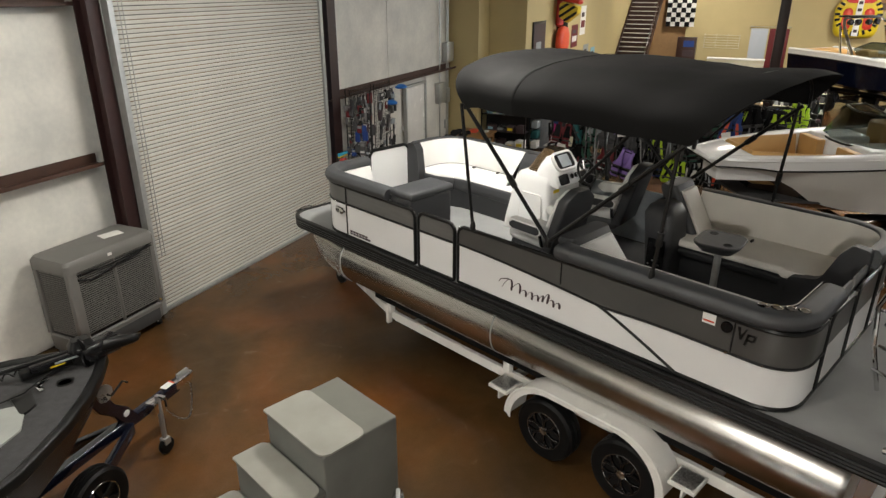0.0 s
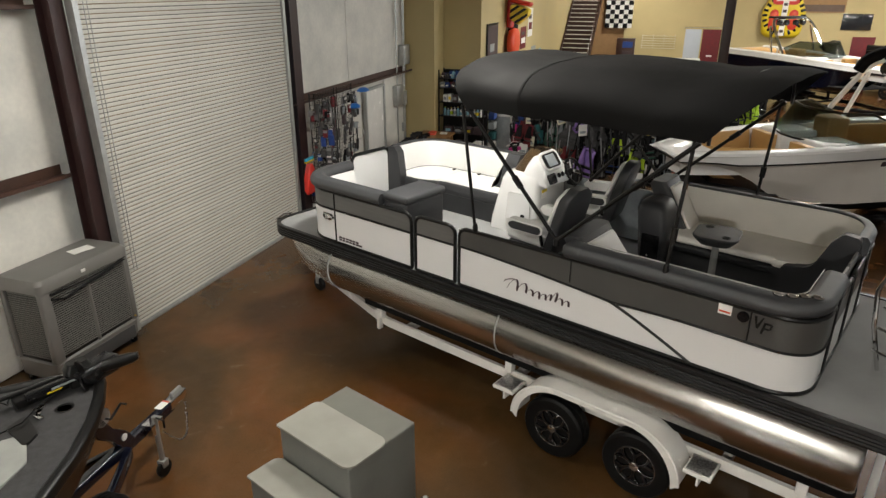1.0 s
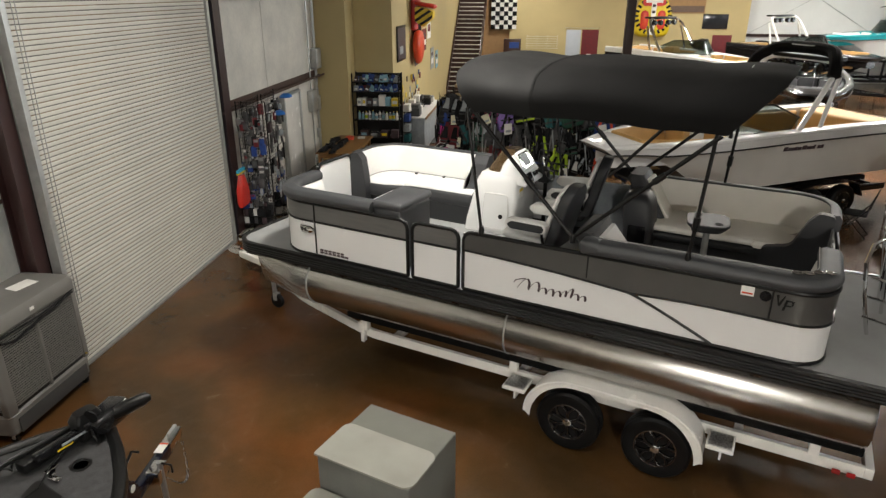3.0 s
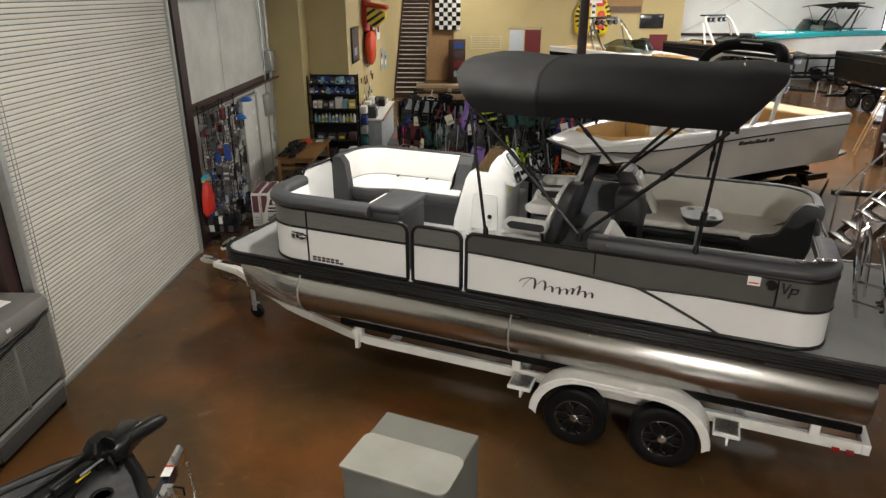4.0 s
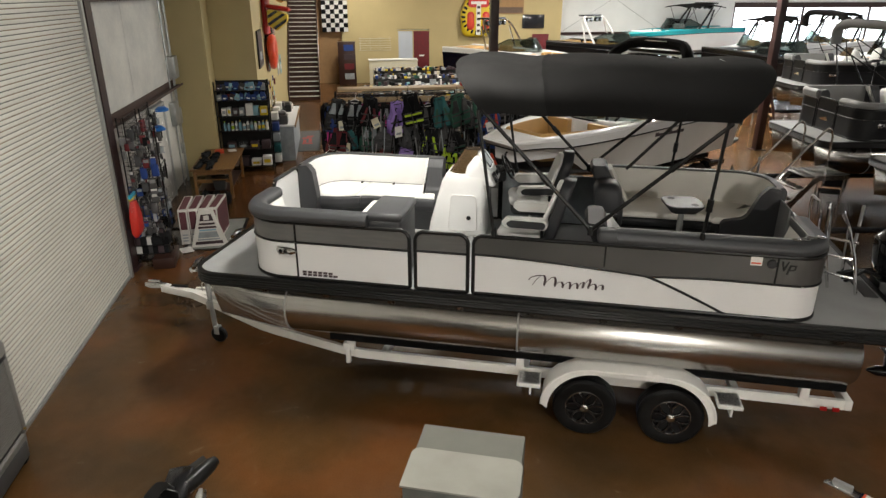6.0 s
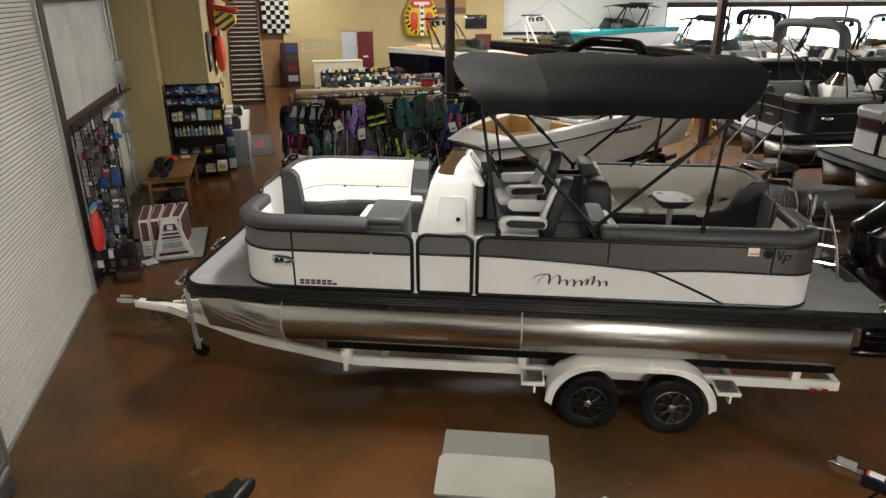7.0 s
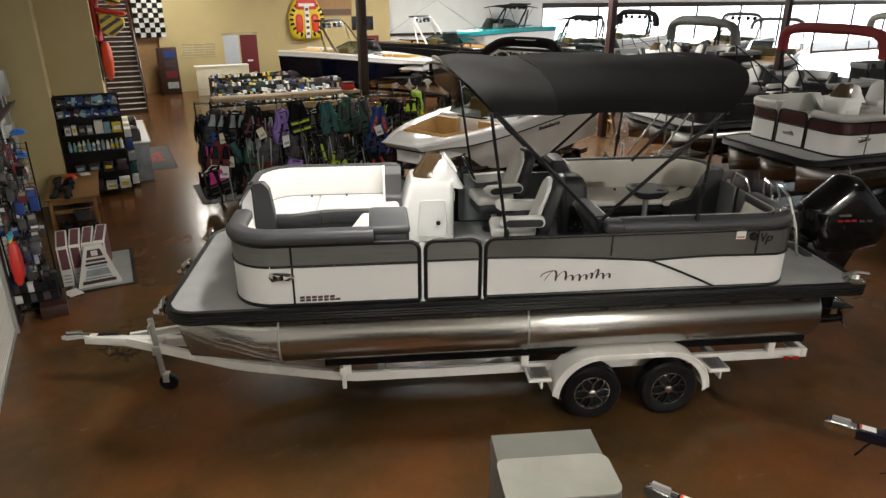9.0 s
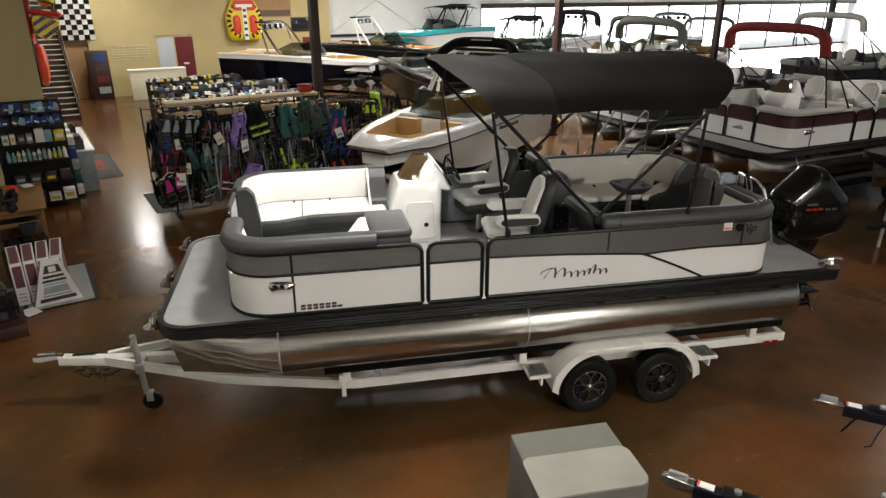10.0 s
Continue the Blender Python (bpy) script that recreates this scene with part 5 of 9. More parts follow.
# ---------------------------------------------------------------- trailer of the near pontoon boat
def road_wheel(parent, x, y, z, r, w, side=-1, spokes=6, fine=False):
    """Tyre with grooved tread and a black spoked rim."""
    prof = [(r * 0.60, -w * 0.42), (r * 0.80, -w * 0.5), (r * 0.93, -w * 0.47), (r, -w * 0.34), (r, -w * 0.13), (r * 0.975, -w * 0.12), (r * 0.975, -w * 0.08), (r, -w * 0.07), (r, w * 0.07), (r * 0.975, w * 0.08), (r * 0.975, w * 0.12), (r, w * 0.13), (r, w * 0.34), (r * 0.93, w * 0.47), (r * 0.80, w * 0.5), (r * 0.60, w * 0.42)]
    wh = part("wheel", lathe(bm_new(), [(r * 0.58, -w * 0.30), (r * 0.62, -w * 0.42), (r * 0.60, -w * 0.44), (r * 0.57, -w * 0.42), (r * 0.55, w * 0.3)], "x", 28), M_BLACK_RAIL, parent, m=pose(x, y, z, 0, 0, 0 if side < 0 else 180))
    part("tyre", lathe(bm_new(), prof, "x", 36, caps=False), M_RUBBER, wh, "black ribbed trailer tyre", smooth=30)
    part("rim_lip", tube(bm_new(), [(-w * 0.43, r * 0.595 * math.cos(a), r * 0.595 * math.sin(a)) for a in (2 * math.pi * q / 32 for q in range(32))], 0.004, 6, closed=True), M_CHROME, wh)
    if not fine:
        star = []
        for k in range(spokes * 4):
            rad = r * (0.57 if k % 4 in (1, 2) else 0.2)
            a = 2 * math.pi * k / (spokes * 4)
            star.append((rad * math.cos(a), rad * math.sin(a)))
        part("rim_spider", prism(bm_new(), star, -w * 0.46, -w * 0.36, "x"), M_BLACK_RAIL, wh, smooth=0)
        part("hub_cap", lathe(bm_new(), [(0.02, -w * 0.52), (0.045, -w * 0.48), (0.05, -w * 0.38)], "x", 12), M_CHROME, wh)
        return wh
    def pol(rad, deg):
        return (r * rad * math.sin(radians(deg)), r * rad * math.cos(radians(deg)))
    fork = [pol(0.12, -22), pol(0.30, -7), pol(0.42, -12), pol(0.575, -22), pol(0.575, -13), pol(0.44, -4.5), pol(0.38, 0), pol(0.44, 4.5), pol(0.575, 13), pol(0.575, 22), pol(0.42, 12), pol(0.30, 7), pol(0.12, 22)]
    rib = face = None
    for k in range(spokes):
        mm = pose(0, 0, 0, 360 * k / spokes, 0, 0)
        if rib is None:
            bm = bm_new()
            cx, cz = 0.0, r * 0.40
            loft(bm, [[(x, cx + (a - cx) * s, cz + (b - cz) * s) for a, b in fork] for x, s in ((-w * 0.34, 1.06), (-w * 0.43, 1.0), (-w * 0.46, 0.90))])
            rib = part("spoke", bm, M_BLACK_GLOSS, wh, smooth=0, m=mm)
            bm = bm_new()
            for side_of in (1, -1):
                tube(bm, [(-w * 0.455, side_of * a * 0.93, cz + (b - cz) * 0.93) for a, b in fork[9:]], 0.0016, 5)
            face = part("machined_edge", bm, M_CHROME, wh, m=mm)
        else:
            for nm, src in (("spoke", rib), ("machined_edge", face)):
                o = new(nm, src.data)
                o.parent = wh
                o.matrix_basis = mm
    part("hub_cap", lathe(bm_new(), [(0.02, -w * 0.52), (0.045, -w * 0.48), (0.05, -w * 0.38)], "x", 16), M_CHROME, wh)
    return wh


def tandem_trailer():
    t = thing("boat_trailer", pose(5.9, 0, 0), "white tandem-axle boat trailer with black bunks and spoked wheels", "trailer")
    # side rails: C-channel, bent inwards to the tongue
    for sx in (-1, 1):
        path = fillet([(sx * 0.98, 0.53), (sx * 0.98, 5.95), (sx * 0.62, 7.30), (0.22 if sx > 0 else 0.06, 8.75)], [0, 0.8, 0.6, 0], 6)
        dp = dense(path, 0.25)
        p3 = [(x, y, 0.025 * max(0, min(1, (y - 6) / 2.5))) for x, y in dp]
        o = 1 if sx < 0 else -1
        rail = part("side_rail", sweep(bm_new(), p3, [(0.0, 0.49), (o * 0.05, 0.49), (o * 0.05, 0.502), (o * 0.01, 0.502), (o * 0.01, 0.588), (o * 0.05, 0.588), (o * 0.05, 0.60), (0.0, 0.60)]), M_WHITE_PAINT, t, "white channel-section side rail", smooth=25)
        bunk = bx("bunk", t, M_CARPET, sx * 0.98 - 0.07, sx * 0.98 + 0.07, 0.58, 6.22, 0.745, 0.83, 0.012, "black carpeted bunk board")
        for yb in (0.95, 2.3, 3.95, 5.98):
            b = bx("bunk_bracket", t, M_WHITE_PAINT, sx * 0.98 - 0.04, sx * 0.98 + 0.04, yb - 0.045, yb + 0.045, 0.60, 0.745, 0.006)
        bx("drop_bracket", t, M_WHITE_PAINT, sx * 0.98 - 0.035, sx * 0.98 + 0.035, 5.995, 6.045, 0.42, 0.62, 0.006)
        bx("bracket_cap", t, M_WHITE_PAINT, sx * 0.98 - 0.05, sx * 0.98 + 0.05, 5.975, 6.065, 0.605, 0.70, 0.006)
        for yl in (0.75, 0.63):
            bx("marker_light", t, M_REDLENS, sx * 1.04 - 0.012, sx * 1.04 + 0.012, yl - 0.035, yl + 0.035, 0.50, 0.545, 0.006, "red marker light")
        # tandem fender
        xo = sx * 1.33
        xi = sx * 1.02
        cur = [(3.16 + 0.52 * math.cos(a), 0.38 + 0.48 * math.sin(a)) for a in (math.pi / 2 * q / 12 for q in range(13))] + [(2.38 - 0.52 * math.sin(a), 0.38 + 0.48 * math.cos(a)) for a in (math.pi / 2 * q / 12 for q in range(13))]
        inner = [(2.75 + (a - 2.75) * 0.965, b - 0.02) for a, b in cur]
        fen = part("fender", loft(bm_new(), [[(x, a, b) for a, b in cur] + [(x, a, b) for a, b in reversed(inner)] for x in (min(xo, xi), max(xo, xi))]), M_WHITE_PAINT, t, "white rolled tandem fender", smooth=40)
        part("fender_skirt", loft(bm_new(), [[(xo + dx, a, b) for a, b in cur] + [(xo + dx, 2.75 + (a - 2.75) * 0.93, b - 0.05) for a, b in reversed(cur)] for dx in (-0.006, 0.006)]), M_WHITE_PAINT, fen, smooth=40)
        part("rolled_edge", tube(bm_new(), [(xo, a, b) for a, b in cur], 0.016, 8), M_WHITE_PAINT, fen)
        for ys0, ys1 in ((3.70, 3.96), (1.60, 1.85)):
            s = bx("step", t, M_WHITE_PAINT, min(sx * 1.30, sx * 1.02), max(sx * 1.30, sx * 1.02), ys0, ys1, 0.545, 0.585, 0.006)
            bx("tread_plate", s, M_TREAD, min(sx * 1.28, sx * 1.05), max(sx * 1.28, sx * 1.05), ys0 + 0.02, ys1 - 0.02, 0.586, 0.592, 0.002)
            bx("step_gusset", s, M_WHITE_PAINT, min(sx * 1.30, sx * 1.02), max(sx * 1.30, sx * 1.02), ys0 + 0.1, ys0 + 0.12, 0.46, 0.545)
        for yw in (3.21, 2.30):
            road_wheel(t, sx * 1.18, yw, 0.345, 0.345, 0.225, side=sx, fine=sx < 0)
    bx("cross_member", t, M_WHITE_PAINT, -0.985, 0.985, 0.455, 0.528, 0.49, 0.602, 0.006)
    for yc in (1.6, 2.7, 3.9, 5.6):
        bx("cross_member", t, M_WHITE_PAINT, -0.96, 0.96, yc - 0.04, yc + 0.04, 0.48, 0.56, 0.006)
    for yw in (3.21, 2.30):
        part("axle", tube(bm_new(), [(-1.1, yw, 0.345), (1.1, yw, 0.345)], 0.035, 8), M_BLACK_RAIL, t)
    # tongue with coupler, chains and jack
    part("tongue", loft(bm_new(), [[(x0 + a, y, z0 + b) for a, b in rrect(-0.055, 0.055, -0.055, 0.055, 0.012)] for x0, y, z0 in ((0.02, 7.3, 0.535), (0.12, 8.75, 0.56), (0.20, 9.28, 0.58))]), M_WHITE_PAINT, t, "white box tongue")
    part("coupler", loft(bm_new(), [[(0.20 + a, y, 0.60 + b) for a, b in rrect(-w, w, -h, h, 0.02)] for y, w, h in ((9.22, 0.045, 0.045), (9.36, 0.05, 0.052), (9.48, 0.042, 0.045), (9.56, 0.02, 0.03))]), M_CHROME, t, "bright zinc ball coupler")
    part("coupler_latch", box(bm_new(), 0.18, 0.22, 9.30, 9.50, 0.655, 0.69, 0.01), M_CHROME, t)
    part("tongue_pad", box(bm_new(), 0.15, 0.22, 8.86, 9.12, 0.632, 0.642, 0.004), M_RUBBER, t)
    rng = random.Random(4)
    for k in range(4):
        pts = [(0.15 + 0.03 * k, 9.0 - 0.05 * k, 0.52)]
        for q in range(7):
            pts.append((0.10 + rng.uniform(-0.1, 0.12), 9.05 - 0.06 * q + rng.uniform(-0.1, 0.1), 0.44 - 0.035 * rng.random() * q))
        part("loose_cable", tube(bm_new(), pts, 0.006, 5), M_BLACK_RAIL, t)
    j = part("tongue_jack", tube(bm_new(), [(-0.14, 8.30, 0.20), (-0.14, 8.34, 0.98)], 0.034, 12), M_GALV, t, "galvanised swivel tongue jack")
    part("jack_handle", tube(bm_new(), [(-0.14, 8.34, 0.93), (-0.26, 8.34, 0.93), (-0.26, 8.34, 0.83)], 0.01, 6), M_GALV, j)
    part("jack_clamp", box(bm_new(), -0.19, 0.08, 8.27, 8.37, 0.50, 0.62, 0.01), M_GALV, j)
    part("jack_wheel", lathe(bm_new(), [(0.03, -0.035), (0.10, -0.035), (0.115, -0.02), (0.115, 0.02), (0.10, 0.035), (0.03, 0.035)], "x", 20, (-0.16, 8.24, 0.115)), M_RUBBER, j)
    part("jack_fork", box(bm_new(), -0.20, -0.11, 8.22, 8.30, 0.12, 0.24, 0.008), M_GALV, j)
    # winch post under the bow
    part("winch_post", loft(bm_new(), [[(0.1 + a, y, z) for a, y in rrect(-0.05, 0.05, y0 - 0.05, y0 + 0.05, 0.01)] for y0, z in ((7.95, 0.58), (7.80, 1.30))]), M_WHITE_PAINT, t)
    return t


tandem_trailer()


# ---------------------------------------------------------------- things near the roll-up door
def swamp_cooler():
    t = thing("evaporative_cooler", W(4.70, 7.22), "grey portable evaporative cooler on castors with louvred sides", "air cooler")
    Wd, D, Hh = 1.34, 0.66, 1.36
    part("body", loft(bm_new(), [[(a, b, z) for a, b in rrect(0.0 + i, Wd - i, 0.0 + i, D - i, 0.05)] for z, i in ((0.36, 0.03), (1.30, 0.03))]), M_BLACK_RAIL, t)
    part("tank", loft(bm_new(), [[(a, b, z) for a, b in rrect(0.0 + i, Wd - i, 0.0 + i, D - i, 0.06)] for z, i in ((0.09, 0.05), (0.14, 0.01), (0.35, 0.0), (0.37, 0.02))]), M_PLASTIC_GREY, t, "grey water tank base")
    part("lid", loft(bm_new(), [[(a, b, z) for a, b in rrect(-0.02 + i, Wd + 0.02 - i, -0.02 + i, D + 0.02 - i, 0.07)] for z, i in ((1.30, 0.0), (1.41, 0.0), (1.46, 0.03), (1.475, 0.09))]), M_PLASTIC_GREY, t, "moulded grey top lid")
    for x0, x1 in ((0.0, 0.14), (0.66, 0.70), (Wd - 0.08, Wd)):
        bx("corner_post", t, M_PLASTIC_GREY, x0, x1, -0.004, 0.06, 0.36, 1.31, 0.02)
    for x0 in (0.0, Wd - 0.05):
        for y0 in (0.0, D - 0.08):
            bx("corner_post", t, M_PLASTIC_GREY, x0 - 0.004, x0 + 0.054, y0 + 0.001, y0 + 0.081, 0.365, 1.305, 0.02)
    bm = box(bm_new(), 0.0, 1.0, -0.006, 0.010, -0.0055, 0.0055)
    slat = None
    for k in range(30):
        z = 0.43 + k * 0.029
        for x0, w in ((0.14, 0.52), (0.70, 0.56)):
            if slat is None:
                slat = part("louvre", bm, M_PLASTIC_GREY, t, m=Matrix.Translation((x0, 0.012, z)) @ Matrix.Diagonal((w, 1, 1, 1)))
            else:
                o = new("louvre", slat.data)
                o.parent = t
                o.matrix_basis = Matrix.Translation((x0, 0.012, z)) @ Matrix.Diagonal((w, 1, 1, 1))
        for xs in (0.016, Wd - 0.016):
            o = new("louvre", slat.data)
            o.parent = t
            o.matrix_basis = Matrix.Translation((xs, 0.09, z)) @ Matrix.Rotation(math.pi / 2, 4, "Z") @ Matrix.Diagonal((0.45, 1, 1, 1))
    part("strap", tube(bm_new(), [(0.12, -0.01, 1.20), (0.3, -0.016, 1.14), (0.62, -0.016, 1.19), (1.0, -0.016, 1.22), (1.28, -0.01, 1.30)], 0.014, 6), M_RUBBER, t)
    part("strap", tube(bm_new(), [(0.12, -0.01, 1.26), (0.6, -0.016, 1.24), (1.28, -0.01, 1.26)], 0.010, 6), M_RUBBER, t)
    bx("tank_mark", t, M_PLASTIC_DARK, 0.10, 1.24, -0.012, -0.002, 0.12, 0.30, 0.004)
    for cx in (0.08, Wd - 0.08):
        for cy in (0.08, D - 0.08):
            c = part("castor", lathe(bm_new(), [(0.02, -0.02), (0.05, -0.02), (0.05, 0.02), (0.02, 0.02)], "x", 14, (cx, cy, 0.05)), M_RUBBER, t)
            part("castor_fork", box(bm_new(), cx - 0.03, cx + 0.03, cy - 0.02, cy + 0.02, 0.05, 0.115, 0.006), M_GALV, c)
    part("water_inlet", lathe(bm_new(), [(0.012, -0.02), (0.014, 0.01)], "y", 10, (Wd - 0.06, 0, 0.42)), M_BRASS, t)
    lone("paper_sheet", box(bm_new(), -0.14, 0.14, -0.09, 0.09, 0, 0.004), M_PAPER, W(5.65, 7.55, 1.476, -12), "white paper sheet on the cooler lid", "paper")
    lone("label_plate", box(bm_new(), -0.03, 0.03, -0.004, 0.004, -0.018, 0.018), M_PAPER, W(5.30, 7.176, 1.385), "small white label on the cooler lid", "label")


swamp_cooler()


def boarding_steps():
    t = thing("boarding_steps", pose(0, 0, 0), "grey vinyl-covered boarding step box with pale pads", "steps")
    # three treads that rise towards the boat
    for x0, x1, zt in ((2.32, 3.12, 1.015), (1.97, 2.318, 0.68), (1.62, 1.968, 0.34)):
        st = part("step", box(bm_new(), x0, x1, 3.76, 4.66, 0.0, zt, 0.018, 3), M_STEPS_SIDE, t)
        x2 = min(x1 - 0.03, x0 + 0.46)
        pad = fillet([(x0 - 0.02, 3.745), (x2, 3.745), (x2, 4.675), (x0 - 0.02, 4.675)], [0.09, 0.09, 0.07, 0.012], 6, closed=True)
        bm = prism(bm_new(), pad, zt + 0.003, zt + 0.02)
        part("tread_pad", bm, M_STEPS_PAD, st, "pale grey tread pad", smooth=50)
    part("top_cover", box(bm_new(), 2.325, 3.118, 3.765, 4.655, 1.0145, 1.019, 0.002), M_STEPS, t)
    return t


boarding_steps()


def coupler_parts(t, y, z, paint):
    """Coupler, latch, jack-style hardware at the end of a tongue along +y."""
    part("coupler", loft(bm_new(), [[(a, yy, z + b) for a, b in rrect(-w, w, -h, h, 0.012)] for yy, w, h in ((y - 0.30, 0.05, 0.05), (y - 0.12, 0.05, 0.055), (y - 0.03, 0.04, 0.05), (y, 0.02, 0.03))]), M_CHROME, t, "bright zinc ball coupler")
    part("coupler_latch", box(bm_new(), -0.018, 0.018, y - 0.22, y - 0.06, z + 0.05, z + 0.10, 0.008), M_GALV, t)
    bx("warning_label", t, M_PAPER, -0.04, 0.04, y - 0.44, y - 0.30, z + 0.056, z + 0.060)
    bx("warning_label", t, M_ORANGE, -0.04, 0.04, y - 0.32, y - 0.30, z + 0.058, z + 0.062)


def bass_boat():
    m = pose(1.38, 6.03, 0, 0, 0, -73)
    t = thing("bass_boat", m, "dark grey bass boat bow with a trolling motor on its deck", "boat")
    st = [(0.0, 0.12), (-0.2, 0.33), (-0.45, 0.54), (-0.8, 0.76), (-1.3, 0.99), (-2.0, 1.14), (-3.6, 1.18), (-5.4, 1.16)]
    loops = []
    for y, b in st:
        s = -y / 5.4
        keel = 0.62 + 0.55 * max(0, 1 - s * 3.2) ** 1.5
        loops.append([(0, y, keel), (b * 0.55, y, keel + 0.12), (b * 0.93, y, keel + 0.40 * (1 - 0.5 * max(0, 1 - s * 3))), (b, y, 1.38), (b * 0.9, y, 1.36), (-b * 0.9, y, 1.36), (-b, y, 1.38), (-b * 0.93, y, keel + 0.40 * (1 - 0.5 * max(0, 1 - s * 3))), (-b * 0.55, y, keel + 0.12)])
    part("hull", loft(bm_new(), loops), M_BLACK_GLOSS, t, smooth=30)
    outline = [(b - 0.03, y) for y, b in reversed(st)] + [(-(b - 0.03), y) for y, b in st]
    part("bow_deck", prism(bm_new(), outline, 1.385, 1.42), M_GREYF, t, "dark grey carpeted bow deck")
    gun = [(-b, y) for y, b in reversed(st)] + [(b, y) for y, b in st]
    part("gunwale", sweep(bm_new(), gun, soft([(-0.03, 1.35), (0.05, 1.35), (0.06, 1.43), (0.02, 1.46), (-0.03, 1.44)], 0.015, 2)), M_BLACK_RAIL, t)
    part("deck_hole", lathe(bm_new(), [(0.065, 1.415), (0.075, 1.425), (0.055, 1.428), (0.05, 1.42)], "z", 18, (0.18, -0.42, 0)), M_BLACK_RAIL, t)
    part("pale_deck_panel", prism(bm_new(), fillet([(0.22, -0.78), (0.52, -1.0), (0.75, -1.75), (0.10, -1.75), (-0.02, -1.1)], 0.06, 4, closed=True), 1.421, 1.435), M_MAT_PALE, t)
    part("hatch", prism(bm_new(), fillet([(0.0, -0.62), (0.30, -0.74), (0.36, -0.9), (0.02, -0.80)], 0.03, 3, closed=True), 1.421, 1.44), M_BLACK_RAIL, t)
    part("foot_pedal", prism(bm_new(), fillet([(0.16, -1.05), (0.42, -1.12), (0.44, -1.45), (0.16, -1.42)], 0.05, 3, closed=True), 1.436, 1.47), M_RUBBER, t)
    # trolling motor stowed across the deck
    tm = part("trolling_motor", tube(bm_new(), [(0.14, 0.14, 1.53), (-0.05, -0.10, 1.53), (-0.50, -1.40, 1.53)], 0.02, 8), M_BLACK_RAIL, t, "black trolling motor stowed on the bow")
    part("motor_head", loft(bm_new(), [[(0.10 + a, 0.06 + d, 1.535 + b) for a, b in rrect(-w, w, -w * 0.9, w * 0.9, 0.03)] for d, w in ((-0.24, 0.05), (-0.18, 0.085), (0.08, 0.09), (0.14, 0.05))]), M_BLACK_GLOSS, tm, m=pose(0, 0, 0))
    part("mount_base", box(bm_new(), -0.05, 0.07, -0.62, 0.06, 1.44, 1.52, 0.02), M_BLACK_RAIL, tm, m=pose(0, 0, 0, 0, 0, -16))
    part("mount_arm", box(bm_new(), 0.06, 0.12, -0.55, 0.02, 1.50, 1.57, 0.015), M_BLACK_GLOSS, tm, m=pose(0, 0, 0, 0, 0, -16))
    part("mount_mark", box(bm_new(), 0.121, 0.125, -0.36, -0.16, 1.527, 1.545), M_GREYPRINT, tm, m=pose(0, 0, 0, 0, 0, -16))
    mp = pose(0.20, 0.10, 1.56, 0, 0, -28)
    part("lower_unit", lathe(bm_new(), [(0.010, 0.20), (0.034, 0.185), (0.050, 0.13), (0.056, 0.02), (0.054, -0.12), (0.042, -0.20), (0.02, -0.24)], "y", 18), M_BLACK_RAIL, tm, m=mp)
    part("skeg", prism(bm_new(), fillet([(-0.10, -0.04), (0.16, -0.04), (0.24, -0.17), (0.10, -0.20)], [0.02, 0.02, 0.015, 0.04], 3, closed=True), -0.012, 0.012, "x"), M_BLACK_RAIL, tm, m=mp @ pose(0, 0, 0, 0, 70, 0))
    part("prop_hub", lathe(bm_new(), [(0.02, 0.05), (0.045, 0.0), (0.04, -0.06)], "y", 14), M_BLACK_GLOSS, tm, m=mp @ pose(0, -0.27, 0))
    for a in (20, 140, 260):
        blade = fillet([(-0.03, 0.03), (0.03, 0.03), (0.075, 0.09), (0.06, 0.15), (-0.02, 0.155), (-0.045, 0.10)], 0.02, 3, closed=True)
        part("propeller_blade", prism(bm_new(), blade, -0.006, 0.006, "y"), M_BLACK_RAIL, tm, m=mp @ pose(0, -0.28, 0, 0, a, 0) @ pose(0, 0, 0, 0, 0, 25))
    part("steering_head", loft(bm_new(), [[(a, b, z) for a, b in rrect(-w, w, -d, d, 0.03)] for z, w, d in ((1.45, 0.07, 0.10), (1.60, 0.075, 0.11), (1.66, 0.05, 0.08))]), M_BLACK_RAIL, tm, m=pose(0.02, -0.12, 0, 0, 0, -18))
    pts = [(-0.10 - 0.34 * q / 90 + 0.022 * math.cos(q * 0.9), -0.30 - 1.1 * q / 90, 1.50 + 0.022 * math.sin(q * 0.9)) for q in range(91)]
    part("coiled_cable", tube(bm_new(), pts, 0.007, 5), M_RUBBER, tm)
    part("mount_mark", box(bm_new(), 0.121, 0.126, -0.40, -0.28, 1.505, 1.518), M_YEL, tm, m=pose(0, 0, 0, 0, 0, -16))
    part("pull_rope", tube(bm_new(), [(0.05, -0.25, 1.52), (0.0, -0.5, 1.45), (0.1, -0.72, 1.46), (0.05, -0.9, 1.45)], 0.006, 5), M_RUBBER, tm)
    for k in range(3):
        part("bow_clip", box(bm_new(), -0.02, 0.02, -0.05, 0.05, 0, 0.02, 0.006), M_CHROME, t, m=pose(0.02 + 0.05 * k, -0.52 - 0.04 * k, 1.43, 0, 0, 40 * k))
    return t


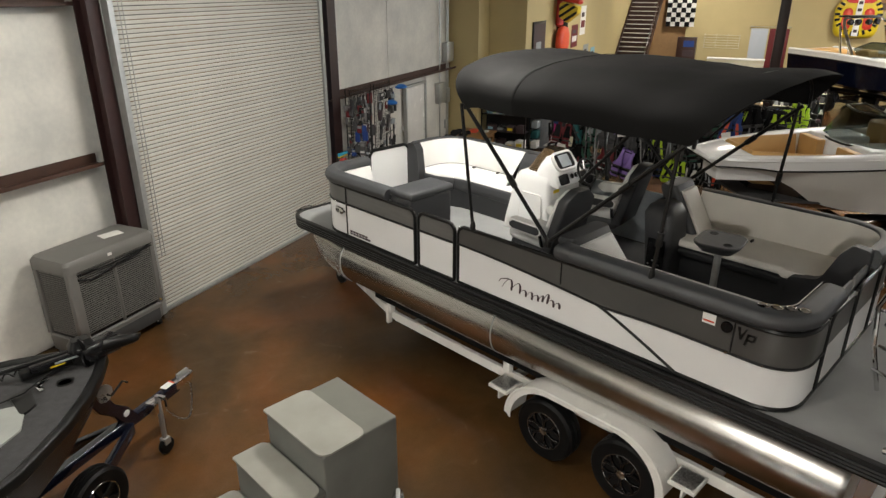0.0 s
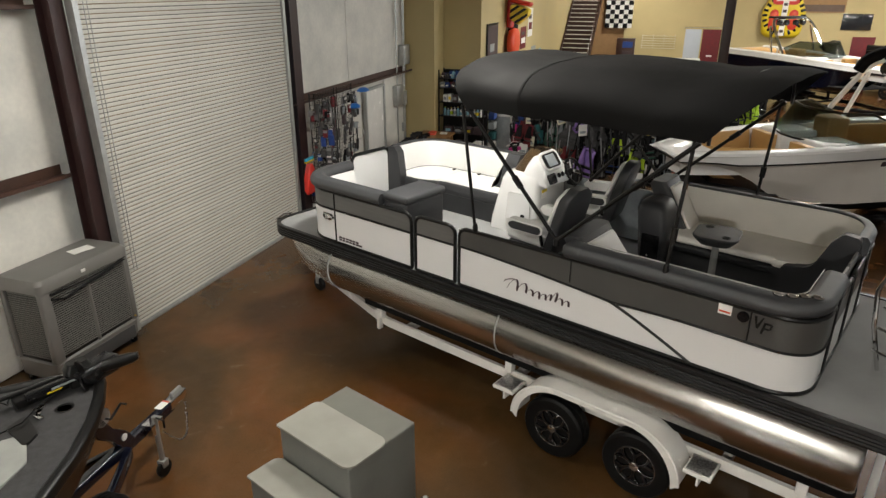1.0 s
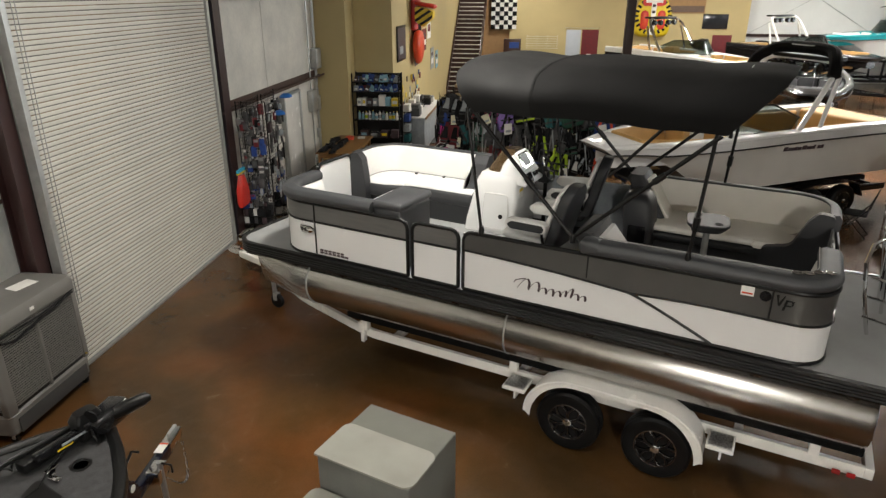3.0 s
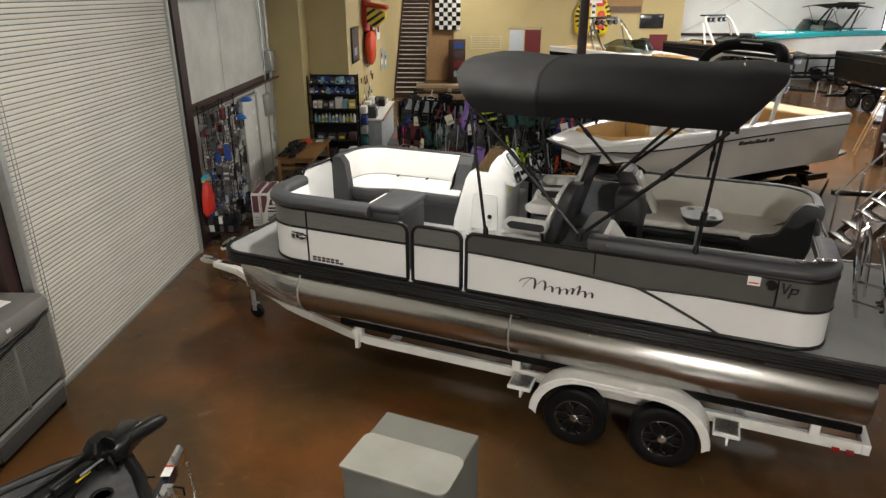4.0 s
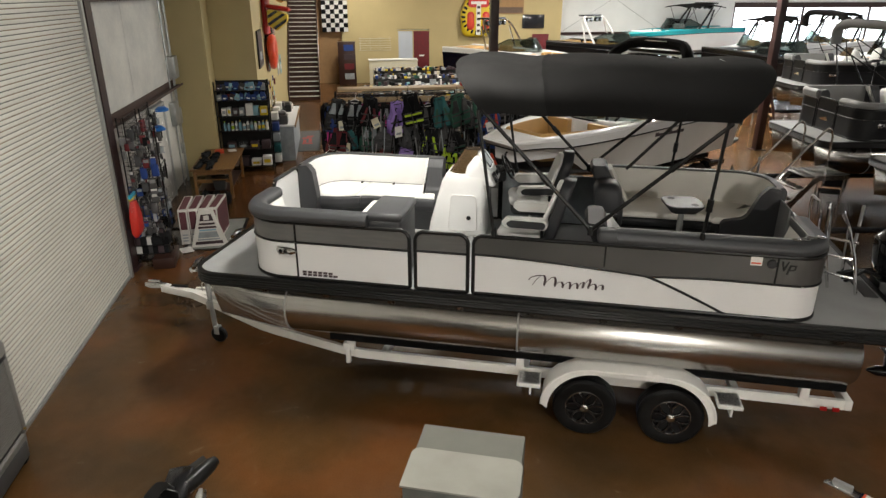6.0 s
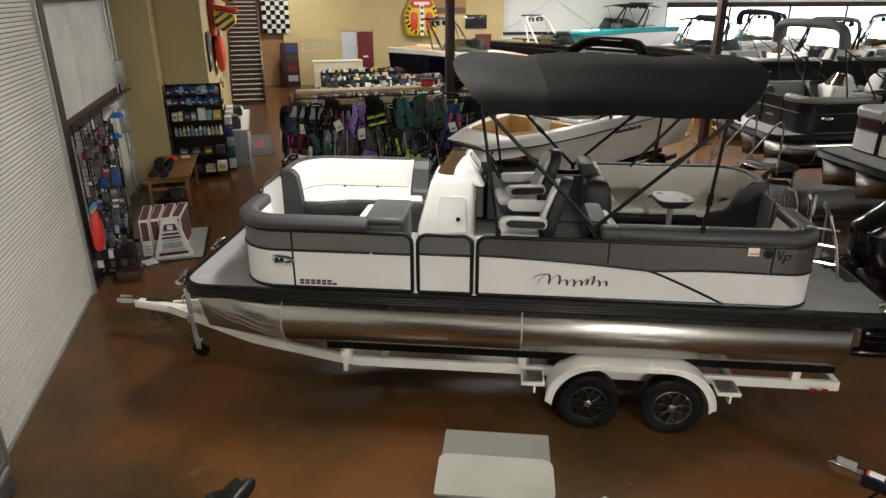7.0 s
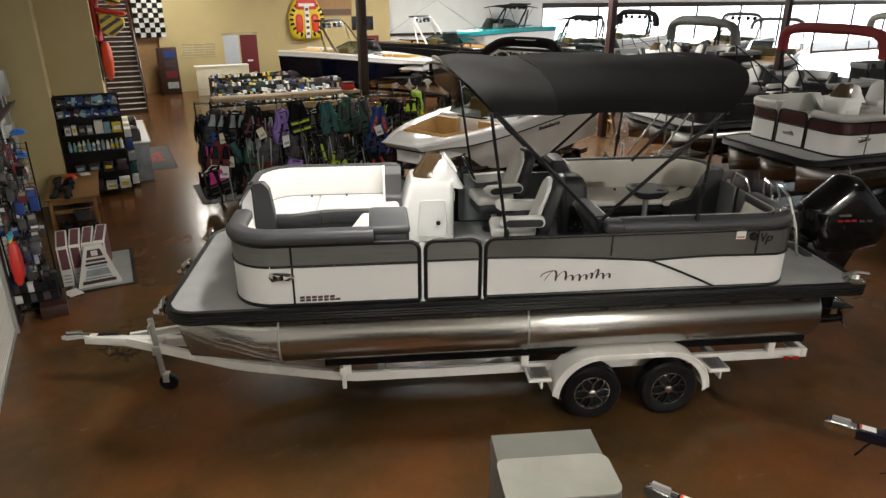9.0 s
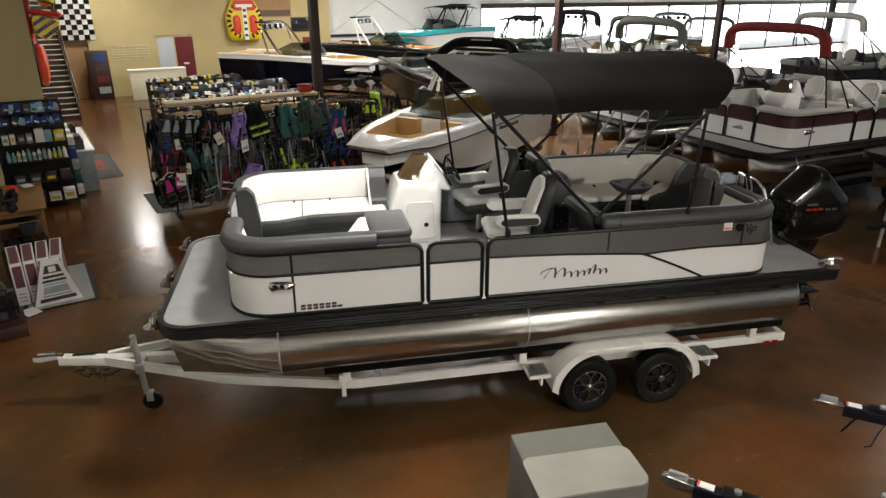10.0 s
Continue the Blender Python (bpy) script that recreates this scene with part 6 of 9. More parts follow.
def bass_trailer():
    m = pose(2.39, 6.47, 0, 0, 0, -65)
    t = thing("bass_boat_trailer", m, "dark navy bass boat trailer with winch stand and swivel jack", "trailer")
    part("tongue", loft(bm_new(), [[(a, y, 0.55 + b) for a, b in rrect(-0.045, 0.045, -0.055, 0.055, 0.01)] for y in (-2.6, -0.26)]), M_NAVY, t)
    coupler_parts(t, 0.0, 0.57, M_NAVY)
    for sx in (-1, 1):
        part("frame_rail", loft(bm_new(), [[(x + a, y, 0.50 + b) for a, b in rrect(-0.035, 0.035, -0.06, 0.06, 0.01)] for x, y in ((sx * 0.05, -0.95), (sx * 0.62, -2.2), (sx * 0.75, -5.5))]), M_NAVY, t, "navy frame rail")
        road_wheel(t, sx * 0.98, -4.3, 0.33, 0.33, 0.21, side=sx)
        part("fender", loft(bm_new(), [[(x, -4.3 + 0.42 * math.cos(a), 0.33 + 0.42 * math.sin(a)) for a in (math.pi * q / 10 for q in range(11))] + [(x, -4.3 + 0.40 * math.cos(a), 0.33 + 0.40 * math.sin(a)) for a in (math.pi * (10 - q) / 10 for q in range(11))] for x in (sx * 0.84, sx * 1.12)]), M_NAVY, t)
    # spare wheel carried beside the tongue
    sp = road_wheel(t, 0.40, -1.75, 0.40, 0.30, 0.19, side=1)
    # winch stand leaning back to the bow
    w = part("winch_stand", loft(bm_new(), [[(a, y + b, z) for a, b in rrect(-0.05, 0.05, -0.09, 0.09, 0.015)] for y, z in ((-0.92, 0.58), (-1.02, 0.74), (-1.16, 0.86), (-1.26, 1.06))]), M_NAVY, t)
    part("winch_drum", lathe(bm_new(), [(0.09, -0.07), (0.09, -0.055), (0.05, -0.05), (0.05, 0.05), (0.09, 0.055), (0.09, 0.07)], "x", 18, (-0.02, -1.16, 1.04)), M_GALV, w)
    part("winch_handle", tube(bm_new(), [(0.08, -1.16, 1.04), (0.13, -1.16, 1.04), (0.14, -1.02, 1.12), (0.20, -1.02, 1.12)], 0.012, 6), M_BLACK_RAIL, w)
    part("bow_roller", lathe(bm_new(), [(0.02, -0.05), (0.045, -0.04), (0.03, 0.0), (0.045, 0.04), (0.02, 0.05)], "x", 14, (0, -1.33, 1.12)), M_YEL, w)
    part("round_badge", lathe(bm_new(), [(0.035, 0.056), (0.035, 0.06)], "x", 16, (0, -0.98, 0.70)), M_PAPER, w)
    j = part("swivel_jack", tube(bm_new(), [(0.14, -0.66, 0.14), (0.12, -0.64, 0.70)], 0.026, 10), M_GALV, t, "zinc swivel jack")
    part("jack_clamp", box(bm_new(), 0.02, 0.14, -0.72, -0.54, 0.50, 0.64, 0.01), M_CHROME, j)
    part("jack_crank", tube(bm_new(), [(0.12, -0.64, 0.69), (0.24, -0.66, 0.69), (0.24, -0.66, 0.61)], 0.01, 6), M_BLACK_RAIL, j)
    part("jack_wheel", lathe(bm_new(), [(0.03, -0.025), (0.085, -0.025), (0.095, 0.0), (0.085, 0.025), (0.03, 0.025)], "x", 18, (0.14, -0.66, 0.095)), M_RUBBER, j)
    part("jack_fork", box(bm_new(), 0.10, 0.18, -0.70, -0.62, 0.12, 0.20, 0.008), M_GALV, j)
    # safety chain in links
    link = None
    pts = []
    for q in range(22):
        s = q / 21
        pts.append(Vector((0.06 + 0.10 * math.sin(math.pi * s), -0.10 - 0.45 * s, 0.52 - 0.30 * math.sin(math.pi * s) ** 0.8)))
    for q in range(21):
        d = pts[q + 1] - pts[q]
        mm = Matrix.Translation((pts[q] + pts[q + 1]) / 2) @ d.to_track_quat("Y", "Z").to_matrix().to_4x4() @ pose(0, 0, 0, 0, 90 * (q % 2), 0)
        if link is None:
            ring = [(0.010 * math.cos(a), 0.019 * math.sin(a), 0) for a in (2 * math.pi * k / 10 for k in range(10))]
            link = part("chain_link", tube(bm_new(), ring, 0.0035, 5, closed=True), M_CHROME, t, m=mm)
        else:
            o = new("chain_link", link.data)
            o.parent = t
            o.matrix_basis = mm
    return t


bass_boat()
bass_trailer()


def tongue_end(x, y, z, rz, label):
    t = thing("trailer_tongue", pose(x, y, 0, 0, 0, rz), label, "trailer")
    part("tongue", loft(bm_new(), [[(a, yy, z + b) for a, b in rrect(-0.055, 0.055, -0.065, 0.065, 0.012)] for yy in (-3.2, -0.28)]), M_NAVY, t)
    coupler_parts(t, 0.0, z + 0.01, M_NAVY)
    bx("brake_actuator", t, M_BLACK_RAIL, -0.06, 0.06, -1.0, -0.5, z + 0.066, z + 0.10, 0.015)
    part("actuator_cap", lathe(bm_new(), [(0.03, z + 0.10), (0.03, z + 0.125)], "z", 12, (0, -0.62, 0)), M_GALV, t)
    part("wire_plug", tube(bm_new(), [(0.03, -0.45, z - 0.06), (0.05, -0.40, z - 0.16), (0.02, -0.36, z - 0.22), (0.05, -0.33, z - 0.30)], 0.012, 6), M_RUBBER, t)
    part("loose_cable", tube(bm_new(), [(0.04, -0.7, z - 0.06), (0.08, -0.66, z - 0.25), (0.05, -0.62, z - 0.40), (0.10, -0.58, z - 0.46)], 0.006, 5), M_RUBBER, t)
    part("jack_post", tube(bm_new(), [(0.10, -1.6, 0.03), (0.10, -1.6, z + 0.45)], 0.03, 10), M_GALV, t)
    part("jack_foot", box(bm_new(), 0.02, 0.18, -1.68, -1.52, 0.0, 0.03, 0.006), M_GALV, t)
    for sx in (-1, 1):
        part("frame_rail", loft(bm_new(), [[(xx + a, yy, z - 0.05 + b) for a, b in rrect(-0.035, 0.035, -0.06, 0.06, 0.01)] for xx, yy in ((sx * 0.05, -1.8), (sx * 0.8, -3.4), (sx * 0.8, -6.4))]), M_NAVY, t)
        road_wheel(t, sx * 0.98, -5.0, 0.33, 0.33, 0.21, side=sx)
    part("axle", tube(bm_new(), [(-0.95, -5.0, 0.33), (0.95, -5.0, 0.33)], 0.03, 8), M_BLACK_RAIL, t)
    return t


tongue_end(3.58, 1.15, 0.56, -37, "navy boat trailer tongue with zinc coupler and hanging plug")
tongue_end(2.78, 3.36, 0.62, -42, "navy boat trailer tongue with zinc coupler beside the steps")


def boat_gangway():
    t = thing("gangway_stairs", W(11.49, -5.65, 0, 180), "aluminium boarding stairs with tubular handrails", "stairs")
    for k in range(5):
        z = 0.23 + 0.23 * k
        bx("tread", t, M_ALU, -0.36, 0.36, -1.05 + 0.21 * k, -0.80 + 0.21 * k, z - 0.03, z, 0.006)
    bx("platform", t, M_ALU, -0.38, 0.38, 0.0, 0.75, 1.12, 1.16, 0.006)
    for sx in (-1, 1):
        part("stringer", prism(bm_new(), [(-1.1, 0.0), (-0.9, 0.0), (0.05, 1.05), (0.75, 1.05), (0.75, 1.15), (0.0, 1.15)], sx * 0.38 - 0.015, sx * 0.38 + 0.015, "x"), M_ALU, t)
        hr = [(sx * 0.40, -1.05, 0.98), (sx * 0.40, -0.05, 2.06), (sx * 0.40, 0.04, 2.13), (sx * 0.40, 0.12, 2.08), (sx * 0.40, 0.16, 1.95), (sx * 0.40, 0.18, 1.0)]
        part("handrail", tube(bm_new(), hr, 0.021, 8), M_ALU, t)
        part("rail_post", tube(bm_new(), [(sx * 0.40, -0.98, 0.1), (sx * 0.40, -1.0, 1.02)], 0.018, 8), M_ALU, t)
        part("leg", tube(bm_new(), [(sx * 0.36, 0.68, 0.0), (sx * 0.36, 0.68, 1.12)], 0.022, 8), M_ALU, t)
    return t


boat_gangway()


def boarding_ladder():
    """Stainless ladder folded up on the stern deck of the near pontoon boat."""
    ld = part("boarding_ladder", tube(bm_new(), [(-0.31, 0.70, 1.605), (-0.33, 0.80, 2.0), (-0.30, 0.84, 2.30), (-0.16, 0.80, 2.44), (0.10, 0.70, 2.42), (0.22, 0.62, 2.25), (0.25, 0.55, 1.605)], 0.018, 8), M_CHROME, main_boat, "polished folding boarding ladder")
    part("ladder_rail", tube(bm_new(), [(-0.46, 0.47, 1.605), (-0.42, 0.55, 2.0), (-0.34, 0.64, 2.32), (-0.2, 0.66, 2.40), (0.05, 0.55, 2.36), (0.12, 0.45, 2.2), (0.16, 0.40, 1.605)], 0.018, 8), M_CHROME, ld)
    for z, dx in ((1.78, 0.0), (1.98, 0.02), (2.16, 0.05)):
        part("rung", tube(bm_new(), [(-0.32 + dx, 0.77, z), (-0.44 + dx, 0.53, z)], 0.014, 6), M_CHROME, ld)
    part("stern_rail", tube(bm_new(), [(0.62, 0.55, 1.605), (0.62, 0.58, 2.15), (0.70, 0.60, 2.28), (0.95, 0.60, 2.28), (1.04, 0.58, 2.15), (1.05, 0.50, 1.605)], 0.016, 8), M_CHROME, ld)
    part("ladder_hatch", box(bm_new(), -0.50, -0.05, 0.26, 0.40, 1.603, 1.612, 0.003), M_PLASTIC_DARK, ld)


boarding_ladder()


# ---------------------------------------------------------------- other boats of the showroom
def wake_boat(m, label, hull, top, inner, length_m=7.0, tower=None, canopy=None, low=None, boot=False, trailer=True, group="showroom boats", lift=0.2, mark=False, folded=False):
    t = thing("wake_boat", m @ pose(0, 0, lift), label, "boat", group)
    L = length_m
    st = [i / 22 for i in range(23)]

    def beam(s):
        k = max(0.0, (s - 0.48) / 0.52)
        return 1.23 * (1 - 0.62 * k ** 2.7)

    def sheer(s):
        return 1.98 - 0.24 * s ** 2.2

    def keel(s):
        return 0.62 + 0.78 * max(0, (s - 0.62) / 0.38) ** 2.2

    def half(s):
        b, zk, zs = beam(s), keel(s), sheer(s)
        zc = zk + 0.30 * (1 - 0.45 * s) + 0.02 + 0.20 * max(0, (s - 0.55) / 0.35) * (1 if s < 0.9 else max(0, (1 - s) / 0.1))
        if s > 0.78:
            zc += (zs - 0.25 - zc) * min(1.0, ((s - 0.78) / 0.18)) ** 0.8
        bc = b * (0.90 - 0.22 * max(0, (s - 0.6) / 0.4))
        return [(0.0, zk), (bc * 0.55, zk + (zc - zk) * 0.55), (bc, zc), (bc + (b - bc) * 0.35, zc + (zs - zc) * 0.30), (b - 0.006, max(zs - 0.19, zc + (zs - zc) * 0.45)), (b, zs)]

    def section(i0, i1, s):
        h = half(s)[i0:i1]
        return h
    # upper topsides, and the lower part in its own colour
    rows_up, rows_low, rows_band, line_l = [], [], [], []
    for s in st:
        h = half(s)
        y = s * L + (0.10 if s > 0.99 else 0)
        rake = lambda z: y - (0.0 if s < 0.7 else (s - 0.7) / 0.3 * 0.55 * max(0, (sheer(s) - z) / (sheer(s) - keel(s))))
        rows_up.append(([(-b, rake(z), z) for b, z in reversed(h[2:5])], [(b, rake(z), z) for b, z in h[2:5]]))
        rows_band.append(([(-b, rake(z), z) for b, z in reversed(h[4:])], [(b, rake(z), z) for b, z in h[4:]]))
        line_l.append((-h[4][0] - 0.004, rake(h[4][1]) + (0.01 if s > 0.99 else 0), h[4][1]))
        rows_low.append([(-b, rake(z), z) for b, z in reversed(h[:3])] + [(b, rake(z), z) for b, z in h[1:3]])
    bm = bm_new()
    strip(bm, [r[0] for r in rows_up])
    strip(bm, [r[1] for r in rows_up])
    # transom and stem close the shell
    s0 = half(0)
    bm.faces.new([bm.verts.new(p) for p in [(-b, 0, z) for b, z in reversed(s0[2:5])] + [(b, 0, z) for b, z in s0[2:5]]])
    bm.faces.new([bm.verts.new(p) for p in rows_up[-1][0] + rows_up[-1][1]])
    part("hull", bm, hull, t, smooth=40)
    bm = bm_new()
    strip(bm, [r[0] for r in rows_band])
    strip(bm, [r[1] for r in rows_band])
    for y_end, r in ((0, rows_band[0]), (1, rows_band[-1])):
        bm.faces.new([bm.verts.new(p) for p in r[0] + r[1]])
    part("deck_band", bm, top, t, smooth=40)
    bm = bm_new()
    strip(bm, rows_low)
    bm.faces.new([bm.verts.new((b, 0, z)) for b, z in [(-b, z) for b, z in reversed(s0[:3])] + s0[1:3]])
    bm.faces.new([bm.verts.new(p) for p in rows_low[-1]])
    part("hull_bottom", bm, low or hull, t, smooth=40)
    # deck cap follows the sheer
    path = [(-beam(s), s * L, sheer(s)) for s in st] + [(beam(s), s * L, sheer(s)) for s in reversed(st)]
    path[22] = (-0.44, L + 0.02, sheer(1))
    path[23] = (0.44, L + 0.02, sheer(1))
    part("deck_cap", sweep(bm_new(), path, [(-0.012, -0.02), (0.0, 0.03), (0.06, 0.06), (0.20, 0.05), (0.24, 0.02), (0.25, -0.42), (0.23, -0.42), (0.22, 0.0), (0.0, -0.03)], caps=True), top, t, smooth=40)
    part("rub_rail", tube(bm_new(), line_l + [(-x, y, z) for x, y, z in reversed(line_l)], 0.016, 6), M_BLACK_RAIL, t)
    inner_out = [(-(beam(s) - 0.20), s * L) for s in st if 0.02 < s < 0.95]
    inner_out += [(-x, y) for x, y in reversed(inner_out)]
    part("cockpit_floor", prism(bm_new(), inner_out, 1.02, 1.06), M_GREYF, t)
    # bow seats, cockpit wrap-round seat
    bow = [(-(beam(s) - 0.22), s * L) for s in st if 0.66 < s < 0.93]
    bow += [(-x, y) for x, y in reversed(bow)]
    part("bow_seat", sweep(bm_new(), bow, soft([(0.20, 1.26), (0.44, 1.26), (0.44, 1.42), (0.16, 1.44)], 0.03)), inner, t, smooth=50)
    part("bow_backrest", sweep(bm_new(), bow, soft([(0.10, 1.52), (0.19, 1.42), (0.08, 1.94), (0.0, 1.76)], 0.025)), inner, t, smooth=50)
    for sx in (-1, 1):
        cp = [(sx * (beam(s) - 0.22), s * L) for s in st if 0.10 < s < 0.5]
        if sx > 0:
            cp = cp[::-1]
        part("cockpit_seat", sweep(bm_new(), cp, soft([(0.0, 1.06), (0.46, 1.06), (0.46, 1.48), (0.0, 1.50)], 0.04)), inner, t, smooth=50)
        part("cockpit_backrest", sweep(bm_new(), cp, soft([(0.0, 1.48), (0.14, 1.48), (0.09, 1.92), (0.0, 1.94)], 0.03)), inner, t, smooth=50)
        part("side_console", box(bm_new(), sx * 0.62 - 0.36, sx * 0.62 + 0.36, L * 0.52, L * 0.64, 1.05, 1.97, 0.07, 3), top, t)
        part("bow_back_pad", box(bm_new(), sx * 0.62 - 0.32, sx * 0.62 + 0.32, L * 0.642, L * 0.665, 1.1, 1.90, 0.02, 2), inner, t)
    part("sun_pad", box(bm_new(), -0.98, 0.98, 0.02, L * 0.12, 1.12, 1.98, 0.08, 3), inner, t)
    part("helm_seat", box(bm_new(), 0.30, 0.80, L * 0.42, L * 0.49, 1.06, 2.20, 0.08, 3), inner, t)
    part("swim_platform", prism(bm_new(), fillet([(-1.1, 0.0), (1.1, 0.0), (0.95, -0.6), (-0.95, -0.6)], [0, 0, 0.15, 0.15], 4, closed=True), 0.98, 1.04), M_GREYF, t)
    # broad foredeck ahead of the bow well, and the base the screen stands on
    fore = [(-(beam(s) - 0.12), s * L) for s in st if s > 0.88] + [(beam(s) - 0.12, s * L) for s in reversed(st) if s > 0.88]
    part("foredeck", loft(bm_new(), [[(x * k, y - (1 - k), z + sheer(y / L)) for x, y in fore] for z, k in ((-0.06, 1.0), (0.035, 1.0), (0.055, 0.97))]), top, t, smooth=40)
    part("screen_frame_base", tube(bm_new(), [(-1.08, L * 0.60 - 1.0, 1.94), (-1.0, L * 0.60 - 0.35, 1.94), (-0.80, L * 0.60 + 0.13, 1.94), (-0.2, L * 0.60 + 0.31, 1.94), (0.2, L * 0.60 + 0.31, 1.94), (0.80, L * 0.60 + 0.13, 1.94), (1.0, L * 0.60 - 0.35, 1.94), (1.08, L * 0.60 - 1.0, 1.94)], 0.022, 6), M_BLACK_RAIL, t)
    # wrap-round windscreen
    wy = L * 0.60
    pts = [(-1.06, wy - 1.0), (-0.98, wy - 0.35), (-0.78, wy + 0.12), (-0.2, wy + 0.30), (0.2, wy + 0.30), (0.78, wy + 0.12), (0.98, wy - 0.35), (1.06, wy - 1.0)]
    ws = part("windscreen", strip(bm_new(), [[(x, y, 1.94) for x, y in pts], [(x * 0.88, y - 0.34, 2.48 if abs(x) < 1.05 else 2.2) for x, y in pts]], 0.008), M_TINT, t, "tinted wrap-round windscreen")
    ws.visible_shadow = False
    part("windscreen_frame", tube(bm_new(), [(x * 0.88, y - 0.34, 2.48 if abs(x) < 1.05 else 2.2) for x, y in pts], 0.018, 6), M_BLACK_RAIL, ws)
    if tower is not None:
        tw = part("tower", tube(bm_new(), fillet_3d([(-1.14, L * 0.44, 1.94), (-1.06, L * 0.33, 3.02), (-0.84, L * 0.30, 3.28), (0.84, L * 0.30, 3.28), (1.06, L * 0.33, 3.02), (1.14, L * 0.44, 1.94)]), 0.055, 8), tower, t, "wakeboard tower")
        part("tower_leg", tube(bm_new(), [(-1.14, L * 0.36, 1.94), (-1.06, L * 0.31, 2.98)], 0.045, 8), tower, tw)
        part("tower_leg", tube(bm_new(), [(1.14, L * 0.36, 1.94), (1.06, L * 0.31, 2.98)], 0.045, 8), tower, tw)
        part("tower_top", prism(bm_new(), fillet([(-0.85, L * 0.31), (0.85, L * 0.31), (0.78, L * 0.24), (-0.78, L * 0.24)], 0.1, 4, closed=True), 3.26, 3.33), M_BLACK_RAIL, tw)
        for q in (-0.62, -0.25, 0.25, 0.62):
            part("tower_speaker", lathe(bm_new(), [(0.03, -0.12), (0.10, -0.08), (0.115, 0.05), (0.09, 0.08)], "y", 14, (q, L * 0.31, 3.10)), M_BLACK_GLOSS, tw)
    if mark:
        for y0, w, h in ((3.42, 0.10, 0.085), (3.30, 0.07, 0.06), (3.21, 0.06, 0.06), (3.13, 0.05, 0.075), (3.06, 0.09, 0.06), (2.94, 0.10, 0.085), (2.82, 0.07, 0.06), (2.73, 0.06, 0.06), (2.65, 0.04, 0.08), (2.54, 0.08, 0.07), (2.44, 0.05, 0.07)):
            part("name_bar", prism(bm_new(), [(y0, 1.60), (y0 - w, 1.60), (y0 - w - 0.02, 1.60 + h), (y0 - 0.02, 1.60 + h)], -1.225, -1.210, "x"), M_PRINT, t)
    if boot:
        arch = fillet_3d([(-1.11, L * 0.34, 3.0), (-1.04, L * 0.33, 3.24), (-0.70, L * 0.29, 3.48), (0.70, L * 0.29, 3.48), (1.04, L * 0.33, 3.24), (1.11, L * 0.34, 3.0)])
        bt = part("canopy_boot", tube(bm_new(), arch, 0.125, 10), M_CANVAS, t, "folded black canopy in its boot")
        part("boot_mark", box(bm_new(), -0.3, 0.3, L * 0.29 + 0.105, L * 0.29 + 0.112, 3.48, 3.54), M_PAPER, bt)
    if folded:
        arch = fillet_3d([(-1.08, L * 0.36, 2.9), (-1.02, L * 0.36, 3.22), (-0.7, L * 0.36, 3.36), (0.7, L * 0.36, 3.36), (1.02, L * 0.36, 3.22), (1.08, L * 0.36, 2.9)])
        cn = part("canopy_boot", tube(bm_new(), arch, 0.075, 8), canopy, t, "folded canopy in its boot")
        for sx in (-1, 1):
            for yy in (0.30, 0.46):
                part("canopy_leg", tube(bm_new(), [(sx * 1.12, L * yy, 1.95), (sx * 1.08, L * 0.36, 2.92)], 0.014, 6), M_BLACK_RAIL, cn)
    elif canopy is not None:
        rows = [[(x, L * (0.20 + 0.36 * i / 8), 3.28 - 0.10 * (x / 1.05) ** 2 - 0.10 * abs(i / 4 - 1) ** 2) for x in [-1.05 + 2.1 * k / 10 for k in range(11)]] for i in range(9)]
        cn = part("canopy", strip(bm_new(), rows, 0.03), canopy, t)
        for sx in (-1, 1):
            for i in (1, 7):
                part("canopy_leg", tube(bm_new(), [(sx * 1.05, L * 0.40, 1.68), (sx * 1.03, L * (0.20 + 0.36 * i / 8), 3.16)], 0.014, 6), M_BLACK_RAIL, cn)
    if trailer:
        r = thing("wake_boat_trailer", m, "dark boat trailer under a showroom boat", "trailer", "showroom trailers")
        for sx in (-1, 1):
            part("side_rail", loft(bm_new(), [[(x + a, y, 0.48 + b) for a, b in rrect(-0.04, 0.04, -0.07, 0.07, 0.01)] for x, y in ((sx * 0.86, -0.1), (sx * 0.86, L * 0.7), (sx * 0.08, L + 0.6))]), M_BLACK_GLOSS, r)
            bx("bunk", r, M_CARPET, sx * 0.55 - 0.07, sx * 0.55 + 0.07, 0.2, L * 0.62, 0.58 + lift, 0.68 + lift, 0.01)
            for yp in (0.4, L * 0.3, L * 0.58):
                bx("bunk_post", r, M_BLACK_GLOSS, sx * 0.55 - 0.04, sx * 0.55 + 0.04, yp - 0.04, yp + 0.04, 0.50, 0.58 + lift)
            for wy2 in (L * 0.20, L * 0.33):
                road_wheel(r, sx * 1.06, wy2, 0.34, 0.34, 0.22, side=sx)
            part("fender", loft(bm_new(), [[(x, L * 0.265 + a, b) for a, b in ((-0.95, 0.42), (-0.8, 0.72), (-0.5, 0.80), (0.5, 0.80), (0.8, 0.72), (0.95, 0.42), (0.9, 0.42), (0.76, 0.70), (0.48, 0.77), (-0.48, 0.77), (-0.76, 0.70), (-0.9, 0.42))] for x in (sx * 0.93, sx * 1.2)]), M_BLACK_GLOSS, r)
        for yc in (0.1, L * 0.3, L * 0.6):
            bx("cross_member", r, M_BLACK_GLOSS, -0.84, 0.84, yc - 0.04, yc + 0.04, 0.44, 0.52)
        part("tongue", box(bm_new(), -0.05, 0.05, L * 0.95, L + 1.3, 0.43, 0.54, 0.01), M_BLACK_GLOSS, r)
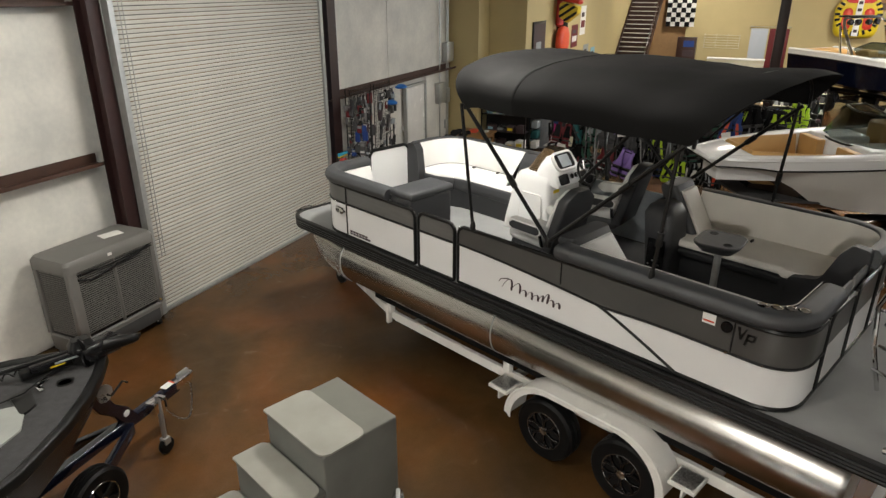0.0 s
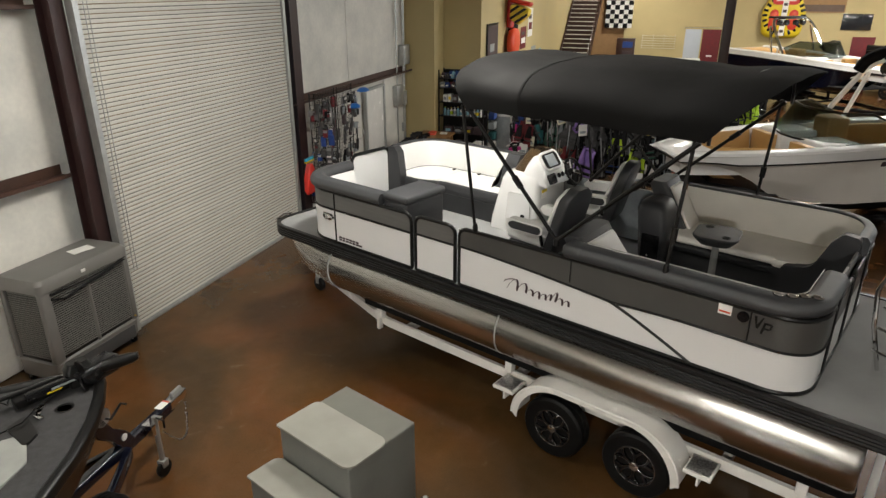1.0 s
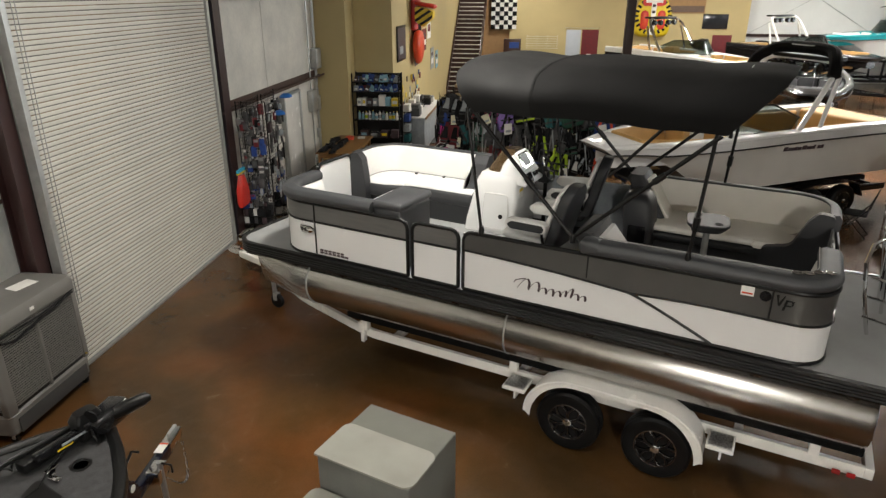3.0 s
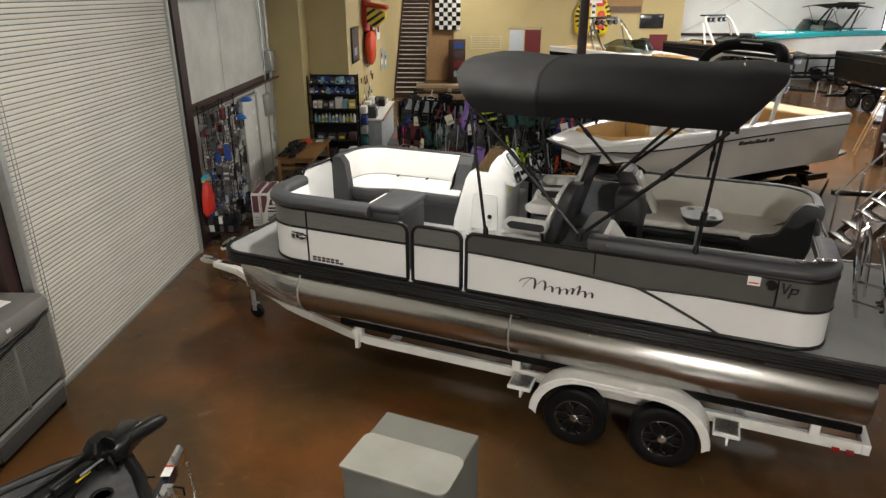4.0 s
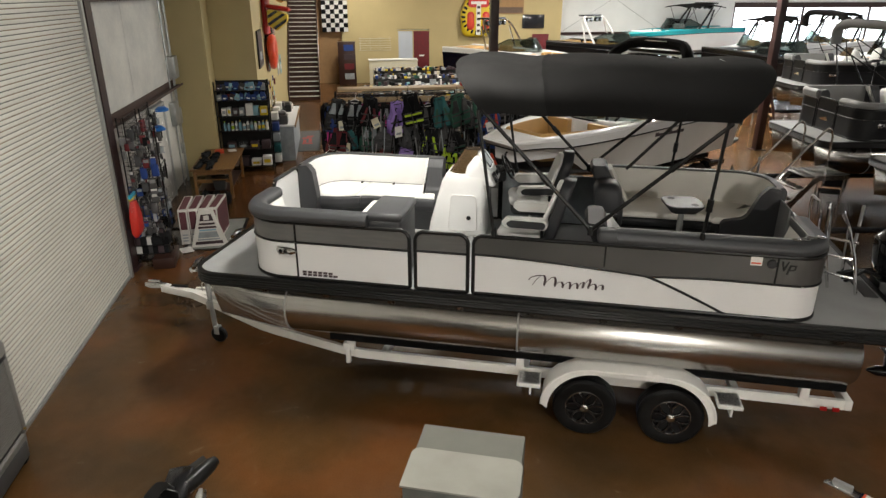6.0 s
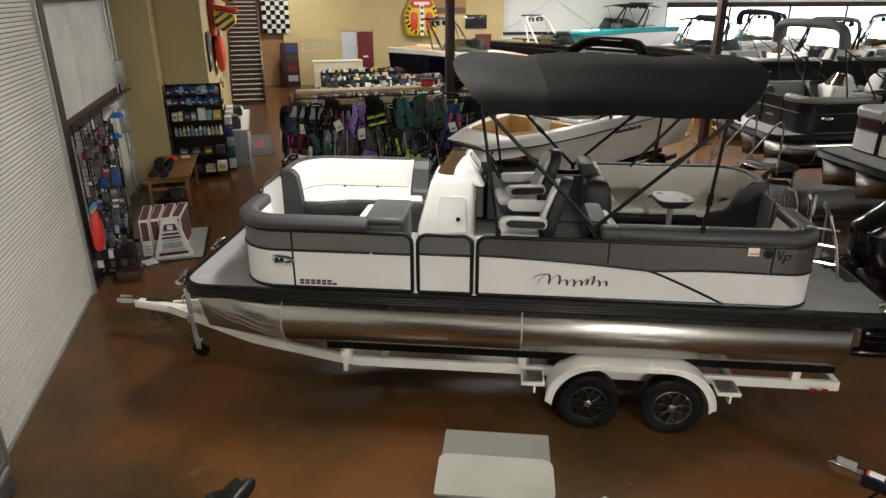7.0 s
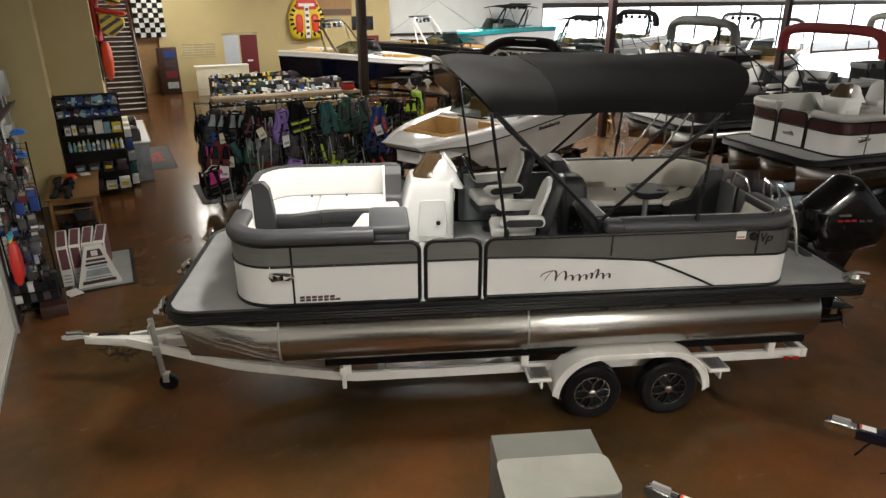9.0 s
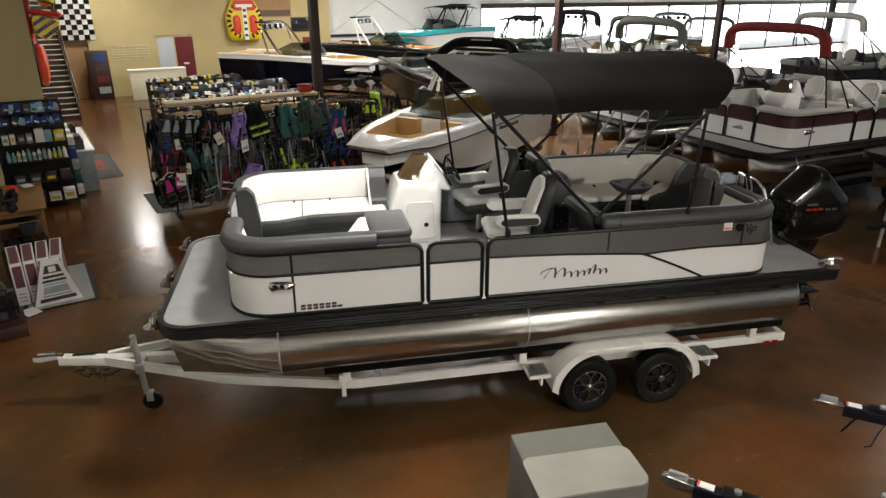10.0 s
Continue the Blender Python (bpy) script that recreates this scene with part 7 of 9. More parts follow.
        part("jack", tube(bm_new(), [(0.1, L + 0.9, 0.0), (0.1, L + 0.9, 0.9)], 0.03, 8), M_GALV, r)
    return t


wake_boat(W(29.5, -14.6, 0, 100), "black wake boat with grey seats behind the column", M_BLACK_GLOSS, M_BLACK_GLOSS, M_VINYL_GREY, 7.0)
# white wake boat behind the near boat
wake_boat(pose(16.86, 0.34, 0, 0, 0, 47.5), "white wake boat with tan seats and brown hull bottom", M_PALE_HULL, M_WHITE_GEL, M_TAN, 7.0, M_WHITE_GEL, low=M_BROWN, boot=True, lift=0.0, mark=True)
# dark boats further back
wake_boat(W(25.5, -7.6, 0, 75), "black wake boat with a black tower and pale seats", M_BLACK_GLOSS, M_BLACK_GLOSS, M_VINYL_GREY, 7.0)
wake_boat(W(32.1, -2.3, 0, 130), "navy wake boat with white deck and tan seats", M_NAVY_HULL, M_WHITE_GEL, M_TAN, 7.0, M_CHROME)
wake_boat(W(35.4, -8.5, 0, 127), "black wake boat with white tower and tan seats", M_BLACK_GLOSS, M_BLACK_GLOSS, M_TAN, 6.6, M_WHITE_GEL)
wake_boat(W(36.0, -19.0, 0, 6), "teal and white wake boat under a black canopy", M_WHITE_GEL, M_TEAL, M_VINYL_WHITE, 6.8, M_BLACK_RAIL, M_CANVAS, low=M_WHITE_GEL, lift=0.75)
wake_boat(W(31.5, -20.0, 0, 25), "white wake boat with tan seats and folded dark canopy", M_WHITE_GEL, M_WHITE_GEL, M_TAN, 6.8, M_BLACK_RAIL, M_CANVAS)
wake_boat(W(26.0, -22.5, 0, 25), "white wake boat with tan seats near the windows", M_WHITE_GEL, M_WHITE_GEL, M_TAN, 6.8, M_BLACK_RAIL, M_CANVAS_GREY, folded=True)
wake_boat(W(33.5, -25.5, 0, 20), "white wake boat with orange seats near the windows", M_WHITE_GEL, M_WHITE_GEL, M_TAN, 6.8, M_BLACK_RAIL, M_CANVAS, folded=True)
wake_boat(W(22.5, -23.5, 0, 30), "white and black wake boat with a dark canopy", M_NAVY, M_WHITE_GEL, M_TAN, 6.8, None, M_CANVAS_GREY, folded=True)
wake_boat(W(29.0, -29.5, 0, 20), "white wake boat near the windows", M_WHITE_GEL, M_WHITE_GEL, M_TAN, 6.8, M_WHITE_GEL, M_CANVAS_GREY, folded=True)

PAL_BURG = dict(low=M_WHITE_PANEL, up=M_BURGUNDY, band=M_BURGUNDY, seat=M_VINYL_SILVER, back=M_VINYL_SILVER, bolster=M_VINYL_SILVER, seat_base=M_VINYL_SILVER, aft_seat=M_VINYL_SILVER, aft_back=M_VINYL_SILVER, lining=M_VINYL_SILVER)
PAL_DARK = dict(low=M_SATIN_BLACK, up=M_SATIN_BLACK, band=M_BLACK_RAIL, seat=M_VINYL_SILVER, back=M_VINYL_PALE, bolster=M_VINYL_PALE, seat_base=M_VINYL_GREY, aft_seat=M_VINYL_SILVER, aft_back=M_VINYL_SILVER, lining=M_VINYL_MID)


def bunk_stand(m):
    r = thing("pontoon_trailer", m, "dark pontoon trailer under a showroom boat", "trailer", "showroom trailers")
    for sx in (-1, 1):
        bx("side_rail", r, M_BLACK_GLOSS, sx * 0.9 - 0.04, sx * 0.9 + 0.04, 0.4, 6.0, 0.46, 0.60, 0.008)
        bx("bunk", r, M_CARPET, sx * 0.94 - 0.07, sx * 0.94 + 0.07, 0.6, 6.2, 0.76, 0.83, 0.01)
        for yb in (1.0, 3.2, 5.6):
            bx("bunk_bracket", r, M_BLACK_GLOSS, sx * 0.92 - 0.04, sx * 0.92 + 0.04, yb - 0.04, yb + 0.04, 0.60, 0.76)
        for yw in (2.2, 3.0):
            road_wheel(r, sx * 1.16, yw, 0.33, 0.33, 0.21, side=sx)
    for yc in (0.6, 2.6, 5.5):
        bx("cross_member", r, M_BLACK_GLOSS, -0.86, 0.86, yc - 0.04, yc + 0.04, 0.48, 0.56)
    part("tongue", box(bm_new(), -0.05, 0.05, 5.4, 9.0, 0.46, 0.57, 0.01), M_BLACK_GLOSS, r)
    part("jack", tube(bm_new(), [(0.1, 8.4, 0.0), (0.1, 8.4, 0.95)], 0.03, 8), M_GALV, r)


for u0, v0, pal, can, lab in ((8.52, -13.97, PAL_BURG, M_CANVAS_RED, "white and burgundy pontoon boat with its red bimini folded"),
                              (12.3, -14.4, PAL_DARK, M_CANVAS_GREY, "black pontoon boat with pale seats and folded grey bimini"),
                              (12.6, -23.6, PAL_DARK, M_VINYL_SILVER, "black pontoon boat with pale seats near the windows"),
                              (5.1, -15.6, PAL_BURG, M_CANVAS_RED, "white and burgundy pontoon boat with its red bimini folded"),
                              (20.6, -19.8, PAL_DARK, M_CANVAS, "black pontoon boat with grey seats behind the column")):
    b = pontoon_boat(W(u0, v0, 0, -8), lab, pal, can, group="showroom boats")
    folded_bimini(b, can, 6.5, 3.95)
    bunk_stand(W(u0, v0, 0, -8))


# black folding chair and a low cart beside the boarding stairs
def folding_chair(u, v, rz):
    t = thing("folding_chair", W(u, v, 0, rz), "black folding chair beside the boarding stairs", "chair", "folding chairs")
    bx("seat", t, M_BLACKF, -0.22, 0.22, -0.2, 0.2, 0.44, 0.47, 0.012)
    part("backrest", loft(bm_new(), [[(x, 0.2 + d + y, z) for x, y in rrect(-0.22, 0.22, -0.012, 0.012, 0.008)] for z, d in ((0.62, 0.03), (0.92, 0.09))]), M_BLACKF, t)
    for sx in (-1, 1):
        tb("front_leg", t, M_BLACK_RAIL, [(sx * 0.23, -0.28, 0.0), (sx * 0.23, 0.2, 0.6), (sx * 0.23, 0.3, 0.95)], 0.013, 7)
        tb("rear_leg", t, M_BLACK_RAIL, [(sx * 0.20, 0.26, 0.0), (sx * 0.20, -0.18, 0.45)], 0.013, 7)


folding_chair(13.0, -4.7, 150)
folding_chair(12.2, -7.0, 60)


# wooden step ladder beside the showroom column
def step_ladder(u, v, rz):
    t = thing("step_ladder", W(u, v, 0, rz), "old brown wooden step ladder beside the column", "ladder")
    for sx in (-1, 1):
        part("front_rail", loft(bm_new(), [[(sx * (0.34 - 0.10 * q) + a, -0.62 + 0.58 * q + b, 2.35 * q) for a, b in rrect(-0.02, 0.02, -0.04, 0.04, 0.006)] for q in (0.0, 1.0)]), M_DARKWOOD, t)
        part("rear_rail", loft(bm_new(), [[(sx * (0.30 - 0.06 * q) + a, 0.62 - 0.55 * q + b, 2.30 * q) for a, b in rrect(-0.018, 0.018, -0.02, 0.02, 0.005)] for q in (0.0, 1.0)]), M_CARDBOARD, t)
    for k in range(7):
        q = (k + 1) / 8
        bx("step", t, M_CARDBOARD, -0.33 + 0.10 * q, 0.33 - 0.10 * q, -0.68 + 0.58 * q, -0.54 + 0.58 * q, 2.35 * q - 0.02, 2.35 * q, 0.004)
    bx("top_step", t, M_CARDBOARD, -0.26, 0.26, -0.14, 0.14, 2.34, 2.37, 0.006)


step_ladder(19.3, -9.9, -25)


# ---------------------------------------------------------------- along the long wall
def wire_grid(bm, x0, x1, z0, z1, y, step=0.075, r=0.003):
    n = int((x1 - x0) / step)
    for i in range(n + 1):
        x = x0 + (x1 - x0) * i / n
        box(bm, x - r, x + r, y - r, y + r, z0, z1)
    k = int((z1 - z0) / step)
    for i in range(k + 1):
        z = z0 + (z1 - z0) * i / k
        box(bm, x0, x1, y - r, y + r, z - r, z + r)
    return bm


rng = random.Random(21)
PACK = [M_PRINT, M_BLACKF, M_GREYF, M_PLASTIC_DARK, M_GREYPRINT, M_GREYF, M_PLASTIC_DARK, M_GREY_PANEL, M_GREYPRINT, M_VINYL_PALE, M_GREYF, M_REDF, M_BLUEF]

for gu, gv, gw, grz in ((11.62, 7.42, 0.9, 2), (12.56, 7.40, 0.75, 2), (11.60, 6.93, 0.60, 88)):
    t = thing("wire_display_grid", W(gu, gv, 0, grz), "black wire display grid hung with boating accessories", "display rack", "wire display grids")
    part("wire_panel", wire_grid(bm_new(), 0, gw, 0.12, 2.60, 0), M_BLACK_RAIL, t, kind="stuff")
    for x in (0, gw):
        tb("frame_post", t, M_BLACK_RAIL, [(x, 0, 0.0), (x, 0, 2.62)], 0.012, 6)
        bx("foot", t, M_BLACK_RAIL, x - 0.02, x + 0.02, -0.25, 0.25, 0.0, 0.03, 0.005)
    face = 1 if grz > 45 else -1      # the side that shoppers see
    for k in range(64):
        x, z = rng.uniform(0.04, gw - 0.04), rng.uniform(0.55, 2.5)
        w, h = rng.uniform(0.05, 0.13), rng.uniform(0.09, 0.22)
        d = rng.uniform(0.015, 0.07)
        out = face * (0.03 + rng.uniform(0, 0.12))
        p = part("hanging_pack", box(bm_new(), -w / 2, w / 2, -d / 2, d / 2, -h, 0.0, 0.008), rng.choice(PACK), t, m=pose(x, out + face * d / 2, z, rng.uniform(-6, 6), 0, rng.uniform(-20, 20)))
        if rng.random() < 0.5:
            ya, yb = sorted((face * (d / 2), face * (d / 2 + 0.003)))
            part("pack_label", box(bm_new(), -w * 0.4, w * 0.4, ya, yb, -h * 0.40, -h * 0.06), rng.choice([M_TAUPE, M_GREYPRINT, M_PRINT, M_REDF, M_GREYPRINT, M_VINYL_PALE]), p)
        tb("hook", p, M_CHROME, [(0, -out, 0.01), (0, face * 0.08, 0.015)], 0.003, 5)
    for z in (0.20, 0.36):
        for k in range(6):
            part("boxed_stock", box(bm_new(), 0, 0.11, 0, 0.12, 0, 0.14, 0.004), rng.choice([M_TAUPE, M_BLACKF, M_PRINT, M_BLUEF, M_BLACKF, M_PLASTIC_DARK]), t, m=pose(0.03 + k * gw / 6.6, face * 0.05 - (0.12 if face < 0 else 0), z, 0, 0, rng.uniform(-8, 8)))
        bx("grid_shelf", t, M_BLACK_RAIL, 0.0, gw, min(0.0, face * 0.2), max(0.0, face * 0.2), z - 0.012, z, 0.002)
# red mesh bag in blue and yellow packing, hung at the door end
t = thing("packed_red_bag", W(11.10, 7.33, 1.43), "red bag in clear packing under a blue and yellow card", "bag")
part("bag", loft(bm_new(), [[(a, b, z) for a, b in rrect(-w, w, -d, d, 0.03)] for z, w, d in ((-0.74, 0.17, 0.03), (-0.66, 0.20, 0.06), (-0.40, 0.16, 0.07), (-0.22, 0.09, 0.06), (-0.13, 0.06, 0.05))]), M_RED, t)
bx("card", t, M_CYAN, -0.16, 0.16, -0.02, 0.02, -0.06, 0.0, 0.004)
bx("card_band", t, M_YEL, -0.16, 0.16, -0.021, 0.021, -0.09, -0.062, 0.004)
bx("clear_sleeve", t, M_CLEARWRAP, -0.15, 0.15, -0.025, 0.025, -0.30, -0.09, 0.01)
# blue sun visors on top of the grid
for k, (vu, vz) in enumerate(((13.50, 2.42), (13.04, 2.13))):
    lone("blue_visor", loft(bm_new(), [[(a * s, b * s, z) for a, b in rrect(-0.15, 0.15, -0.12, 0.12, 0.1)] for z, s in ((0, 1), (0.03, 1.0), (0.08, 0.5))]), M_BLUE, W(vu, 7.22, vz, 20 * k), "blue plastic cap hung on the display grid", "cap", "blue caps")
# dark shop vac hose and bracket frame
t = thing("black_bracket", W(12.75, 7.22, 1.5), "black square tube bracket hung on the display grid", "bracket")
tb("bracket_bar", t, M_BLACK_RAIL, [(0, 0, -0.45), (0, 0, 0.0), (0.35, 0, 0.04), (0.35, 0, -0.35)], 0.018, 6)
# brown box and paper on the floor
t = thing("brown_carton", W(11.15, 7.02, 0, 4), "low dark brown carton on the floor", "box")
bx("carton_body", t, M_DARKWOOD, 0, 0.66, -0.18, 0.18, 0.0, 0.19, 0.006)
bx("carton_flap", t, M_DARKWOOD, 0.0, 0.66, -0.185, 0.0, 0.19, 0.198, 0.002)
lone("paper_sheet", box(bm_new(), -0.15, 0.15, -0.11, 0.11, 0, 0.003), M_PAPER, W(12.0, 6.80, 0.016, 25), "white paper sheet lying on the floor", "paper")

# electrical gear and conduits beside the door
for eu, ez, ew, eh, ed in ((17.05, 2.62, 0.42, 0.52, 0.18), (16.55, 1.55, 0.45, 0.55, 0.16), (17.1, 1.5, 0.22, 0.4, 0.14), (17.15, 0.75, 0.16, 0.25, 0.1)):
    t = thing("electrical_box", W(eu, 7.82 - ed, ez), "grey steel electrical box on the wall", "electrical box", "electrical boxes")
    bx("enclosure", t, M_GALV, 0, ew, 0, ed, 0, eh, 0.008)
    bx("cover", t, M_GALV, 0.02, ew - 0.02, -0.008, 0, 0.02, eh - 0.02, 0.004)
for cu in (17.2, 17.3, 16.75):
    lone("conduit", tube(bm_new(), [(0, 0, 0.0), (0, 0, 6.5)], 0.02, 8), M_GALV, W(cu, 7.74), "grey steel conduit up the wall", "pipe", "conduits")
lone("light_switch", box(bm_new(), -0.04, 0.04, -0.01, 0.01, -0.06, 0.06, 0.003), M_PAPER, W(14.5, 7.74, 1.25), "white light switch plate", "switch")

# mats
def floor_mat(u, v, lx, ly, pile, mark, label):
    t = thing("floor_mat", W(u, v), label, "mat", "floor mats")
    part("rubber_border", prism(bm_new(), rrect(-lx / 2, lx / 2, -ly / 2, ly / 2, 0.03), 0.0, 0.008), M_RUBBER, t)
    part("mat_surface", prism(bm_new(), rrect(-lx / 2 + 0.06, lx / 2 - 0.06, -ly / 2 + 0.06, ly / 2 - 0.06, 0.02), 0.008, 0.013), pile, t)
    if mark:
        for k, (a, b, w, h) in enumerate(((-0.30, 0.0, 0.10, 0.34), (-0.10, 0.10, 0.24, 0.10), (-0.05, -0.08, 0.3, 0.10), (0.2, 0.04, 0.12, 0.30), (0.36, -0.06, 0.10, 0.22))):
            s = lx / 1.9
            part("printed_mark", prism(bm_new(), [(a * s + x, b + y) for x, y in rrect(-w / 2 * s, w / 2 * s, -h / 2, h / 2, 0.02)], 0.0132, 0.0145), M_MATRED, t, "faded red printed mark")


floor_mat(21.75, 4.77, 3.25, 0.86, M_MAT, True, "long grey runner mat with a faded red mark")
floor_mat(17.05, 3.60, 1.83, 1.22, M_MAT, True, "grey entrance mat with a faded red mark")
floor_mat(12.9, 6.36, 1.83, 1.05, M_MAT_PALE, False, "pale grey entrance mat with a black rubber border")


def tapered_carton(u, v, rz):
    t = thing("display_carton", W(u, v, 0.014, rz), "tapered white display carton with dark print on its face", "display carton", "display cartons")
    part("carton_body", loft(bm_new(), [[(x, y, z) for x, y in ((-w, -0.05), (w, -0.05), (w, 0.05), (-w, 0.05))] for z, w in ((0.0, 0.335), (0.72, 0.13))]), M_BOARD, t, smooth=0)
    rows = ((0.05, 0.11, M_PRINT), (0.13, 0.16, M_GREYPRINT), (0.18, 0.30, M_GREYPRINT), (0.32, 0.35, M_BLUEPRINT), (0.37, 0.41, M_PRINT), (0.44, 0.48, M_PRINT), (0.52, 0.65, M_PRINT))
    for a, b, mm in rows:
        wa, wb = 0.275 - a * 0.28, 0.275 - b * 0.28
        inset = 0.0 if mm is M_PRINT else 0.03
        part("print_bar", prism(bm_new(), [(-wa + inset, a), (wa - inset, a), (wb - inset, b), (-wb + inset, b)], -0.054, -0.051, "y"), mm, t, smooth=0)
    part("print_emblem", box(bm_new(), -0.05, 0.05, -0.058, -0.055, 0.54, 0.63), M_BOARD, t)
    return t


def slim_carton(u, v, rz):
    t = thing("display_carton", W(u, v, 0.014, rz), "slim white carton with maroon printed sides", "display carton", "display cartons")
    bx("carton_body", t, M_BOARD, 0.0, 0.95, -0.085, 0.085, 0.0, 0.70, 0.004)
    bx("side_print", t, M_MAROONPRINT, 0.04, 0.91, -0.088, -0.086, 0.06, 0.66)
    bx("top_print", t, M_MAROONPRINT, 0.05, 0.90, -0.062, 0.062, 0.701, 0.704)
    bx("front_print", t, M_MAROONPRINT, -0.003, -0.0005, -0.062, 0.062, 0.30, 0.66)
    for z in (0.06, 0.12, 0.18):
        bx("front_print", t, M_GREYPRINT, -0.003, -0.0005, -0.05, 0.05, z, z + 0.025)
    return t


for k in range(4):
    slim_carton(12.32 + 0.02 * k, 6.86 - 0.182 * k, 3 - 2 * k)
tapered_carton(12.19, 6.40, -86)

# oak work table with black sandals, cloth and bins
t = thing("oak_table", W(15.3, 6.28), "honey oak work table with a lower shelf", "table")
bx("table_top", t, M_WOOD, 0, 2.2, 0, 0.98, 0.71, 0.75, 0.008)
for x in (0.06, 2.08):
    for y in (0.06, 0.86):
        bx("leg", t, M_WOOD, x, x + 0.07, y, y + 0.07, 0, 0.71, 0.006)
bx("apron", t, M_WOOD, 0.1, 2.1, 0.08, 0.10, 0.6, 0.71)
bx("apron", t, M_WOOD, 0.08, 0.10, 0.1, 0.9, 0.6, 0.71)
bx("stretcher", t, M_WOOD, 0.10, 0.13, 0.1, 0.9, 0.40, 0.48, 0.004)
bx("lower_shelf", t, M_DARKWOOD, 0.14, 2.0, 0.1, 0.9, 0.18, 0.21, 0.004)


def sandal(u, v, z, rz, tilt):
    t = thing("water_shoe", W(u, v, z) @ pose(0, 0, 0, tilt, 0, rz), "black rubber water shoe on the oak table", "shoe", "water shoes")
    loops = [[(a, y, 0.0 + b) for a, b in rrect(-w, w, 0, h, 0.01)] for y, w, h in ((0.0, 0.03, 0.05), (0.04, 0.042, 0.09), (0.12, 0.04, 0.07), (0.2, 0.05, 0.055), (0.27, 0.04, 0.03))]
    part("upper", loft(bm_new(), loops), M_BLACKF, t)
    part("sole", loft(bm_new(), [[(a * 1.08, b, z) for a, b in fillet([(-0.035, 0.0), (0.035, 0.0), (0.052, 0.2), (0.03, 0.285), (-0.03, 0.285), (-0.052, 0.2)], 0.02, 3, closed=True)] for z in (-0.012, 0.0)]), M_RUBBER, t)


for k in range(22):
    sandal(15.45 + 0.12 * (k % 11) + 0.05 * rng.random(), 6.78 + 0.22 * (k // 11) + 0.06 * rng.random(), 0.765 + 0.03 * (k // 11), 80 + rng.uniform(-20, 20), rng.uniform(0, 25))
lone("orange_cloth", loft(bm_new(), [[(a * s, b * s, z) for a, b in rrect(-0.2, 0.2, -0.12, 0.12, 0.06)] for z, s in ((0, 1), (0.04, 0.92), (0.07, 0.5))]), M_ORANGE, W(17.1, 6.85, 0.752, 10), "crumpled orange cloth on the oak table", "cloth")
lone("paper_sheet", box(bm_new(), -0.15, 0.15, -0.1, 0.1, 0, 0.004), M_PAPER, W(17.25, 6.55, 0.752, 15), "white papers on the oak table", "paper")
for k in range(4):
    t = thing("dark_bin", W(15.55 + 0.42 * k, 6.65 + 0.08 * (k % 2), 0.211), "dark plastic bin under the oak table", "bin", "dark bins")
    part("bin_body", loft(bm_new(), [[(a, b, z) for a, b in rrect(-w, w, -w * 0.8, w * 0.8, 0.04)] for z, w in ((0, 0.15), (0.24, 0.19))]), M_PLASTIC_DARK, t)
    bx("bin_rim", t, M_BLACK_RAIL, -0.20, 0.20, -0.16, 0.16, 0.235, 0.25, 0.006)
for k in range(3):
    t = thing("folded_bag", W(15.0 + 0.1 * k, 6.45 + 0.25 * k, 0.0), "black gear bag on the floor beside the table", "bag", "gear bags")
    part("bag_body", loft(bm_new(), [[(a, b, z) for a, b in rrect(-w, w, -w * 0.6, w * 0.6, 0.05)] for z, w in ((0, 0.14), (0.14, 0.17), (0.24, 0.12))]), M_BLACKF, t, smooth=50)
    part("bag_handle", tube(bm_new(), [(-0.08, 0, 0.22), (-0.05, 0, 0.30), (0.05, 0, 0.30), (0.08, 0, 0.22)], 0.012, 6), M_BLACKF, t)

# black shelving with bottles and boxes
sh = thing("black_shelf_unit", W(17.93, 5.58), "black steel shelf unit stocked with bottles and boxes", "shelf")
for x in (0, 0.46):
    for y in (0, 1.34):
        bx("upright", sh, M_BLACK_RAIL, x, x + 0.035, y, y + 0.035, 0, 2.42)
bx("back_panel", sh, M_BLACK_RAIL, 0.455, 0.47, 0.035, 1.34, 0.05, 2.40)
SHELF_Z = (0.16, 0.62, 1.12, 1.52, 1.92, 2.18)
for z in SHELF_Z:
    bx("shelf_board", sh, M_BLACK_RAIL, 0.0, 0.455, 0.035, 1.34, z - 0.025, z, 0.003)


def bottle(u, v, z, h, body, cap, group):
    t = thing("bottle", W(u, v, z), "plastic bottle of boat care liquid on the shelf", "bottle", group)
    part("bottle_body", lathe(bm_new(), [(0.036, 0), (0.04, 0.01), (0.04, h * 0.7), (0.016, h * 0.88), (0.016, h * 0.92)], "z", 10), body, t)
    part("cap", lathe(bm_new(), [(0.02, h * 0.9), (0.02, h)], "z", 8), cap, t)
    part("label_band", lathe(bm_new(), [(0.041, h * 0.15), (0.041, h * 0.55)], "z", 10, caps=False), rng.choice([M_GREYPRINT, M_LIME, M_BLUEPRINT, M_PAPER, M_YEL]), t)


def carton(u, v, z, w, d, h, m, name="carton", label="small printed carton on the shelf", rz=0.0, group="shelf cartons"):
    t = thing(name, W(u, v, z, rz), label, "box", group)
    bx("carton_body", t, m, -d / 2, d / 2, -w / 2, w / 2, 0, h, 0.003)
    bx("carton_print", t, rng.choice([M_PAPER, M_PRINT, M_GREYPRINT, M_BLUEPRINT, M_YEL]), -d / 2 - 0.002, -d / 2, -w * 0.35, w * 0.35, h * 0.3, h * 0.7)


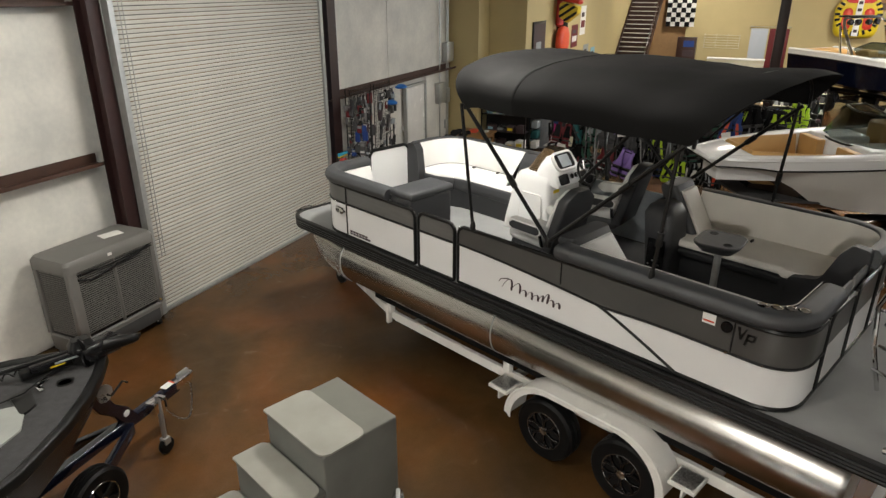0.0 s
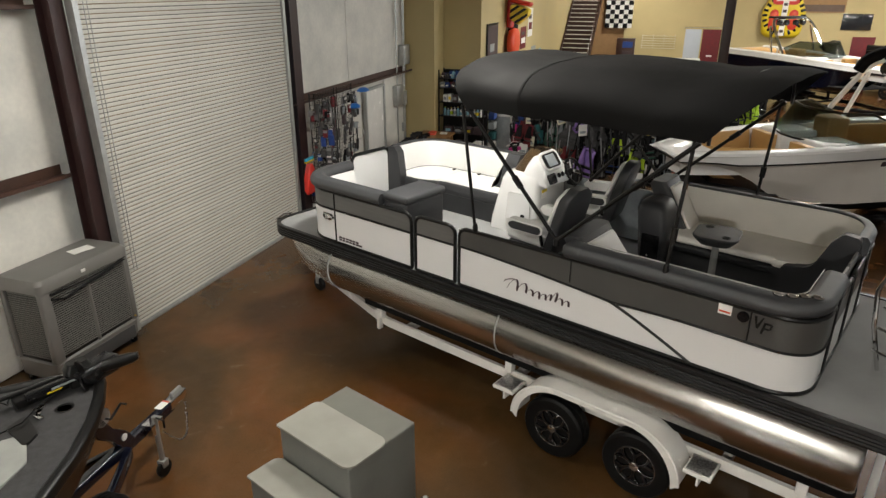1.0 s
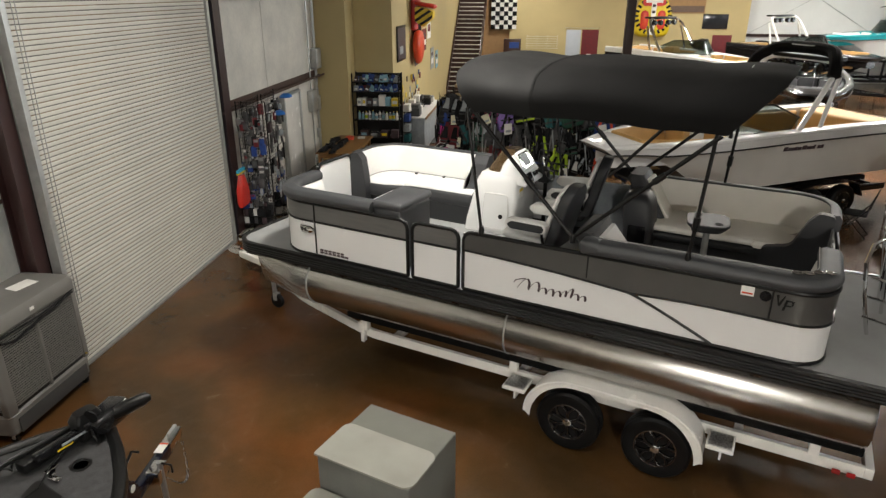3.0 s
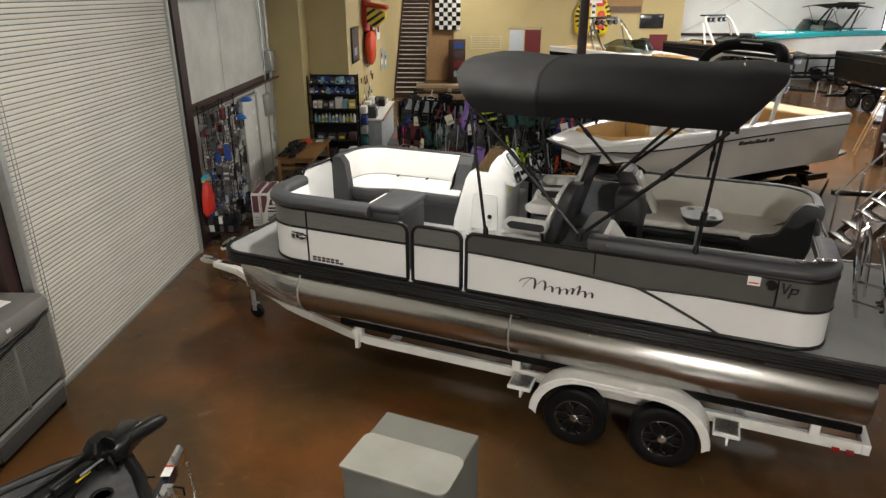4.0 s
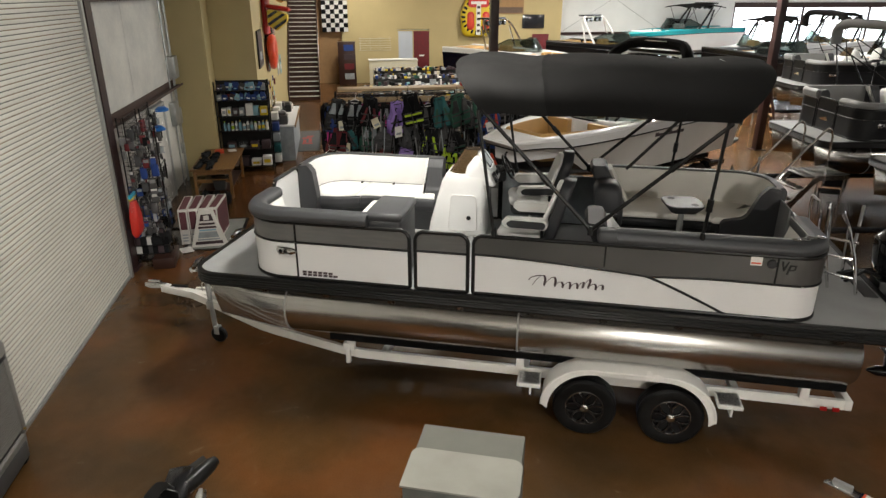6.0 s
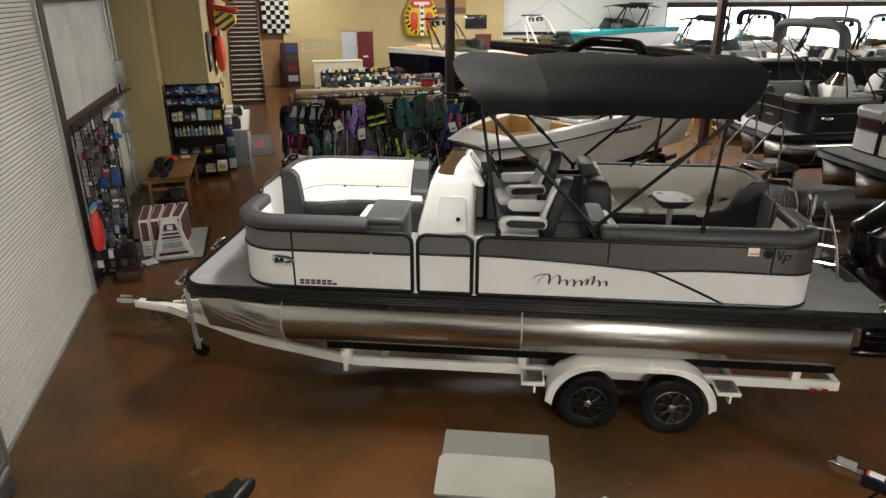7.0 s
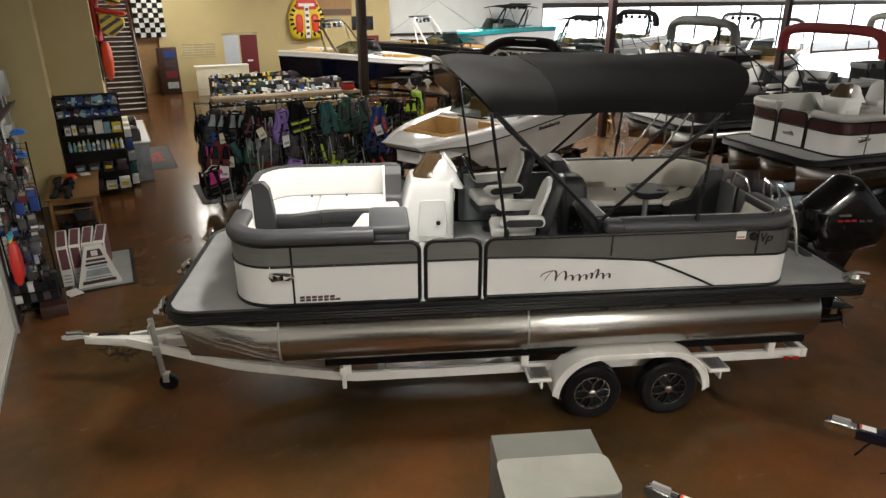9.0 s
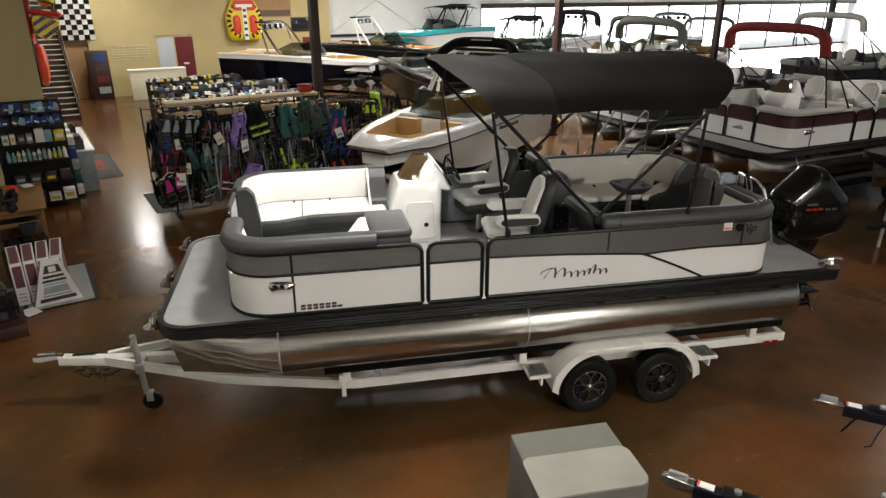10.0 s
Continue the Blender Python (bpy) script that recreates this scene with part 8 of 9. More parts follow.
for k in range(12):
    bottle(18.05, 5.68 + k * 0.10, 1.12, rng.uniform(0.20, 0.27), rng.choice([M_PAPER, M_PAPER, M_GREYPRINT, M_BLUEPRINT]), rng.choice([M_PAPER, M_LIME, M_YEL, M_BLACK_RAIL]), "bottles on the lower shelf")
for v0, w, h, m in ((5.72, 0.20, 0.22, M_YEL), (5.93, 0.14, 0.24, M_BLUEPRINT), (6.10, 0.18, 0.30, M_PAPER), (6.30, 0.12, 0.2, M_GREYPRINT), (6.46, 0.14, 0.2, M_PRINT), (6.62, 0.1, 0.22, M_PAPER), (6.76, 0.12, 0.2, M_PAPER)):
    carton(18.08, v0, 1.52, w, 0.2, h, m)
def soft_pack(u, v, z, tilt, m, w, h):
    """Limp printed packet that leans on its neighbour."""
    t = thing("soft_pack", W(u, v, z) @ pose(0, 0, 0.01, tilt, 0, 0), "limp printed packet on the upper shelf", "packet", "shelf packets")
    part("packet_body", loft(bm_new(), [[(a, b, zz) for a, b in rrect(-d, d, -w, w, 0.008, 2)] for zz, d, in ((0.0, 0.05), (h * 0.4, 0.06), (h * 0.8, 0.03), (h, 0.006))]), m, t)
    part("packet_print", box(bm_new(), -0.063, -0.058, -w * 0.6, w * 0.6, h * 0.25, h * 0.5), rng.choice([M_PAPER, M_GREYPRINT, M_BLUEPRINT, M_PRINT]), t)


for row, z in ((0, 1.92), (1, 2.18)):
    for k in range(17):
        soft_pack(18.03 + 0.13 * (k % 2), 5.68 + 0.072 * k, z, rng.uniform(-28, 28), rng.choice([M_BLUEF, M_BLUEF, M_PRINT, M_GREYPRINT, M_PLASTIC_DARK, M_BLUEPRINT, M_REDF if k > 11 else M_BLUEF]), rng.uniform(0.04, 0.075), rng.uniform(0.13, 0.22))
for k in range(4):
    carton(18.06, 5.75 + 0.3 * k, 0.62, 0.22, 0.25, rng.uniform(0.12, 0.25), rng.choice([M_CLEARWRAP, M_PAPER, M_PRINT, M_GREYPRINT]))
for k in range(4):
    carton(18.06, 5.75 + 0.3 * k, 0.16, 0.24, 0.3, rng.uniform(0.15, 0.3), rng.choice([M_REDF, M_PAPER, M_BLUEF, M_PRINT]))

# pegboard of small goods along the return wall behind the shelves
for k in range(70):
    u, z = rng.uniform(18.9, 22.5), rng.uniform(0.25, 2.2)
    t = thing("hanging_card_pack", W(u, 5.83 - rng.uniform(0, 0.12), z), "small carded accessory on the wall pegs", "accessory", "carded accessories")
    w, h = rng.uniform(0.05, 0.1), rng.uniform(0.1, 0.22)
    bx("card", t, rng.choice([M_PAPER, M_BLUEPRINT, M_BLUEF, M_REDF, M_YEL, M_PRINT, M_GREYPRINT]), -w, w, -0.02, 0, -h, 0, 0.003)
    tb("peg", t, M_CHROME, [(0, 0.16, 0.005), (0, -0.06, 0.01)], 0.003, 5)
for k, (u, m) in enumerate(((18.75, M_TEALF), (19.6, M_PAPER), (20.5, M_BLUEPRINT))):
    t = thing("leaflet_rack", W(u, 5.52), "narrow leaflet rack with stacked printed cards", "rack", "leaflet racks")
    for z in (0.05, 0.35, 0.65, 0.95, 1.25):
        bx("tray", t, M_BLACK_RAIL, -0.2, 0.2, -0.12, 0.12, z, z + 0.02, 0.003)
        bx("leaflet", t, [M_PAPER, m, M_GREYPRINT, M_BLUEF, M_PAPER][int(z * 3.4) % 5], -0.17, 0.17, -0.1, 0.08, z + 0.02, z + 0.22, 0.004)
    for x in (-0.2, 0.2):
        tb("post", t, M_BLACK_RAIL, [(x, 0.12, 0), (x, 0.12, 1.5)], 0.012, 6)

# inflatables and skis hung on the wall end
def capsule(bm, a, b, r, n=12):
    A, B = Vector(a), Vector(b)
    d = (B - A)
    L = d.length
    pts, rr = [], []
    for i in range(13):
        s = i / 12
        pts.append(A + d * s)
    loops = []
    q = d.to_track_quat("Z", "Y").to_matrix()
    for i, p in enumerate(pts):
        s = i / 12
        e = min(s, 1 - s) * L
        k = r * (math.sqrt(max(0.02, 1 - (1 - min(1, e / r)) ** 2)))
        loops.append([p + q @ Vector((k * math.cos(2 * math.pi * j / n), k * math.sin(2 * math.pi * j / n), 0)) for j in range(n)])
    return loft(bm, loops)


def clip_poly(poly, nx, ny, c):
    """Part of a convex outline where nx*a + ny*b <= c."""
    out = []
    for p, q in zip(poly, poly[1:] + poly[:1]):
        dp, dq = nx * p[0] + ny * p[1] - c, nx * q[0] + ny * q[1] - c
        if dp <= 0:
            out.append(p)
        if (dp < 0) != (dq < 0):
            f = dp / (dp - dq)
            out.append((p[0] + (q[0] - p[0]) * f, p[1] + (q[1] - p[1]) * f))
    return out


t = thing("towable_inflatables", W(21.7, 5.62, 0) @ Matrix.Diagonal((4.0, 1.25, 1, 1)), "red, yellow and black towable inflatables hung on the wall end", "inflatable")
part("orange_float", loft(bm_new(), [[(a, b, z) for a, b in rrect(-w, w, 0.02 - w * 0.9, 0.02 + w * 0.9, w * 0.6, 4)] for z, w in ((2.33, 0.02), (2.38, 0.07), (2.55, 0.11), (2.85, 0.135), (3.15, 0.13), (3.32, 0.10), (3.38, 0.03))]), M_ORANGE, t, smooth=60)
part("red_float", capsule(bm_new(), (0.06, 0.14, 3.3), (0.06, 0.12, 4.70), 0.12), M_RED, t)
kite = [(0.06, 4.12), (-0.10, 4.14), (-0.46, 3.98), (-0.44, 3.78), (-0.16, 3.48), (0.06, 3.66)]
wedge = part("striped_float", loft(bm_new(), [[(x, -0.19 + (a + 0.19) * k, 3.84 + (b - 3.84) * k) for a, b in fillet(kite, 0.06, 3, closed=True)] for x, k in ((-0.02, 0.9), (-0.08, 1.0), (-0.14, 0.9))]), M_YEL, t, smooth=40)
for k in range(5):
    c0 = -3.12 + 0.17 * k
    band = clip_poly(clip_poly([(-0.19 + (a + 0.19) * 0.88, 3.84 + (b - 3.84) * 0.88) for a, b in kite], -0.62, -0.785, c0 + 0.075), 0.62, 0.785, -c0)
    if len(band) > 2:
        part("black_stripe", prism(bm_new(), band, -0.146, -0.139, "x"), M_BLACK_GLOSS, wedge, smooth=0)
part("red_arm", capsule(bm_new(), (-0.06, 0.10, 4.22), (-0.10, -0.52, 4.10), 0.07), M_RED, t)
part("upper_striped_float", capsule(bm_new(), (0.0, -0.28, 4.30), (0.0, -0.30, 5.1), 0.16), M_YEL, t)
for k in range(5):
    part("black_stripe", lathe(bm_new(), [(0.155, -0.025), (0.166, -0.02), (0.166, 0.02), (0.155, 0.025)], "z", 14), M_BLACK_GLOSS, t, m=pose(0, -0.285, 4.42 + 0.13 * k, 22, 0, 0))
part("black_vest", box(bm_new(), 0.0, 0.16, 0.0, 0.22, 2.75, 3.75, 0.06, 3), M_BLACKF, t)
part("hanger_rope", tube(bm_new(), [(0, 0, 4.6), (0, 0.1, 5.6)], 0.008, 5), M_BLACKF, t)
for k, (u, z, w, h, m) in enumerate(((23.6, 2.55, 0.9, 0.75, M_REDF), (24.8, 2.9, 0.8, 1.0, M_PAPER), (22.0, 2.2, 0.7, 0.9, M_PRINT), (25.6, 1.7, 0.8, 0.8, M_GREYPRINT), (26.9, 1.6, 0.7, 0.7, M_BLUEPRINT))):
    t = thing("wall_poster", W(u, 5.83, z), "printed poster pinned to the yellow wall", "poster", "wall posters")
    bx("sheet", t, m, 0, w, 0, 0.01, 0, h)
    bx("print_block", t, M_PAPER if m is not M_PAPER else M_REDF, w * 0.15, w * 0.85, -0.003, 0, h * 0.25, h * 0.5)
    bx("print_block", t, M_PRINT, w * 0.15, w * 0.7, -0.003, 0, h * 0.62, h * 0.78)

# framed dark print on the corner of the drywall
t = thing("framed_print", W(19.0, 5.80, 2.62), "dark framed print on the yellow wall", "picture")
bx("frame", t, M_BLACK_RAIL, 0, 1.25, 0, 0.035, 0, 1.0, 0.006)
bx("print", t, M_PRINT, 0.07, 1.18, -0.004, 0, 0.07, 0.93)
bx("print_figure", t, M_GREYPRINT, 0.3, 0.8, -0.007, -0.004, 0.2, 0.42)
# service counter with office machines under the inflatables
t = thing("service_counter", W(19.0, 4.92), "service counter with a white top and a wooden edge", "counter")
bx("counter_body", t, M_GREYPRINT, 0.0, 3.4, 0.12, 0.80, 0.0, 1.0, 0.006)
bx("counter_top", t, M_WHITE_PANEL, -0.04, 3.45, 0.08, 0.86, 1.0, 1.04, 0.006)
bx("counter_edge", t, M_WOOD, -0.05, 3.46, 0.05, 0.08, 0.98, 1.05, 0.004)
for k, (u, v, w, d, h, m, nm, lb) in enumerate(((19.3, 5.4, 0.42, 0.40, 0.34, M_PLASTIC_DARK, "printer", "dark grey office printer on the counter"), (19.95, 5.45, 0.40, 0.36, 0.25, M_PAPER, "printer", "white office printer on the counter"), (20.7, 5.4, 0.5, 0.12, 0.40, M_BLACK_GLOSS, "monitor", "black computer monitor on the counter"), (21.4, 5.35, 0.3, 0.3, 0.30, M_BLACK_RAIL, "cash_drawer", "black cash machine on the counter"), (21.95, 5.3, 0.3, 0.25, 0.2, M_PAPER, "paper_tray", "white paper tray on the counter"))):
    o = thing(nm, W(u, v, 1.042), lb, "office machine" if nm != "paper_tray" else "tray")
    bx("case", o, m, -w / 2, w / 2, -d / 2, d / 2, 0, h * 0.75, 0.02)
    bx("top_part", o, M_GREYPRINT if m is M_PAPER else M_PLASTIC_DARK, -w * 0.42, w * 0.42, -d * 0.4, d * 0.4, h * 0.75, h, 0.015)

# stairs with pale nosings
st = thing("staircase", W(30.6, 4.42), "dark brown closed staircase with pale nosings", "stairs", kind="structure")
tread0 = nos0 = None
for k in range(25):
    x = k * 0.255
    z = 0.19 * (k + 1)
    if tread0 is None:
        tread0 = part("tread", box(bm_new(), 0, 0.27, 0.04, 1.38, -0.19, -0.004), M_DARKWOOD, st, m=pose(x, 0, z))
        nos0 = part("nosing", box(bm_new(), -0.015, 0.03, 0.04, 1.38, -0.03, 0.004, 0.004), M_PAPER, st, m=pose(x, 0, z))
    else:
        for nm, o in (("tread", tread0), ("nosing", nos0)):
            c = new(nm, o.data)
            c.parent = st
            c.matrix_basis = pose(x, 0, z)
for y in (0.0, 1.38):
    part("stringer", prism(bm_new(), [(-0.1, 0.0), (0.3, 0.0), (6.5, 4.6), (6.5, 5.05), (-0.1, 0.32)], y, y + 0.04, "y"), M_DARKWOOD, st)
part("handrail", tube(bm_new(), [(-0.05, -0.01, 0.95), (6.3, -0.01, 5.7)], 0.03, 8), M_DARKWOOD, st)
for k in range(8):
    tb("baluster", st, M_DARKWOOD, [(0.1 + k * 0.8, -0.01, 0.2 + k * 0.6), (0.1 + k * 0.8, -0.01, 1.06 + k * 0.6)], 0.02, 6)

# checkered flag
t = thing("checkered_flag", W(36.33, 2.84, 2.66), "black and white checkered flag hung on the wall", "flag")
rows = [[(0.02 * math.sin(y * 9) , y, z) for z in (0, 0.5, 1.0, 1.5, 2.0)] for y in [1.35 * q / 12 for q in range(13)]]
part("cloth", strip(bm_new(), rows, 0.006), M_PAPER, t)
for i in range(6):
    for j in range(9):
        if (i + j) % 2:
            part("black_square", box(bm_new(), -0.03, -0.022, i * 0.225, i * 0.225 + 0.225, j * 0.222, j * 0.222 + 0.222), M_BLACKF, t, smooth=0)

M_PALEBLUE = mat("pale_blue_grey_paint", (0.46, 0.50, 0.56), 0.5, var=0.05, scale=2)
# far doors, cabinet, rack, counter
t = thing("door_2", W(36.42, -1.55), "dark red panel door standing in a painted frame", "door", kind="structure")
bx("door_leaf", t, M_REDF, 0.0, 0.05, 0.06, 0.92, 0.0, 2.66, 0.004)
bx("door_plate", t, M_PAPER, -0.006, 0.0, 0.36, 0.62, 1.35, 1.43)
bx("side_panel", t, M_PALEBLUE, 0.0, 0.05, 0.98, 1.74, 0.0, 2.66, 0.004)
for y0, y1, z0, z1 in ((0, 0.06, 0, 2.72), (1.74, 1.80, 0, 2.72), (0, 1.8, 2.66, 2.72), (0.92, 0.98, 0, 2.66)):
    bx("door_frame", t, M_YELLOW, -0.02, 0.08, y0, y1, z0, z1)
t = thing("door_3", W(36.42, -8.2), "dark red door in the far wall", "door", kind="structure")
bx("door_leaf", t, M_REDF, -0.06, -0.025, 0.0, 0.95, 0.0, 2.45, 0.004)
bx("door_plate", t, M_PAPER, -0.066, -0.06, 0.3, 0.6, 1.4, 1.5)
t = thing("dark_bookcase", W(35.6, 2.55), "dark bookcase with printed covers beside the wall opening", "bookcase")
bx("case", t, M_DARKWOOD, 0, 0.4, 0, 0.9, 0, 2.2, 0.01)
for z in (0.3, 0.8, 1.3, 1.75):
    bx("cover", t, [M_GREYPRINT, M_REDF, M_PRINT, M_BLUEF][int(z * 2) % 4], -0.02, 0.0, 0.1, 0.6, z, z + 0.3)
t = thing("display_counter", W(34.6, -0.6), "white slat-front display counter", "counter")
bx("counter_front", t, M_CREAM, 0, 0.06, 0, 2.5, 0, 1.32, 0.005)
bx("counter_top", t, M_PAPER, -0.03, 0.6, -0.02, 2.52, 1.32, 1.37, 0.006)
for k in range(6):
    bx("slat_groove", t, M_TAUPE, -0.004, 0.0, 0.02, 2.48, 0.2 + 0.19 * k, 0.215 + 0.19 * k)
t = thing("wall_hook_rack", W(36.38, 0.6, 1.7), "thin wire rack on the yellow wall", "rack")
for k in range(6):
    tb("wire", t, M_CREAM, [(0, 0, 0.12 * k), (0, 1.7, 0.12 * k)], 0.012, 5)
for k in range(4):
    tb("wire", t, M_CREAM, [(0, 0.05 + 0.53 * k, 0), (0, 0.05 + 0.53 * k, 0.68)], 0.012, 5)
# big yellow towable on the far wall
t = thing("yellow_towable", W(36.2, -4.1, 2.35), "yellow and red two-seat towable inflatable on the wall", "inflatable")
part("float_body", loft(bm_new(), [[(x, a * s, b * s + 1.0) for a, b in fillet([(-0.85, -1.0), (0.85, -1.0), (0.95, 0.2), (0.55, 1.1), (-0.55, 1.1), (-0.95, 0.2)], 0.35, 6, closed=True)] for x, s in ((0.1, 0.9), (0.0, 1.0), (-0.15, 0.95), (-0.2, 0.8))]), M_YEL, t, smooth=60)
for sy in (-1, 1):
    part("red_seat", loft(bm_new(), [[(x, sy * 0.42 + a * s, 0.85 + b * s) for a, b in rrect(-0.2, 0.2, -0.5, 0.45, 0.18, 5)] for x, s in ((-0.19, 1.0), (-0.23, 0.9))]), M_RED, t)
    part("seat_well", loft(bm_new(), [[(x, sy * 0.42 + a * s, 0.85 + b * s) for a, b in rrect(-0.11, 0.11, -0.38, 0.34, 0.1, 5)] for x, s in ((-0.225, 1.0), (-0.24, 0.9))]), M_ORANGE, t)
part("red_crown", prism(bm_new(), [(a, b) for a, b in fillet([(-0.6, 1.5), (0.6, 1.5), (0.5, 2.0), (-0.5, 2.0)], 0.15, 4, closed=True)], -0.24, -0.18, "x"), M_RED, t)
part("white_band", box(bm_new(), -0.25, -0.19, -0.12, 0.12, 0.1, 1.75), M_PAPER, t)
for k in range(5):
    bx("band_bar", t, M_PRINT, -0.256, -0.25, -0.08, 0.08, 0.25 + 0.3 * k, 0.38 + 0.3 * k)
for k in range(22):
    a = 2 * math.pi * (k + 0.5) / 22
    part("black_stripe", box(bm_new(), -0.205, -0.185, -0.055, 0.055, 0.72, 0.93, 0.004), M_BLACK_GLOSS, t, m=pose(0, 0, 1.02, math.degrees(a), 0, 0))
bx("crown_bar", t, M_PAPER, -0.246, -0.24, -0.42, 0.42, 1.66, 1.80)
# picture and screen above the dark boat
t = thing("wall_picture", W(36.36, -6.7, 3.5), "brown toned landscape picture on the wall", "picture")
bx("print", t, M_CARDBOARD, 0, 0.03, 0, 2.6, 0, 0.95)
bx("print_land", t, M_BROWN, -0.004, 0.0, 0.05, 2.55, 0.05, 0.35)
t = thing("wall_screen", W(36.34, -7.9, 2.75), "black flat screen on the wall", "screen")
bx("panel", t, M_SCREEN, 0, 0.05, 0, 1.25, 0, 0.72, 0.01)


# shop gondolas stocked with small goods
def gondola(u, v, n, label, h=1.35, top_goods=True, plank=False, length_v=1.2):
    t = thing("shop_gondola", W(u, v), label, "shelf", "shop gondolas")
    Lv = n * length_v
    bx("base", t, M_BLACK_RAIL, -0.35, 0.35, 0, Lv, 0, 0.14)
    bx("spine", t, M_PLASTIC_DARK, -0.02, 0.02, 0, Lv, 0.14, h)
    for z in (0.45, 0.80, 1.12):
        if z < h:
            bx("shelf_board", t, M_CREAM, -0.34, 0.34, 0, Lv, z, z + 0.02)
    for y in (0.0, Lv):
        bx("end_panel", t, M_BLACK_RAIL, -0.34, 0.34, y - 0.015, y + 0.015, 0.14, h)
    if plank:
        bx("plank_top", t, M_PLYWOOD, -0.38, 0.38, -0.05, Lv + 0.05, h, h + 0.06, 0.006)
    bmx = {}
    for z in (0.15, 0.47, 0.82, 1.14) + ((h + (0.062 if plank else 0.002),) if top_goods else ()):
        if z > h + 0.1:
            continue
        y = 0.05
        while y < Lv - 0.1:
            w = rng.uniform(0.06, 0.16)
            for sx in (-1, 1):
                hh = rng.uniform(0.05, 0.13) if z >= h else rng.uniform(0.07, 0.24)
                mm = rng.choice([M_PAPER, M_PRINT, M_GREYPRINT, M_GREYPRINT, M_PRINT, M_BLUEF, M_PLASTIC_DARK, M_BLACKF, M_TAUPE, M_BLUEPRINT, M_PRINT, M_PLASTIC_DARK, M_BLACKF, M_GREY_PANEL, M_CARDBOARD, M_CREAM, M_YEL, M_GREENF, M_GREYF, M_TAUPE])
                x0 = sx * rng.uniform(0.18, 0.24)
                o = part("stock_item", box(bm_new(), x0 - 0.08, x0 + 0.08, y, y + w * 0.9, z, z + hh, 0.004, 1), mm, t)
            y += w
    return t


gondola(20.3, -0.5, 3, "shop gondola stocked with cartons under a plywood top", 1.55, True, True)
gondola(23.2, -2.0, 4, "shop gondola stocked with small tackle and parts", 1.42, True)
gondola(26.4, -2.6, 4, "shop gondola stocked with small tackle and parts", 1.42, True)
gondola(29.2, -1.6, 3, "shop gondola stocked with small tackle and parts", 1.42, True)


# ---------------------------------------------------------------- life vest racks
def vest_mesh(seed):
    """Buoyancy vest on a hanger: two padded fronts with arm holes and a back, slumped and open."""
    r = random.Random(seed)
    bm = bm_new()
    for sx in (-1, 1):
        rows = []
        lean = r.uniform(-0.02, 0.02)
        for z, a, b, d in ((-0.02, 0.03, 0.175, 0.045), (0.03, 0.02, 0.185, 0.06), (0.12, 0.02, 0.18, 0.055), (0.14, 0.02, 0.18, 0.066), (0.25, 0.02, 0.175, 0.06), (0.27, 0.022, 0.17, 0.066), (0.35, 0.035, 0.13, 0.055), (0.44, 0.055, 0.125, 0.04), (0.54, 0.06, 0.12, 0.015)):
            x0, x1 = min(sx * a, sx * b), max(sx * a, sx * b)
            j = r.uniform(-0.014, 0.014) + lean * z * 3
            rows.append([(p + j, q, z) for p, q in rrect(x0, x1, -d, -0.005, 0.018, 2)])
        loft(bm, rows)
        # side tab that joins front and back
        loft(bm, [[(p, q, z) for p, q in rrect(min(sx * 0.165, sx * 0.19), max(sx * 0.165, sx * 0.19), -0.05, 0.06, 0.01, 1)] for z in (0.02, 0.24)])
    loft(bm, [[(p, q, z) for p, q in rrect(-w, w, 0.03, 0.075, 0.02, 2)] for z, w in ((0.0, 0.17), (0.25, 0.17), (0.36, 0.12), (0.54, 0.11))])
    return bm


VEST_BASE = []
for k in range(3):
    bm = vest_mesh(k)
    bmesh.ops.recalc_face_normals(bm, faces=bm.faces[:])
    me = bpy.data.meshes.new("vest_body")
    for f in bm.faces:
        f.smooth = True
    bm.to_mesh(me)
    bm.free()
    VEST_BASE.append(me)
VEST_MESH = {}
FRONT_MESH = {}


def shared(cache, key, make):
    if key not in cache:
        cache[key] = make()
    return cache[key]


def simple_mesh(name, bm, material):
    bmesh.ops.recalc_face_normals(bm, faces=bm.faces[:])
    me = bpy.data.meshes.new(name)
    bm.to_mesh(me)
    bm.free()
    me.materials.append(material)
    return me


